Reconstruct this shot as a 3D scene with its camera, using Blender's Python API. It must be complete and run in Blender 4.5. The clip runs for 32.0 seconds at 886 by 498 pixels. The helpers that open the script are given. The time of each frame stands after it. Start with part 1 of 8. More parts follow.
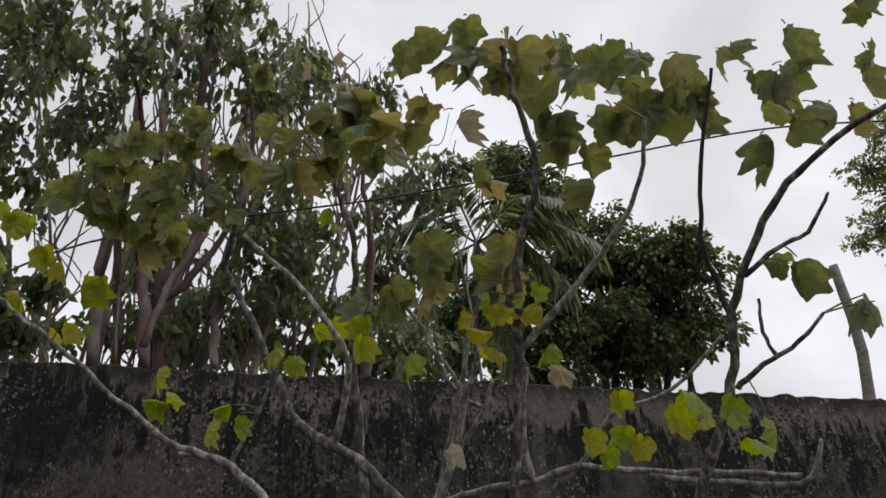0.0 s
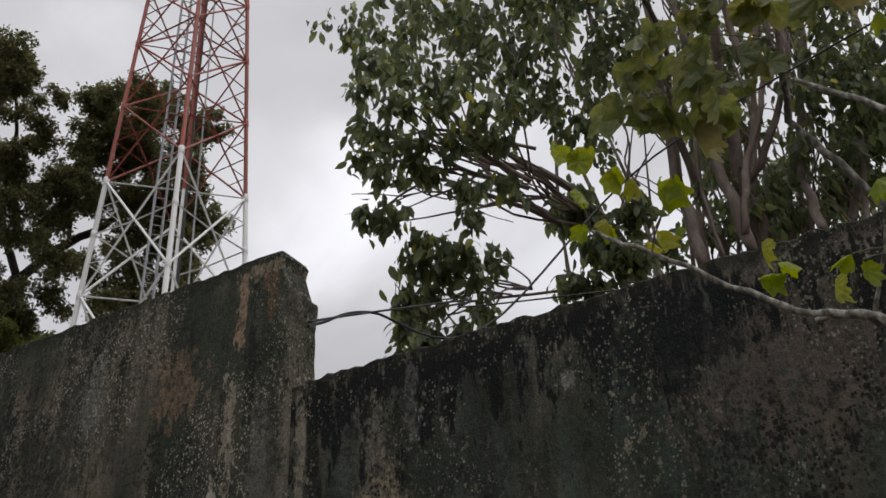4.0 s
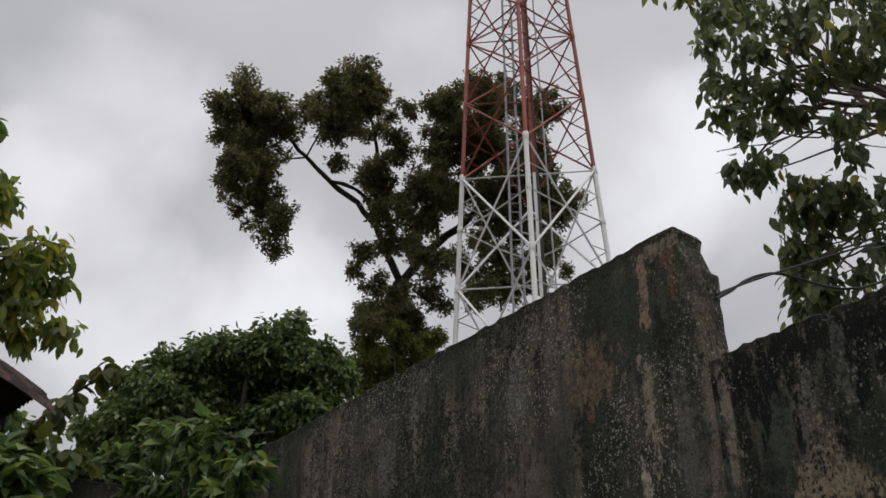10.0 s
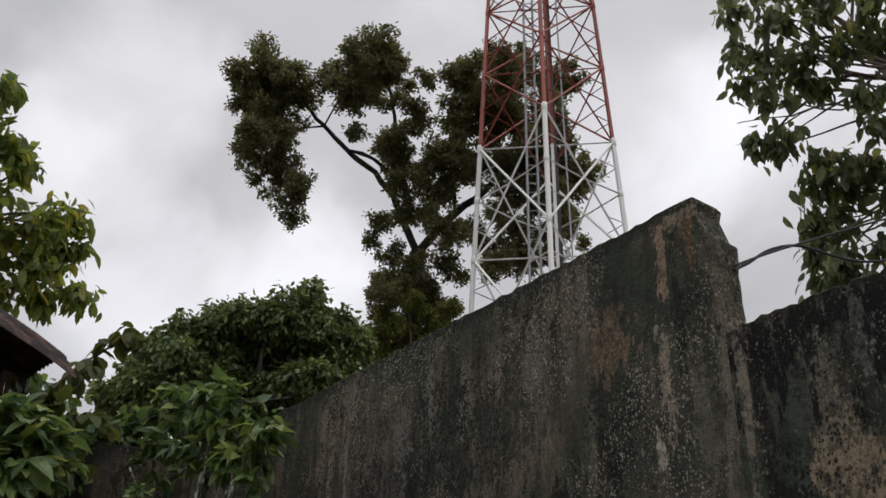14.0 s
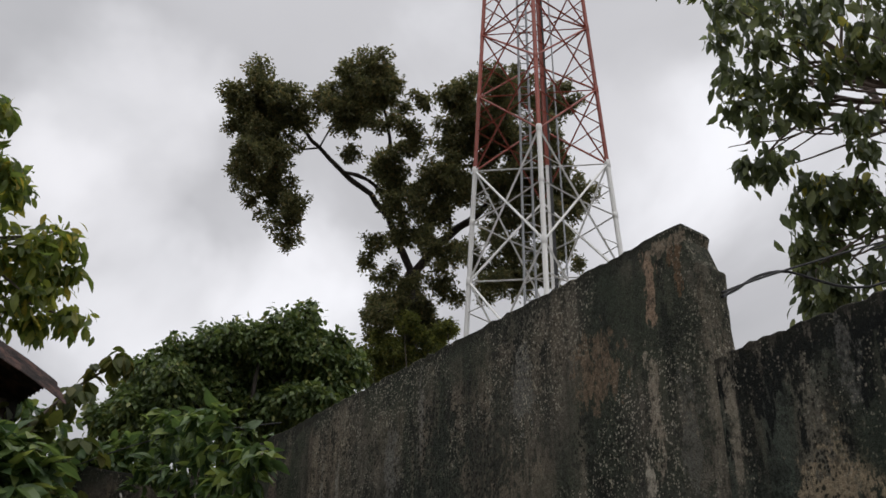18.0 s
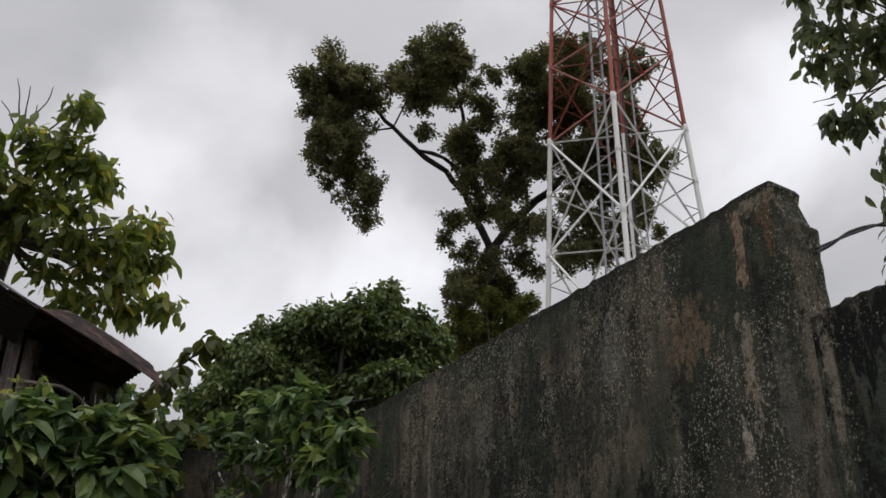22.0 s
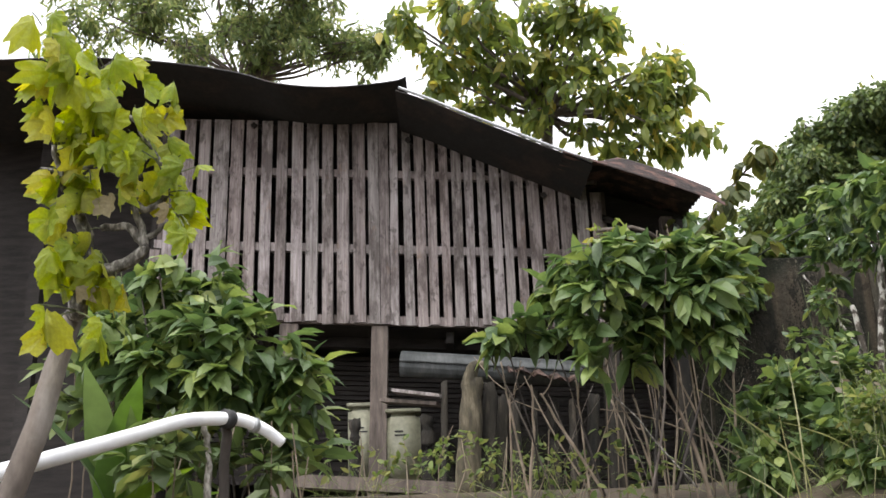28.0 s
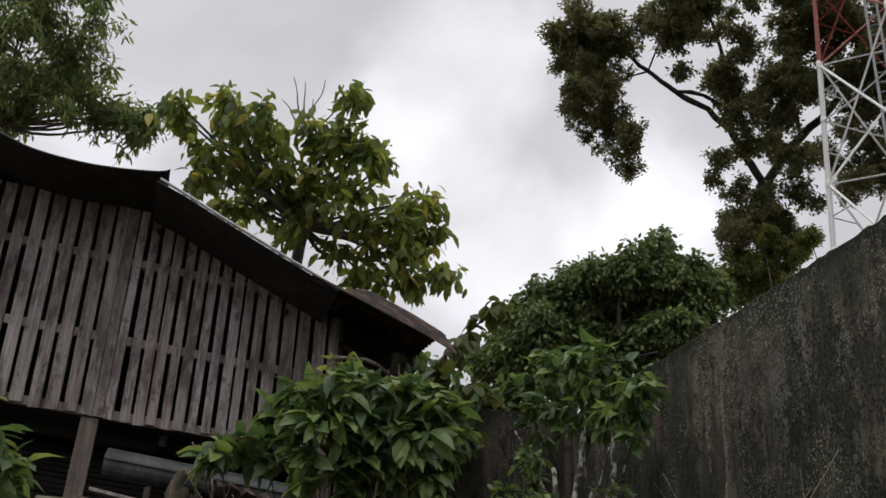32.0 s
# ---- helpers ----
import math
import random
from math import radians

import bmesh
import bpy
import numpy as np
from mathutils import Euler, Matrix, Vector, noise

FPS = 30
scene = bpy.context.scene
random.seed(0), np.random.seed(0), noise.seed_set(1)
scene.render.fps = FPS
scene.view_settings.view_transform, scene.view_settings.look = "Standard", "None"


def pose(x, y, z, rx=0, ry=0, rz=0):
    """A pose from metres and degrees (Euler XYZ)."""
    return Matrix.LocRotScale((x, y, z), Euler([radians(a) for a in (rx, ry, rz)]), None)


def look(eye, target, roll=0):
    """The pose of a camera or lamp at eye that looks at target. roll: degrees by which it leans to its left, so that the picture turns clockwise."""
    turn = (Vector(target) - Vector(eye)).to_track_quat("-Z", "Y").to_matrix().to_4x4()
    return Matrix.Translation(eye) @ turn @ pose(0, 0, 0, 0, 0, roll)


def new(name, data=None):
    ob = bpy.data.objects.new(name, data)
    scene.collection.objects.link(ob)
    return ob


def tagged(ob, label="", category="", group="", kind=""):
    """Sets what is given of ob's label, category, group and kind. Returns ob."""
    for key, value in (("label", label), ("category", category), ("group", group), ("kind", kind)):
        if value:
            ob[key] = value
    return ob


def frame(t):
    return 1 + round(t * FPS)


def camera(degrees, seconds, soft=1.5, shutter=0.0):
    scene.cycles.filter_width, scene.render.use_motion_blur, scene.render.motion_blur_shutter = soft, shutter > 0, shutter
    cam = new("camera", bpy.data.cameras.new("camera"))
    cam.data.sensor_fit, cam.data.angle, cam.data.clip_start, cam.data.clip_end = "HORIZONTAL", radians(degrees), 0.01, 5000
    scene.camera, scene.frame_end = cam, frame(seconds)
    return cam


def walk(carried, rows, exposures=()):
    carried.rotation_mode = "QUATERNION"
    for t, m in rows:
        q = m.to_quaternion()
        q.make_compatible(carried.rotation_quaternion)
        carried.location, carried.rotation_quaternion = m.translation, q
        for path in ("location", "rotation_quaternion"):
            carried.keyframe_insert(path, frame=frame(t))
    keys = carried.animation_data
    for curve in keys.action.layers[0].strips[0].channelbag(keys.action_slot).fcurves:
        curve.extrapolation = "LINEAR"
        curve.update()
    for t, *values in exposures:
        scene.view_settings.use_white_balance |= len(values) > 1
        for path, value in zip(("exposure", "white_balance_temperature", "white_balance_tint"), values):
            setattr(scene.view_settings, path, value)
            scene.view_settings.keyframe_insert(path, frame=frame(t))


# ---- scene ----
cam = camera(47.06, 32.0, soft=1.6)
# seconds, x, y, z, yaw, elevation, roll
PATH = [
    (0, 0.055, 0.038, 1.453, -10.02, 36.17, -2.47),
    (0.5, 0.030, 0.049, 1.452, -4.50, 36.21, -1.09),
    (1, 0.010, 0.054, 1.451, -1.00, 36.32, -0.09),
    (1.5, -0.013, 0.055, 1.450, 1.65, 36.15, 0.43),
    (2, -0.036, 0.052, 1.452, 2.44, 35.58, -0.34),
    (2.5, -0.052, 0.053, 1.455, 4.68, 33.43, -0.79),
    (3, -0.041, 0.067, 1.463, 10.66, 34.31, -0.40),
    (3.5, 0.022, 0.103, 1.478, 17.32, 32.76, -2.08),
    (4, 0.057, 0.122, 1.474, 28.58, 31.58, -2.73),
    (4.5, 0.058, 0.097, 1.481, 36.84, 31.77, -4.87),
    (6.5, -0.001, 0.018, 1.503, 47.52, 32.44, -1.52),
    (7, -0.007, 0.009, 1.503, 48.93, 31.88, -1.27),
    (7.5, -0.006, 0.004, 1.507, 49.71, 32.11, -0.94),
    (8, -0.010, -0.002, 1.508, 50.68, 31.67, -0.66),
    (8.5, -0.012, -0.006, 1.506, 51.82, 31.10, -0.62),
    (9, -0.011, -0.008, 1.505, 52.45, 30.52, -0.74),
    (9.5, -0.006, -0.007, 1.509, 52.03, 30.52, -0.71),
    (10, -0.007, -0.010, 1.511, 51.73, 30.24, -0.41),
    (10.5, -0.007, -0.010, 1.507, 51.87, 29.92, -0.06),
    (11, -0.008, -0.011, 1.506, 51.65, 29.79, 0.36),
    (11.5, -0.005, -0.006, 1.506, 51.32, 29.64, 0.26),
    (12, -0.004, -0.006, 1.506, 52.01, 29.73, 0.49),
    (12.5, -0.005, -0.006, 1.505, 52.17, 29.37, 0.50),
    (13, -0.009, -0.011, 1.507, 52.44, 29.20, 0.49),
    (13.5, -0.013, -0.011, 1.503, 52.60, 28.60, 0.54),
    (14, -0.013, -0.011, 1.502, 52.80, 28.58, 0.77),
    (14.5, -0.016, -0.012, 1.501, 52.85, 28.32, 0.98),
    (16.5, 0.004, -0.003, 1.502, 52.33, 27.89, 0.64),
    (17, 0.011, -0.001, 1.510, 52.07, 28.44, 0.48),
    (17.5, 0.008, 0.003, 1.517, 52.03, 28.77, 0.56),
    (18, 0.017, -0.003, 1.517, 52.54, 29.76, 0.56),
    (18.5, 0.018, -0.006, 1.519, 52.73, 29.80, 0.69),
    (19, 0.010, -0.009, 1.518, 51.58, 30.05, 1.17),
    (19.5, 0.005, -0.017, 1.513, 50.47, 30.06, 1.38),
    (20, -0.000, -0.034, 1.510, 50.80, 29.88, 1.41),
    (20.5, -0.006, -0.036, 1.508, 52.10, 30.45, 0.98),
    (21, -0.014, -0.019, 1.514, 53.25, 30.10, 0.68),
    (21.5, -0.013, -0.015, 1.511, 54.78, 29.24, 0.69),
    (22, -0.009, -0.010, 1.502, 57.55, 28.38, 0.47),
    (22.5, -0.023, 0.000, 1.494, 62.42, 25.99, 0.41),
    (23, -0.043, 0.017, 1.476, 67.99, 23.48, -0.51),
    (23.5, -0.055, 0.032, 1.472, 72.93, 22.04, -0.49),
    (24, -0.066, 0.029, 1.462, 76.93, 21.03, -1.13),
    (24.5, -0.075, 0.032, 1.448, 80.71, 20.96, -1.97),
    (25, -0.074, 0.030, 1.441, 82.46, 20.91, -2.28),
    (25.5, -0.072, 0.017, 1.430, 83.85, 20.43, -2.68),
    (26, -0.064, -0.004, 1.418, 86.00, 20.17, -3.04),
    (26.5, -0.049, -0.027, 1.411, 89.20, 19.74, -3.23),
    (27.2, -0.032, -0.050, 1.416, 92.40, 19.30, -2.70),
    (27.9, -0.018, -0.063, 1.426, 90.60, 19.30, -2.10),
    (28.5, -0.011, -0.063, 1.439, 83.64, 19.61, -1.83),
    (29, -0.012, -0.049, 1.453, 75.63, 19.75, -0.78),
    (29.5, 0.000, -0.041, 1.462, 70.48, 20.87, -0.88),
    (30, 0.015, -0.058, 1.461, 68.83, 21.07, -0.48),
    (30.5, 0.031, -0.073, 1.461, 68.87, 23.77, -0.04),
    (31, 0.052, -0.080, 1.471, 71.75, 24.36, 1.21),
    (31.5, 0.074, -0.087, 1.482, 73.19, 24.91, 1.96),
    (32, 0.087, -0.101, 1.489, 74.19, 25.37, 2.50),
]

EXPOSURES = [(0.0, 0.22), (1.0, 0.92), (2.0, 1.06), (2.7, 0.98), (3.5, 0.5), (4.0, 0.12), (4.6, -0.02), (6.5, -0.06), (9.0, -0.05), (12.0, 0.02), (14.5, 0.12), (17.0, 0.12), (18.5, 0.06),
             (22.0, 0.08), (23.0, 0.33), (24.0, 0.58), (24.5, 0.84), (25.0, 1.27), (26.0, 1.78), (27.5, 1.85), (28.5, 1.72), (29.0, 1.36),
             (29.5, 0.65), (30.0, 0.42), (31.0, 0.34), (32.0, 0.28)]
walk(cam, [(t, pose(x, y, z, 90 + el, 0, yaw) @ pose(0, 0, 0, 0, 0, roll)) for t, x, y, z, yaw, el, roll in PATH], EXPOSURES)

# ---- world: an overcast sky, its sun behind the clouds ----
SUN_YAW, SUN_EL = -115.0, 66.0
SUN_DIR = Vector((-math.sin(radians(SUN_YAW)) * math.cos(radians(SUN_EL)), math.cos(radians(SUN_YAW)) * math.cos(radians(SUN_EL)), math.sin(radians(SUN_EL))))


def link(tree, a, b):
    tree.links.new(a, b)


world = bpy.data.worlds.new("overcast_sky")
scene.world = world
world.use_nodes = True
wt = world.node_tree
wt.nodes.clear()
w_out = wt.nodes.new("ShaderNodeOutputWorld")
w_bg = wt.nodes.new("ShaderNodeBackground")
w_co = wt.nodes.new("ShaderNodeTexCoord")
w_sky = wt.nodes.new("ShaderNodeTexSky")
w_sky.sky_type, w_sky.sun_disc = "NISHITA", False
w_sky.sun_elevation, w_sky.sun_rotation = radians(SUN_EL), radians(-SUN_YAW)
w_sky.air_density, w_sky.dust_density = 1.0, 3.0
w_map = wt.nodes.new("ShaderNodeMapping")
w_map.inputs["Scale"].default_value = (1.0, 1.0, 1.6)
w_map.inputs["Location"].default_value = (0.35, 0.9, 0.2)
link(wt, w_co.outputs["Generated"], w_map.inputs["Vector"])
w_n = wt.nodes.new("ShaderNodeTexNoise")
w_n.inputs["Scale"].default_value, w_n.inputs["Detail"].default_value, w_n.inputs["Roughness"].default_value = 2.6, 6.0, 0.48
w_n.inputs["Distortion"].default_value = 0.35
link(wt, w_map.outputs["Vector"], w_n.inputs["Vector"])
w_r = wt.nodes.new("ShaderNodeValToRGB")
w_r.color_ramp.interpolation = "EASE"
for i, (p, c) in enumerate(((0.33, (0.495, 0.494, 0.512, 1)), (0.48, (0.577, 0.572, 0.594, 1)), (0.70, (0.80, 0.80, 0.835, 1)))):
    e = w_r.color_ramp.elements[i] if i < 2 else w_r.color_ramp.elements.new(p)
    e.position, e.color = p, c
link(wt, w_n.outputs["Fac"], w_r.inputs["Fac"])
# the cloud layer is brighter round the hidden sun
w_dot = wt.nodes.new("ShaderNodeVectorMath")
w_dot.operation = "DOT_PRODUCT"
w_dot.inputs[1].default_value = SUN_DIR
link(wt, w_co.outputs["Generated"], w_dot.inputs[0])
w_mr = wt.nodes.new("ShaderNodeMapRange")
w_mr.interpolation_type = "SMOOTHSTEP"
for k, v in (("From Min", -0.3), ("From Max", 1.0), ("To Min", 0.86), ("To Max", 1.35)):
    w_mr.inputs[k].default_value = v
link(wt, w_dot.outputs["Value"], w_mr.inputs["Value"])
w_mul = wt.nodes.new("ShaderNodeVectorMath")
w_mul.operation = "SCALE"
link(wt, w_r.outputs["Color"], w_mul.inputs[0])
# thinner and thicker places in the cloud: yaw, elevation, width in degrees, strength
w_warp = wt.nodes.new("ShaderNodeTexNoise")
w_warp.inputs["Scale"].default_value, w_warp.inputs["Detail"].default_value = 7.0, 4.0
link(wt, w_co.outputs["Generated"], w_warp.inputs["Vector"])
w_off = wt.nodes.new("ShaderNodeVectorMath")
w_off.operation = "MULTIPLY_ADD"
w_off.inputs[1].default_value, w_off.inputs[2].default_value = (0.16, 0.16, 0.16), (-0.08, -0.08, -0.08)
link(wt, w_warp.outputs["Color"], w_off.inputs[0])
w_dir = wt.nodes.new("ShaderNodeVectorMath")
w_dir.operation = "ADD"
link(wt, w_co.outputs["Generated"], w_dir.inputs[0])
link(wt, w_off.outputs["Vector"], w_dir.inputs[1])
w_nrm = wt.nodes.new("ShaderNodeVectorMath")
w_nrm.operation = "NORMALIZE"
link(wt, w_dir.outputs["Vector"], w_nrm.inputs[0])
w_gain = w_mr.outputs["Result"]
for yaw, el, wide, gain in ((75.0, 34.5, 6.5, 0.40), (70.5, 26, 6.5, 0.34), (61.5, 27.5, 6.0, 0.36), (79, 30, 6, 0.26), (38, 33, 8, 0.26), (71.5, 30.3, 4.5, -0.10)):
    w_d = wt.nodes.new("ShaderNodeVectorMath")
    w_d.operation = "DOT_PRODUCT"
    w_d.inputs[1].default_value = (-math.sin(radians(yaw)) * math.cos(radians(el)), math.cos(radians(yaw)) * math.cos(radians(el)), math.sin(radians(el)))
    link(wt, w_nrm.outputs["Vector"], w_d.inputs[0])
    w_s = wt.nodes.new("ShaderNodeMapRange")
    w_s.interpolation_type = "SMOOTHSTEP"
    for k, v in (("From Min", math.cos(radians(wide))), ("From Max", math.cos(radians(wide * 0.25))), ("To Min", 0.0), ("To Max", gain)):
        w_s.inputs[k].default_value = v
    link(wt, w_d.outputs["Value"], w_s.inputs["Value"])
    w_a = wt.nodes.new("ShaderNodeMath")
    link(wt, w_gain, w_a.inputs[0])
    link(wt, w_s.outputs["Result"], w_a.inputs[1])
    w_gain = w_a.outputs[0]
link(wt, w_gain, w_mul.inputs["Scale"])
w_dim = wt.nodes.new("ShaderNodeVectorMath")
w_dim.operation = "SCALE"
w_dim.inputs["Scale"].default_value = 0.06
link(wt, w_sky.outputs["Color"], w_dim.inputs[0])
w_mix = wt.nodes.new("ShaderNodeMix")
w_mix.data_type = "RGBA"
w_mix.inputs[0].default_value = 0.88
link(wt, w_dim.outputs["Vector"], w_mix.inputs[6])
link(wt, w_mul.outputs["Vector"], w_mix.inputs[7])
link(wt, w_mix.outputs[2], w_bg.inputs["Color"])
w_bg.inputs["Strength"].default_value = 1.0
link(wt, w_bg.outputs["Background"], w_out.inputs["Surface"])

sun_data = bpy.data.lights.new("sun", "SUN")
sun_data.energy, sun_data.angle, sun_data.color = 0.85, radians(40), (1.0, 0.97, 0.93)
sun = new("sun", sun_data)
sun.matrix_world = look(SUN_DIR * 60, (0, 0, 0))


# ---- materials ----
def ramp(nt, stops):
    r = nt.nodes.new("ShaderNodeValToRGB")
    for i, (p, c) in enumerate(stops):
        e = r.color_ramp.elements[i] if i < 2 else r.color_ramp.elements.new(p)
        e.position, e.color = p, (*c, 1)
    return r


def noise_node(nt, vec, scale, detail=4.0, rough=0.55, distortion=0.0):
    n = nt.nodes.new("ShaderNodeTexNoise")
    n.inputs["Scale"].default_value, n.inputs["Detail"].default_value = scale, detail
    n.inputs["Roughness"].default_value, n.inputs["Distortion"].default_value = rough, distortion
    link(nt, vec, n.inputs["Vector"])
    return n


def mapped(nt, scale=(1, 1, 1), where="Object", location=(0, 0, 0)):
    co, m = nt.nodes.new("ShaderNodeTexCoord"), nt.nodes.new("ShaderNodeMapping")
    m.inputs["Scale"].default_value, m.inputs["Location"].default_value = scale, location
    link(nt, co.outputs[where], m.inputs["Vector"])
    return m.outputs["Vector"]


def mix_rgb(nt, fac, a, b, mode="MIX"):
    m = nt.nodes.new("ShaderNodeMix")
    m.data_type, m.blend_type = "RGBA", mode
    for value, socket in ((fac, m.inputs[0]), (a, m.inputs[6]), (b, m.inputs[7])):
        if isinstance(value, (int, float)):
            socket.default_value = value
        elif isinstance(value, tuple):
            socket.default_value = (*value, 1)
        else:
            link(nt, value, socket)
    return m.outputs[2]


def bumped(nt, bsdf, height, strength, distance):
    b = nt.nodes.new("ShaderNodeBump")
    b.inputs["Strength"].default_value, b.inputs["Distance"].default_value = strength, distance
    link(nt, height, b.inputs["Height"])
    link(nt, b.outputs["Normal"], bsdf.inputs["Normal"])


def blank(name, rough=0.8, metal=0.0):
    m = bpy.data.materials.new(name)
    m.use_nodes = True
    nt = m.node_tree
    bsdf = nt.nodes["Principled BSDF"]
    bsdf.inputs["Roughness"].default_value, bsdf.inputs["Metallic"].default_value = rough, metal
    return m, nt, bsdf


def plain(name, stops, scale=6.0, stretch=(1, 1, 1), rough=0.8, metal=0.0, bump=0.2, fine=40.0, where="Object", vary=0.0):
    """A surface with a broad and a fine variation, along a ramp of colours; vary: how far single pieces differ."""
    m, nt, bsdf = blank(name, rough, metal)
    v = mapped(nt, stretch, where)
    a, b = noise_node(nt, v, scale, 5), noise_node(nt, v, fine, 3)
    r = ramp(nt, stops)
    link(nt, a.outputs["Fac"], r.inputs["Fac"])
    c = mix_rgb(nt, 0.35, r.outputs["Color"], b.outputs["Fac"], "OVERLAY")
    if vary:
        info = nt.nodes.new("ShaderNodeObjectInfo")
        lo = ramp(nt, ((0.0, (1 - vary,) * 3), (1.0, (1 + vary,) * 3)))
        link(nt, info.outputs["Random"], lo.inputs["Fac"])
        c = mix_rgb(nt, 1.0, c, lo.outputs["Color"], "MULTIPLY")
    link(nt, c, bsdf.inputs["Base Color"])
    bumped(nt, bsdf, b.outputs["Fac"], bump, 0.01)
    return m


def leafy(name, stops, island=True, through_light=0.45, rough=0.45, sheen=0.35, blotch=None):
    """Leaf: each leaf has its own tint; some of the light passes through the blade."""
    m = bpy.data.materials.new(name)
    m.use_nodes = True
    nt = m.node_tree
    bsdf, out = nt.nodes["Principled BSDF"], nt.nodes["Material Output"]
    src = nt.nodes.new("ShaderNodeNewGeometry") if island else nt.nodes.new("ShaderNodeObjectInfo")
    r = ramp(nt, stops)
    link(nt, src.outputs["Random Per Island" if island else "Random"], r.inputs["Fac"])
    n = noise_node(nt, mapped(nt), 9.0, 3)
    c = mix_rgb(nt, 0.45, r.outputs["Color"], n.outputs["Fac"], "OVERLAY")
    if blotch:
        b = noise_node(nt, mapped(nt), 2.6, 5, 0.7)
        f = ramp(nt, ((0.48, (0, 0, 0)), (0.70, (0.85, 0.85, 0.85))))
        link(nt, b.outputs["Fac"], f.inputs["Fac"])
        c = mix_rgb(nt, f.outputs["Color"], c, blotch)
        bumped(nt, bsdf, n.outputs["Fac"], 0.15, 0.03)
    link(nt, c, bsdf.inputs["Base Color"])
    bsdf.inputs["Roughness"].default_value = rough
    bsdf.inputs["Specular IOR Level"].default_value = sheen
    tr = nt.nodes.new("ShaderNodeBsdfTranslucent")
    hs = nt.nodes.new("ShaderNodeHueSaturation")
    hs.inputs["Hue"].default_value, hs.inputs["Saturation"].default_value, hs.inputs["Value"].default_value = 0.485, 1.15, 1.5
    link(nt, c, hs.inputs["Color"])
    link(nt, hs.outputs["Color"], tr.inputs["Color"])
    mx = nt.nodes.new("ShaderNodeMixShader")
    mx.inputs[0].default_value = through_light
    link(nt, bsdf.outputs["BSDF"], mx.inputs[1])
    link(nt, tr.outputs["BSDF"], mx.inputs[2])
    link(nt, mx.outputs["Shader"], out.inputs["Surface"])
    return m


def plaster(name, low=False, patches=(), brightness=1.0, tint=(1.0, 1.0, 1.0), top=3.588, fleck=1.0):
    """Old cement render: brown-grey, blackened by algae in blots and streaks, flecked with pale lichen, flaked in places."""
    m, nt, bsdf = blank(name, 0.92)
    bsdf.inputs["Specular IOR Level"].default_value = 0.2
    v = mapped(nt)

    def mask(scale, stretch, lo, hi, amount=1.0, detail=6, rough=0.6, shift=(0, 0, 0), bend=0.2):
        n = noise_node(nt, mapped(nt, stretch, location=shift), scale, detail, rough, bend)
        r = ramp(nt, ((lo, (0, 0, 0)), (hi, (amount,) * 3)))
        link(nt, n.outputs["Fac"], r.inputs["Fac"])
        return r.outputs["Color"]

    def both(p, q):
        return mix_rgb(nt, 1.0, p, q, "MULTIPLY")

    def calc(op, p, q, r=None):
        n = nt.nodes.new("ShaderNodeMath")
        n.operation = op
        for value, socket in zip((p, q, r), n.inputs):
            if isinstance(value, (int, float)):
                socket.default_value = value
            elif value is not None:
                link(nt, value, socket)
        return n.outputs[0]

    def step(value, lo, hi, amount=1.0):
        n = nt.nodes.new("ShaderNodeMapRange")
        for k, w in (("From Min", lo), ("From Max", hi), ("To Min", 0.0), ("To Max", amount)):
            n.inputs[k].default_value = w
        link(nt, value, n.inputs["Value"])
        return n.outputs["Result"]

    def dots(scale, share, size, amount, shift):
        """Small round growths: some cells of a scattered grid hold a dot."""
        w = nt.nodes.new("ShaderNodeTexVoronoi")
        w.inputs["Scale"].default_value = scale
        ragged = noise_node(nt, v, scale * 1.7, 3, 0.6)
        off = nt.nodes.new("ShaderNodeVectorMath")
        off.operation = "MULTIPLY_ADD"
        off.inputs[1].default_value = (0.8 / scale,) * 3
        link(nt, ragged.outputs["Color"], off.inputs[0])
        link(nt, mapped(nt, (1, 1, 0.8), location=shift), off.inputs[2])
        link(nt, off.outputs["Vector"], w.inputs["Vector"])
        pick = nt.nodes.new("ShaderNodeSeparateColor")
        link(nt, w.outputs["Color"], pick.inputs[0])
        return calc("MULTIPLY", step(w.outputs["Distance"], size * 1.15, size * 0.85, amount), step(pick.outputs[0], share, share - 0.05))

    broad = noise_node(nt, v, 1.1, 6, 0.6)
    base = ramp(nt, ((0.36, (0.052, 0.049, 0.042)), (0.5, (0.098, 0.085, 0.069)), (0.64, (0.150, 0.120, 0.092))))
    link(nt, broad.outputs["Fac"], base.inputs["Fac"])
    c = base.outputs["Color"]
    c = mix_rgb(nt, mask(1.6, (5.0, 5.0, 0.55), 0.47, 0.58, 0.8, 6, 0.64), c, (0.032, 0.031, 0.027))
    c = mix_rgb(nt, mask(1.5, (4.0, 4.0, 0.6), 0.55, 0.66, 0.7, 6, 0.62, (9, 3, 4)), c, (0.195, 0.165, 0.135))
    c = mix_rgb(nt, mask(1.1, (3.4, 3.4, 0.32), 0.50, 0.63, 0.85, 4, 0.5, (2, 6, 9), 0.1), c, (0.030, 0.035, 0.026))
    c = mix_rgb(nt, mask(1.4, (7.0, 7.0, 0.30), 0.58, 0.68, 0.55, 5, 0.55, (11, 2, 7), 0.1), c, (0.19, 0.15, 0.115))
    c = mix_rgb(nt, mask(1.25, (1, 1, 0.8), 0.47, 0.58, 0.8, 5, 0.62, (3, 0, 1)), c, (0.034, 0.040, 0.028))
    xyz = nt.nodes.new("ShaderNodeSeparateXYZ")
    link(nt, v, xyz.inputs[0])
    depth = calc("SUBTRACT", top, xyz.outputs["Z"])
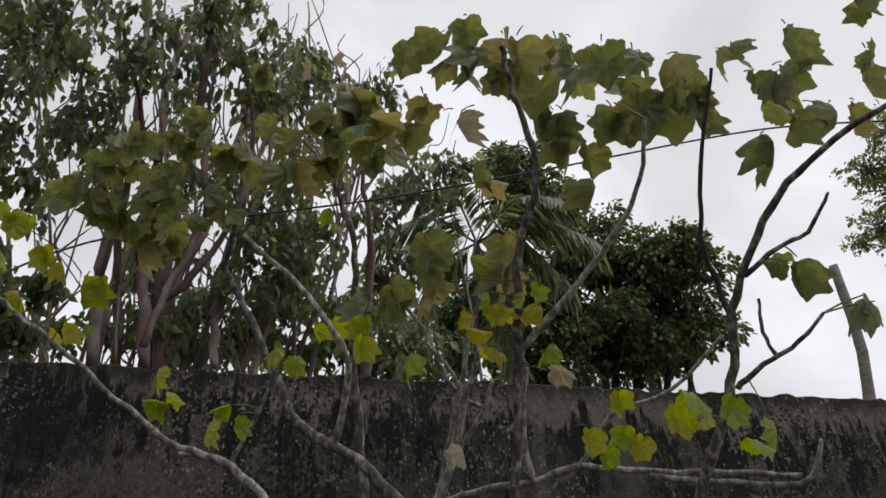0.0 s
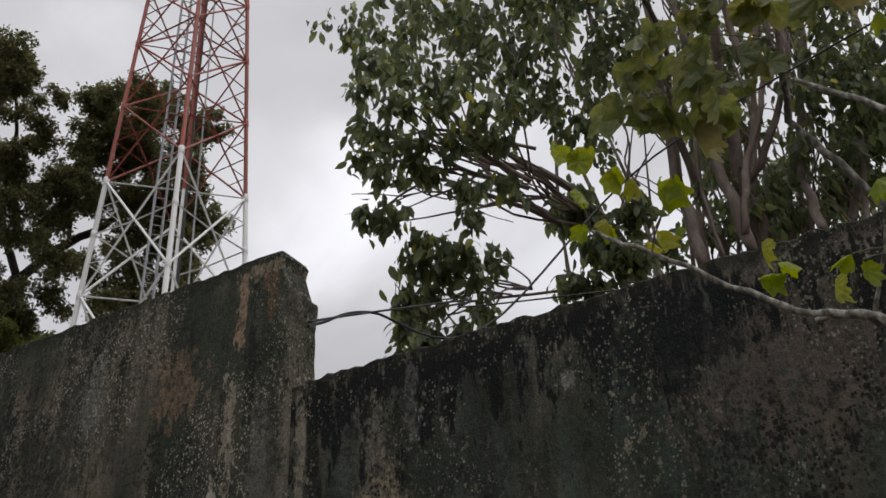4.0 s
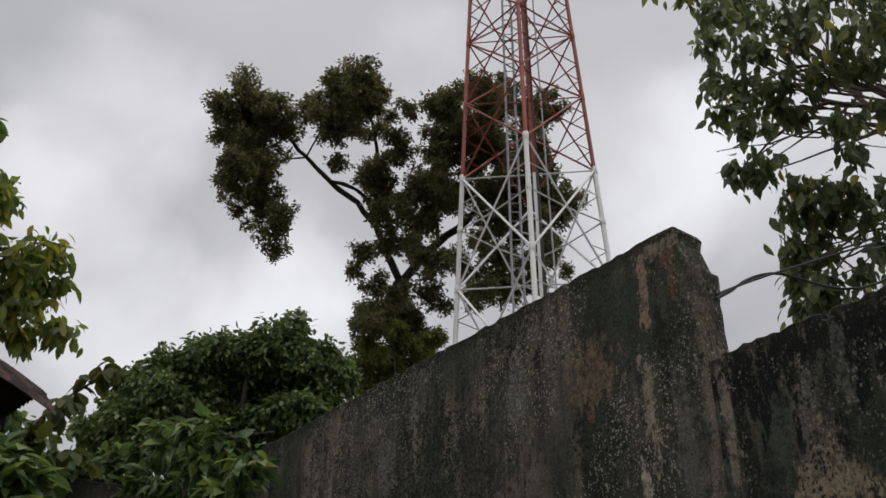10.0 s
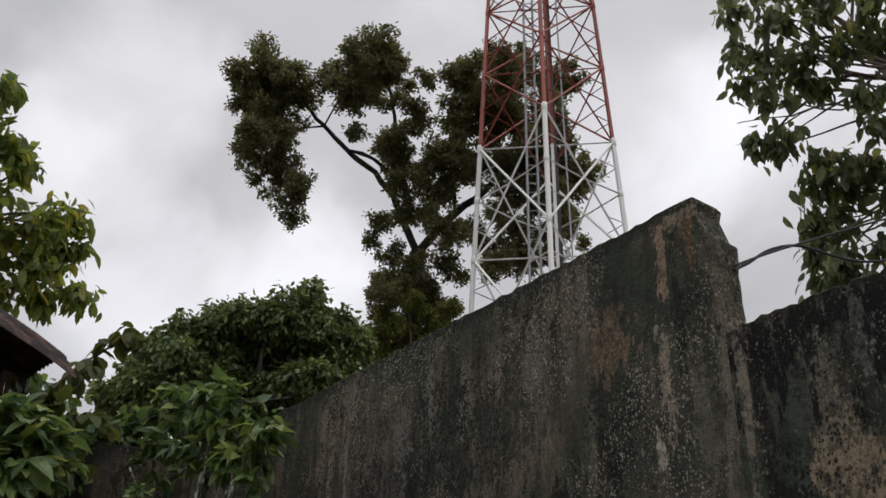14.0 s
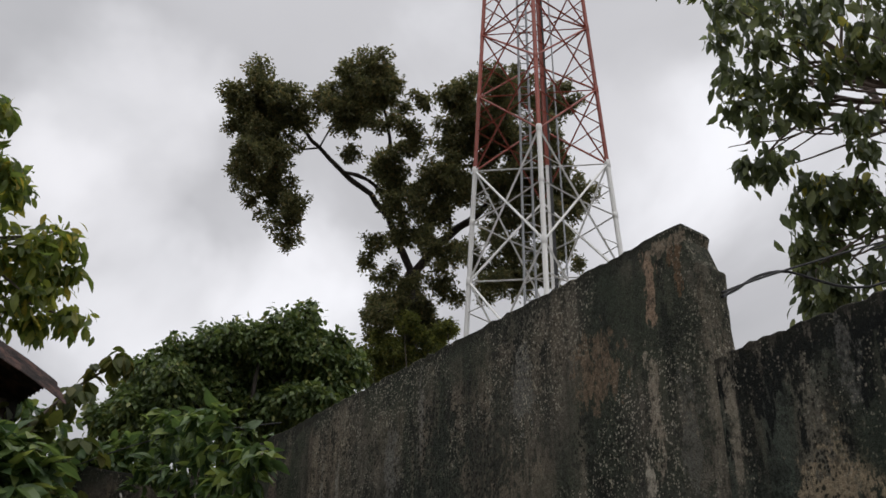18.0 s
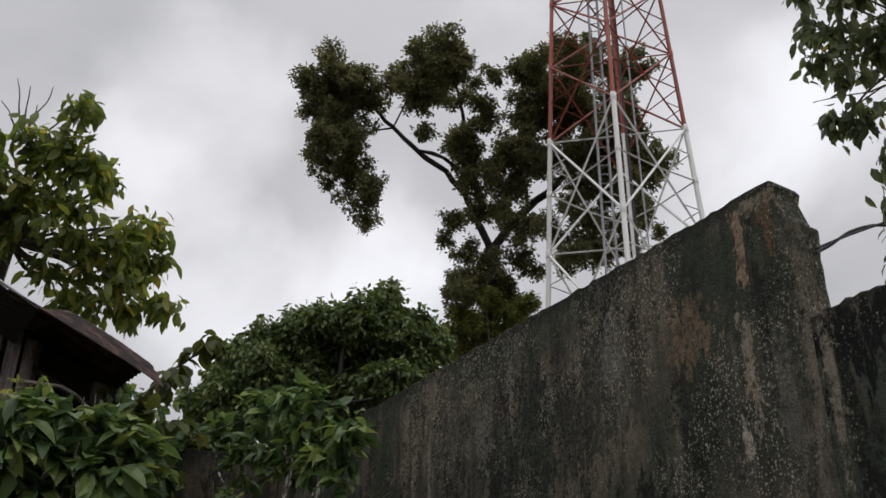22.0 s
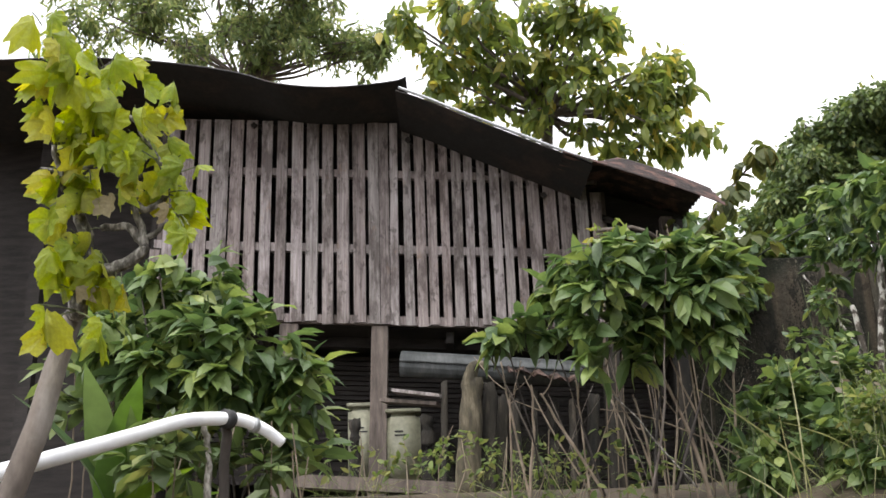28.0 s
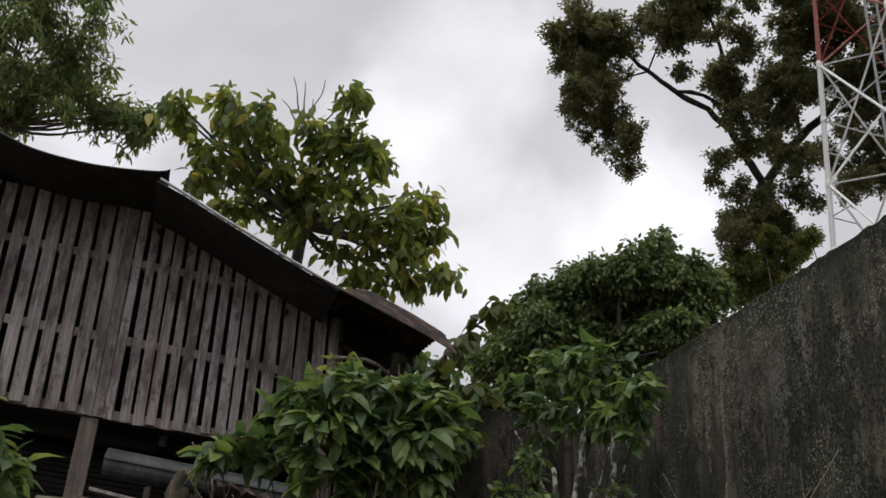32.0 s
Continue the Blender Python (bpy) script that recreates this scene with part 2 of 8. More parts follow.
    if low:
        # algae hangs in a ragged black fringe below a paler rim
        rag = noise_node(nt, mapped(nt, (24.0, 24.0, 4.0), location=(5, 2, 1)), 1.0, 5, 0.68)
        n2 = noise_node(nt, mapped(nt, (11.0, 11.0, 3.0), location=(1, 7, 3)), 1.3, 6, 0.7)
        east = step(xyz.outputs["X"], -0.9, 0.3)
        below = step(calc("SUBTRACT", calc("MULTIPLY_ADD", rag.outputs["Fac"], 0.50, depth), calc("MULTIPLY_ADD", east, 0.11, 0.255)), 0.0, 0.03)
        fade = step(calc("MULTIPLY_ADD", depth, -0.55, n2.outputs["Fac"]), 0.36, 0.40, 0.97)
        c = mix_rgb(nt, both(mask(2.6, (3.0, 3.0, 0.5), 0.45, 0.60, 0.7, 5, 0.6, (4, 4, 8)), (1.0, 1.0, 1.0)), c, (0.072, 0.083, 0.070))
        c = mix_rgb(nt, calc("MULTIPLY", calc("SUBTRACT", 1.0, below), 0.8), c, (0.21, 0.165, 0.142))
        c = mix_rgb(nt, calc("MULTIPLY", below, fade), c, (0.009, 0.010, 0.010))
    zone = mask(1.7, (1.3, 1.3, 0.8), 0.44, 0.56, 1.0, 4, 0.55, (7, 2, 5))
    spots = mask(2.2, (1.2, 1.2, 0.7), 0.46, 0.58, 1.0, 6, 0.65, (2, 8, 6))
    c = mix_rgb(nt, both(zone, mask(9.0, (1.3, 1.3, 0.6), 0.535, 0.56, 0.9, 6, 0.66)), c, (0.016, 0.017, 0.015))
    c = mix_rgb(nt, 1.0, c, (tint[0], tint[1], tint[2]), "MULTIPLY")
    edge = noise_node(nt, mapped(nt, (1.8, 1.8, 0.8)), 15.0, 6, 0.72)
    worn = mask(30.0, (1.3, 1.3, 0.7), 0.34, 0.50, 1.0, 5, 0.7, (5, 5, 5))
    c = mix_rgb(nt, step(calc("MULTIPLY_ADD", edge.outputs["Fac"], 0.16, depth), 0.16, 0.10, 0.8), c, (0.020, 0.021, 0.016))
    for x, z, w, h, col in patches:
        # places where the coat has run, flaked or been patched
        at = nt.nodes.new("ShaderNodeVectorMath")
        at.operation = "MULTIPLY_ADD"
        at.inputs[1].default_value, at.inputs[2].default_value = (1 / w, 0, 1 / h), (-x / w, 0, -z / h)
        link(nt, v, at.inputs[0])
        far = nt.nodes.new("ShaderNodeVectorMath")
        far.operation = "LENGTH"
        link(nt, at.outputs["Vector"], far.inputs[0])
        c = mix_rgb(nt, both(worn, step(calc("MULTIPLY_ADD", edge.outputs["Fac"], 5.0, far.outputs["Value"]), 3.55, 3.25, 0.9)), c, col)
    c = mix_rgb(nt, both(spots, mask(30.0, (1.3, 1.3, 0.8), 0.62, 0.65, 0.7, 4, 0.62, (1, 4, 2))), c, (0.30, 0.265, 0.21))
    c = mix_rgb(nt, both(spots, dots(66.0, 0.34 * fleck, 0.30, 0.85, (0, 0, 0))), c, (0.31, 0.285, 0.245))
    c = mix_rgb(nt, both(spots, dots(105.0, 0.46 * fleck, 0.34, 0.8, (4, 2, 1))), c, (0.32, 0.295, 0.25))
    c = mix_rgb(nt, both(zone, dots(48.0, 0.6, 0.38, 0.9, (7, 3, 5))), c, (0.013, 0.014, 0.012))
    c = mix_rgb(nt, both(zone, dots(85.0, 0.55, 0.40, 0.9, (2, 9, 3))), c, (0.014, 0.014, 0.012))
    c = mix_rgb(nt, mask(17.0, (1, 1, 0.8), 0.57, 0.62, 0.5, 5, 0.7, (6, 1, 3)), c, (0.012, 0.012, 0.011))
    pits = noise_node(nt, v, 60.0, 5, 0.8)
    c = mix_rgb(nt, 0.95, c, pits.outputs["Fac"], "OVERLAY")
    c = mix_rgb(nt, 1.0, c, (1.0 * brightness, 1.0 * brightness, 0.93 * brightness), "MULTIPLY")
    link(nt, c, bsdf.inputs["Base Color"])
    bumped(nt, bsdf, mix_rgb(nt, 0.5, edge.outputs["Fac"], pits.outputs["Fac"]), 1.0, 0.022)
    return m


def planks():
    """Unpainted boards gone silver-grey: long grain, dark damp blotches, rusty nail stains, each board its own tone."""
    m, nt, bsdf = blank("weathered_grey_plank", 0.9)
    grain = noise_node(nt, mapped(nt, (30, 30, 1.2)), 3.0, 6, 0.65)
    base = ramp(nt, ((0.3, (0.132, 0.114, 0.108)), (0.5, (0.250, 0.220, 0.212)), (0.7, (0.37, 0.332, 0.322))))
    link(nt, grain.outputs["Fac"], base.inputs["Fac"])
    c = base.outputs["Color"]
    for scale, stretch, lo, hi, tint, amount in ((5.0, (1.5, 1.5, 0.5), 0.47, 0.60, (0.070, 0.056, 0.050), 0.85), (14.0, (1, 1, 0.5), 0.56, 0.62, (0.05, 0.042, 0.038), 0.7),
                                                 (8.0, (1, 1, 0.6), 0.60, 0.68, (0.20, 0.125, 0.08), 0.5), (22.0, (1, 1, 0.4), 0.60, 0.66, (0.40, 0.37, 0.36), 0.5)):
        n = noise_node(nt, mapped(nt, stretch, location=(scale, 0, 1)), scale, 8, 0.72)
        r = ramp(nt, ((lo, (0, 0, 0)), (hi, (amount,) * 3)))
        link(nt, n.outputs["Fac"], r.inputs["Fac"])
        c = mix_rgb(nt, r.outputs["Color"], c, tint)
    info = nt.nodes.new("ShaderNodeObjectInfo")
    tone = ramp(nt, ((0.0, (0.66, 0.64, 0.63)), (0.35, (1.05, 0.99, 0.97)), (0.7, (0.98, 1.0, 0.99)), (1.0, (1.28, 1.27, 1.29))))
    link(nt, info.outputs["Random"], tone.inputs["Fac"])
    link(nt, mix_rgb(nt, 1.0, c, tone.outputs["Color"], "MULTIPLY"), bsdf.inputs["Base Color"])
    bumped(nt, bsdf, grain.outputs["Fac"], 0.4, 0.006)
    return m


def rusted():
    m, nt, bsdf = blank("rusted_corrugated_iron", 0.9, 0.0)
    v = mapped(nt)
    n = noise_node(nt, v, 3.0, 6, 0.65)
    r = ramp(nt, ((0.32, (0.020, 0.020, 0.020)), (0.5, (0.015, 0.014, 0.013)), (0.7, (0.046, 0.030, 0.024))))
    link(nt, n.outputs["Fac"], r.inputs["Fac"])
    f = noise_node(nt, v, 40, 3)
    link(nt, mix_rgb(nt, 0.4, r.outputs["Color"], f.outputs["Fac"], "OVERLAY"), bsdf.inputs["Base Color"])
    bumped(nt, bsdf, f.outputs["Fac"], 0.25, 0.006)
    return m


RUSTBROWN = plain("brown_rusted_iron", ((0.38, (0.014, 0.011, 0.010)), (0.52, (0.036, 0.024, 0.021)), (0.64, (0.105, 0.056, 0.046))), 9, (1, 1, 1), 0.95, 0, 0.6, 70)
DARK_BLOTS = ((-2.15, 3.0, 0.08, 0.5, (0.028, 0.033, 0.025)), (-3.2, 3.0, 0.25, 0.3, (0.034, 0.036, 0.03)), (-3.25, 2.28, 0.34, 0.28, (0.008, 0.009, 0.008)), (-3.50, 2.10, 0.40, 0.20, (0.008, 0.009, 0.008)), (-2.90, 2.42, 0.28, 0.18, (0.010, 0.011, 0.010)), (-4.3, 2.8, 0.14, 0.3, (0.020, 0.020, 0.018)), (-3.65, 2.9, 0.2, 0.35, (0.028, 0.034, 0.027)), (-2.24, 3.1, 0.02, 0.35, (0.016, 0.018, 0.015)))
TAN_PATCHES = ((-2.30, 3.38, 0.032, 0.17, (0.27, 0.19, 0.14)), (-2.60, 3.12, 0.12, 0.15, (0.145, 0.105, 0.075)), (-2.16, 3.42, 0.03, 0.12, (0.12, 0.075, 0.045)), (-2.20, 3.53, 0.10, 0.03, (0.20, 0.16, 0.125)))
FLAKES = ((-2.33, 2.88, 0.03, 0.22, (0.24, 0.205, 0.17)), (-2.39, 2.63, 0.022, 0.09, (0.32, 0.29, 0.25)), (-2.18, 2.75, 0.05, 0.2, (0.10, 0.098, 0.088)), (-3.12, 2.20, 0.028, 0.12, (0.25, 0.22, 0.175)), (-3.02, 2.13, 0.05, 0.15, (0.27, 0.235, 0.185)), (-2.93, 2.03, 0.05, 0.18, (0.26, 0.225, 0.18)), (-3.17, 1.92, 0.11, 0.12, (0.27, 0.225, 0.17)), (-2.88, 2.24, 0.022, 0.09, (0.23, 0.205, 0.165)))
PALE_RUNS = ((-4.70, 3.05, 0.022, 0.22, (0.20, 0.185, 0.165)), (-4.54, 2.95, 0.018, 0.25, (0.19, 0.175, 0.16)), (-4.04, 3.05, 0.06, 0.2, (0.13, 0.126, 0.12)), (-3.05, 3.2, 0.06, 0.2, (0.12, 0.116, 0.11)), (-5.26, 3.25, 0.05, 0.25, (0.13, 0.10, 0.085)), (-3.8, 3.25, 0.03, 0.25, (0.15, 0.14, 0.13)))
PLASTER = plaster("weathered_cement_render", False, DARK_BLOTS + TAN_PATCHES + FLAKES + PALE_RUNS, 1.25, (0.96, 1.0, 1.03), fleck=1.12)
# same render dimmed for wall_end: the trees' shade is put into its colour
PLASTER_END = plaster("shade_dimmed_render", brightness=0.62, top=3.568)
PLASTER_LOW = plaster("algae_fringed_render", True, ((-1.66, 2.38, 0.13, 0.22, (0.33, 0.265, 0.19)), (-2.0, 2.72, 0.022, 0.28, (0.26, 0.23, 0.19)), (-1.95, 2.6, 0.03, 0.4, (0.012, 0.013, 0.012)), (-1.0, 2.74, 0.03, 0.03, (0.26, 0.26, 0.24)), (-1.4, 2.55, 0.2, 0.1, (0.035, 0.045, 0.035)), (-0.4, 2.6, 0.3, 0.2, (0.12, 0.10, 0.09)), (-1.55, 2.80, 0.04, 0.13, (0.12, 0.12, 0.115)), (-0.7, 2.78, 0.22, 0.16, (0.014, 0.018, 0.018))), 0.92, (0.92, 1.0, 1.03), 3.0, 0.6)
RUST = rusted()
ZINC = plain("dull_zinc_sheet", ((0.3, (0.035, 0.039, 0.039)), (0.5, (0.068, 0.074, 0.074)), (0.7, (0.115, 0.12, 0.117))), 6, (1, 3, 1), 0.6, 0.2)
SLAT = planks()
BEAM = plain("old_timber_beam", ((0.3, (0.05, 0.040, 0.034)), (0.65, (0.17, 0.138, 0.118))), 4, (6, 6, 1), 0.9, 0, 0.4, 30, vary=0.2)
OLDPOST = plain("damp_rotting_post", ((0.3, (0.012, 0.011, 0.009)), (0.55, (0.034, 0.029, 0.022)), (0.72, (0.085, 0.070, 0.054))), 5, (5, 5, 1), 0.95, 0, 0.6, 40, vary=0.35)
MOSSLOG = plain("mossy_old_log", ((0.34, (0.030, 0.026, 0.017)), (0.5, (0.078, 0.066, 0.042)), (0.66, (0.18, 0.152, 0.105))), 7, (3, 3, 0.7), 0.95, 0, 0.7, 45)
LICHEN = plain("lichen_blotched_bark", ((0.44, (0.055, 0.045, 0.036)), (0.50, (0.14, 0.12, 0.10)), (0.56, (0.42, 0.40, 0.36))), 32, (1, 1, 0.6), 0.9, 0, 0.5, 120)
REDRUST = plain("flaking_red_rust", ((0.36, (0.028, 0.020, 0.017)), (0.5, (0.062, 0.036, 0.027)), (0.66, (0.15, 0.10, 0.08))), 14, (1, 1, 1), 0.9, 0, 0.5, 60)
# near-black timber: shade under roof and floor is put into its colour
DARKWOOD = plain("shade_dark_board", ((0.3, (0.012, 0.010, 0.009)), (0.7, (0.035, 0.029, 0.026))), 5, (1, 1, 6), 0.9, 0, 0.3, 30)
BARK = plain("grey_bark", ((0.3, (0.06, 0.048, 0.04)), (0.55, (0.15, 0.125, 0.105)), (0.75, (0.26, 0.235, 0.21))), 9, (1, 1, 0.5), 0.9, 0, 0.5, 60)
PALEBARK = plain("lichen_pale_bark", ((0.38, (0.12, 0.11, 0.09)), (0.50, (0.24, 0.225, 0.195)), (0.62, (0.44, 0.42, 0.375))), 70, (1, 1, 0.5), 0.9, 0, 0.4, 160)
GREYBARK = plain("lichen_grey_bark", ((0.40, (0.055, 0.050, 0.041)), (0.52, (0.12, 0.11, 0.092)), (0.64, (0.31, 0.29, 0.26))), 70, (1, 1, 0.5), 0.9, 0, 0.4, 150)
PALESTEM = plain("ringed_grey_palm_bark", ((0.3, (0.16, 0.14, 0.12)), (0.55, (0.27, 0.245, 0.22)), (0.75, (0.38, 0.355, 0.33))), 6, (1, 1, 4), 0.9, 0, 0.4, 30)
DARKBARK = plain("dark_wet_bark", ((0.3, (0.022, 0.019, 0.017)), (0.7, (0.07, 0.058, 0.05))), 5, (1, 1, 0.5), 0.9, 0, 0.5, 40)
REDBARK = plain("reddish_brown_bark", ((0.3, (0.085, 0.060, 0.048)), (0.55, (0.19, 0.145, 0.122)), (0.75, (0.33, 0.285, 0.25))), 7, (1, 1, 0.4), 0.9, 0, 0.4, 50)
WHITE_STEEL = plain("chalky_white_tower_paint", ((0.3, (0.62, 0.62, 0.60)), (0.7, (0.80, 0.80, 0.78))), 3, (1, 1, 1), 0.5, 0.0, 0.05, 20, vary=0.12)
RED_STEEL = plain("faded_red_tower_paint", ((0.3, (0.22, 0.042, 0.028)), (0.7, (0.34, 0.078, 0.046))), 3, (1, 1, 1), 0.5, 0.0, 0.05, 20, vary=0.15)
GALV = plain("galvanised_steel", ((0.3, (0.28, 0.29, 0.30)), (0.7, (0.45, 0.46, 0.47))), 3, (1, 1, 1), 0.5, 0.5, 0.05, 20)
BLACK = plain("black_rubber_sheath", ((0.3, (0.008, 0.008, 0.009)), (0.7, (0.02, 0.02, 0.021))), 8, (1, 1, 1), 0.6)
PVC = plain("white_pvc", ((0.3, (0.70, 0.71, 0.74)), (0.7, (0.84, 0.85, 0.86))), 5, (1, 1, 1), 0.35, 0, 0.03)
JUG = plain("yellowed_plastic", ((0.3, (0.17, 0.168, 0.118)), (0.7, (0.29, 0.285, 0.205))), 5, (1, 1, 1), 0.5, 0, 0.05)
STAKEGREY = plain("weathered_pale_wood", ((0.3, (0.18, 0.175, 0.165)), (0.7, (0.34, 0.335, 0.32))), 20, (1, 1, 0.4), 0.9)
STALK = plain("dry_stalk", ((0.3, (0.12, 0.092, 0.066)), (0.7, (0.30, 0.24, 0.18))), 12, (1, 1, 1), 0.9)
GREENSTALK = plain("green_stem", ((0.3, (0.06, 0.08, 0.03)), (0.7, (0.14, 0.15, 0.07))), 12, (1, 1, 1), 0.7)
SOIL = plain("litter_strewn_soil", ((0.3, (0.035, 0.028, 0.02)), (0.55, (0.085, 0.065, 0.045)), (0.75, (0.06, 0.07, 0.03))), 1.5, (1, 1, 1), 0.95, 0, 0.8, 25)
LEAF_FIG = leafy("lobed_leaf_olive", ((0.0, (0.098, 0.128, 0.044)), (0.5, (0.150, 0.172, 0.056)), (0.85, (0.215, 0.22, 0.072)), (1.0, (0.30, 0.25, 0.095))), False, 0.52, 0.4, 0.5, blotch=(0.30, 0.28, 0.10))
LEAF_LIME = leafy("lobed_leaf_lime", ((0.0, (0.18, 0.25, 0.028)), (0.6, (0.265, 0.325, 0.038)), (1.0, (0.37, 0.355, 0.055))), False, 0.5, 0.45, 0.4, blotch=(0.34, 0.36, 0.055))
LEAF_BROWN = leafy("withered_leaf", ((0.0, (0.25, 0.21, 0.12)), (1.0, (0.42, 0.37, 0.25))), False, 0.4, 0.7, 0.2)
LEAF_SHRUB = leafy("shrub_leaf_green", ((0.0, (0.044, 0.080, 0.034)), (0.5, (0.100, 0.158, 0.056)), (0.85, (0.172, 0.238, 0.076)), (1.0, (0.26, 0.31, 0.10))), False, 0.38, 0.42, 0.45)
LEAF_SHRUB_MASS = leafy("shrub_leaf_inner", ((0.0, (0.044, 0.080, 0.034)), (0.5, (0.100, 0.158, 0.056)), (0.85, (0.172, 0.238, 0.076)), (1.0, (0.26, 0.31, 0.10))), True, 0.38, 0.42, 0.45)
LEAF_MANGO = leafy("dense_dark_leaf", ((0.0, (0.056, 0.087, 0.036)), (0.6, (0.104, 0.152, 0.052)), (0.9, (0.170, 0.220, 0.074)), (1.0, (0.24, 0.25, 0.088))), True, 0.35, 0.45, 0.45)
LEAF_BIG = leafy("high_tree_leaf", ((0.0, (0.071, 0.082, 0.044)), (0.6, (0.134, 0.142, 0.068)), (0.9, (0.195, 0.190, 0.088)), (1.0, (0.25, 0.20, 0.095))), True, 0.5)
LEAF_UNDER = leafy("yellowish_bush_leaf", ((0.0, (0.090, 0.112, 0.042)), (0.6, (0.170, 0.200, 0.066)), (1.0, (0.30, 0.30, 0.09))), True, 0.5)
LEAF_WALL = leafy("glossy_tree_leaf", ((0.0, (0.066, 0.086, 0.046)), (0.6, (0.138, 0.172, 0.080)), (0.95, (0.22, 0.25, 0.115)), (1.0, (0.40, 0.38, 0.09))), True, 0.55, 0.33, 0.6)
LEAF_TEAK = leafy("broad_bright_leaf", ((0.0, (0.080, 0.120, 0.038)), (0.5, (0.150, 0.200, 0.058)), (0.85, (0.24, 0.275, 0.075)), (1.0, (0.40, 0.35, 0.085))), True, 0.58, 0.42, 0.45)
LEAF_STRAP = leafy("strap_leaf_green", ((0.0, (0.07, 0.14, 0.03)), (1.0, (0.17, 0.27, 0.05))), False, 0.4, 0.4, 0.4)
LEAF_WEED = leafy("weed_leaf", ((0.0, (0.075, 0.120, 0.040)), (0.6, (0.145, 0.200, 0.060)), (1.0, (0.27, 0.27, 0.11))), True, 0.45)
GRASS = leafy("long_grass_blade", ((0.0, (0.085, 0.130, 0.045)), (0.7, (0.165, 0.21, 0.075)), (1.0, (0.32, 0.30, 0.16))), True, 0.45)
SEEDHEAD = leafy("pale_seed_head", ((0.0, (0.15, 0.13, 0.08)), (0.6, (0.30, 0.26, 0.20)), (1.0, (0.48, 0.44, 0.38))), True, 0.3, 0.8, 0.1)
LEAF_VINE = leafy("creeper_leaf", ((0.0, (0.050, 0.068, 0.022)), (0.6, (0.095, 0.115, 0.034)), (1.0, (0.17, 0.155, 0.05))), False, 0.45, 0.5, 0.3)
LEAF_SOFT = leafy("fine_leaf", ((0.0, (0.10, 0.14, 0.065)), (0.6, (0.165, 0.215, 0.085)), (1.0, (0.28, 0.30, 0.13))), True, 0.55, 0.5, 0.3)


# ---- shapes ----
def mesh_of(name, verts, faces, material, smooth=False):
    me = bpy.data.meshes.new(name)
    me.from_pydata([tuple(v) for v in verts], [], [tuple(f) for f in faces])
    me.materials.append(material)
    if smooth:
        me.polygons.foreach_set("use_smooth", [True] * len(me.polygons))
    me.update()
    return me


def thing(name, at, label, category, group="", kind=""):
    ob = new(name)
    ob.empty_display_size = 0.1
    ob.location = at
    return tagged(ob, label, category, group, kind)


def under(ob, parent):
    """Makes ob, placed in the world, a part of parent."""
    ob.parent = parent
    ob.matrix_parent_inverse = Matrix.Translation(-Vector(parent.location))
    return ob


def part(name, data, parent, label="", kind=""):
    ob = new(name, data)
    under(ob, parent)
    return tagged(ob, label, kind=kind)


def part_bm(name, bm, material, parent, label="", smooth=False):
    me = bpy.data.meshes.new(name)
    bm.to_mesh(me)
    bm.free()
    me.materials.append(material)
    if smooth:
        me.polygons.foreach_set("use_smooth", [True] * len(me.polygons))
    return part(name, me, parent, label)


def frame_of(d):
    d = Vector(d).normalized()
    s = d.cross(Vector((0, 0, 1)))
    s = s.normalized() if s.length > 1e-4 else Vector((1, 0, 0))
    return s, s.cross(d)


def smooth_line(pts, steps=4):
    """A curved line through the given points."""
    p = [Vector(q) for q in pts]
    if len(p) < 3:
        return p
    out = []
    for i in range(len(p) - 1):
        a, b, c, d = p[max(i - 1, 0)], p[i], p[i + 1], p[min(i + 2, len(p) - 1)]
        for k in range(steps):
            t = k / steps
            out.append(0.5 * (2 * b + (c - a) * t + (2 * a - 5 * b + 4 * c - d) * t * t + (3 * b - a - 3 * c + d) * t ** 3))
    return out + [p[-1]]


def tube(pts, r0, r1, sides=7, knots=0.0, rng=None):
    """Verts and faces of a tapered round limb along a line."""
    verts, faces, n = [], [], len(pts)
    for i, p in enumerate(pts):
        d = pts[min(i + 1, n - 1)] - pts[max(i - 1, 0)]
        s, u = frame_of(d)
        r = r0 + (r1 - r0) * i / max(n - 1, 1)
        if knots and rng:
            r *= 1 + knots * rng.uniform(-1, 1)
        for k in range(sides):
            a = 2 * math.pi * k / sides
            verts.append(p + (s * math.cos(a) + u * math.sin(a)) * r)
    for i in range(n - 1):
        for k in range(sides):
            a, b = i * sides + k, i * sides + (k + 1) % sides
            faces.append((a, b, b + sides, a + sides))
    faces.append(tuple(range(sides - 1, -1, -1)))
    faces.append(tuple((n - 1) * sides + k for k in range(sides)))
    return verts, faces


def join(pieces):
    verts, faces = [], []
    for v, f in pieces:
        o = len(verts)
        verts += v
        faces += [tuple(i + o for i in q) for q in f]
    return verts, faces


def limb_mesh(name, lines, material, sides=7, seed=1, knots=0.08):
    rng = random.Random(seed)
    out = []
    for pts, a, b in lines:
        line = smooth_line(pts)
        for i in range(1, len(line) - 1):
            line[i] = line[i] + Vector((rng.uniform(-1, 1), rng.uniform(-1, 1), rng.uniform(-1, 1))) * min(0.35 * max(a, b), 0.10 * (line[i + 1] - line[i - 1]).length)
        out.append(tube(line, a, b, sides, knots, rng))
    return mesh_of(name, *join(out), material, True)


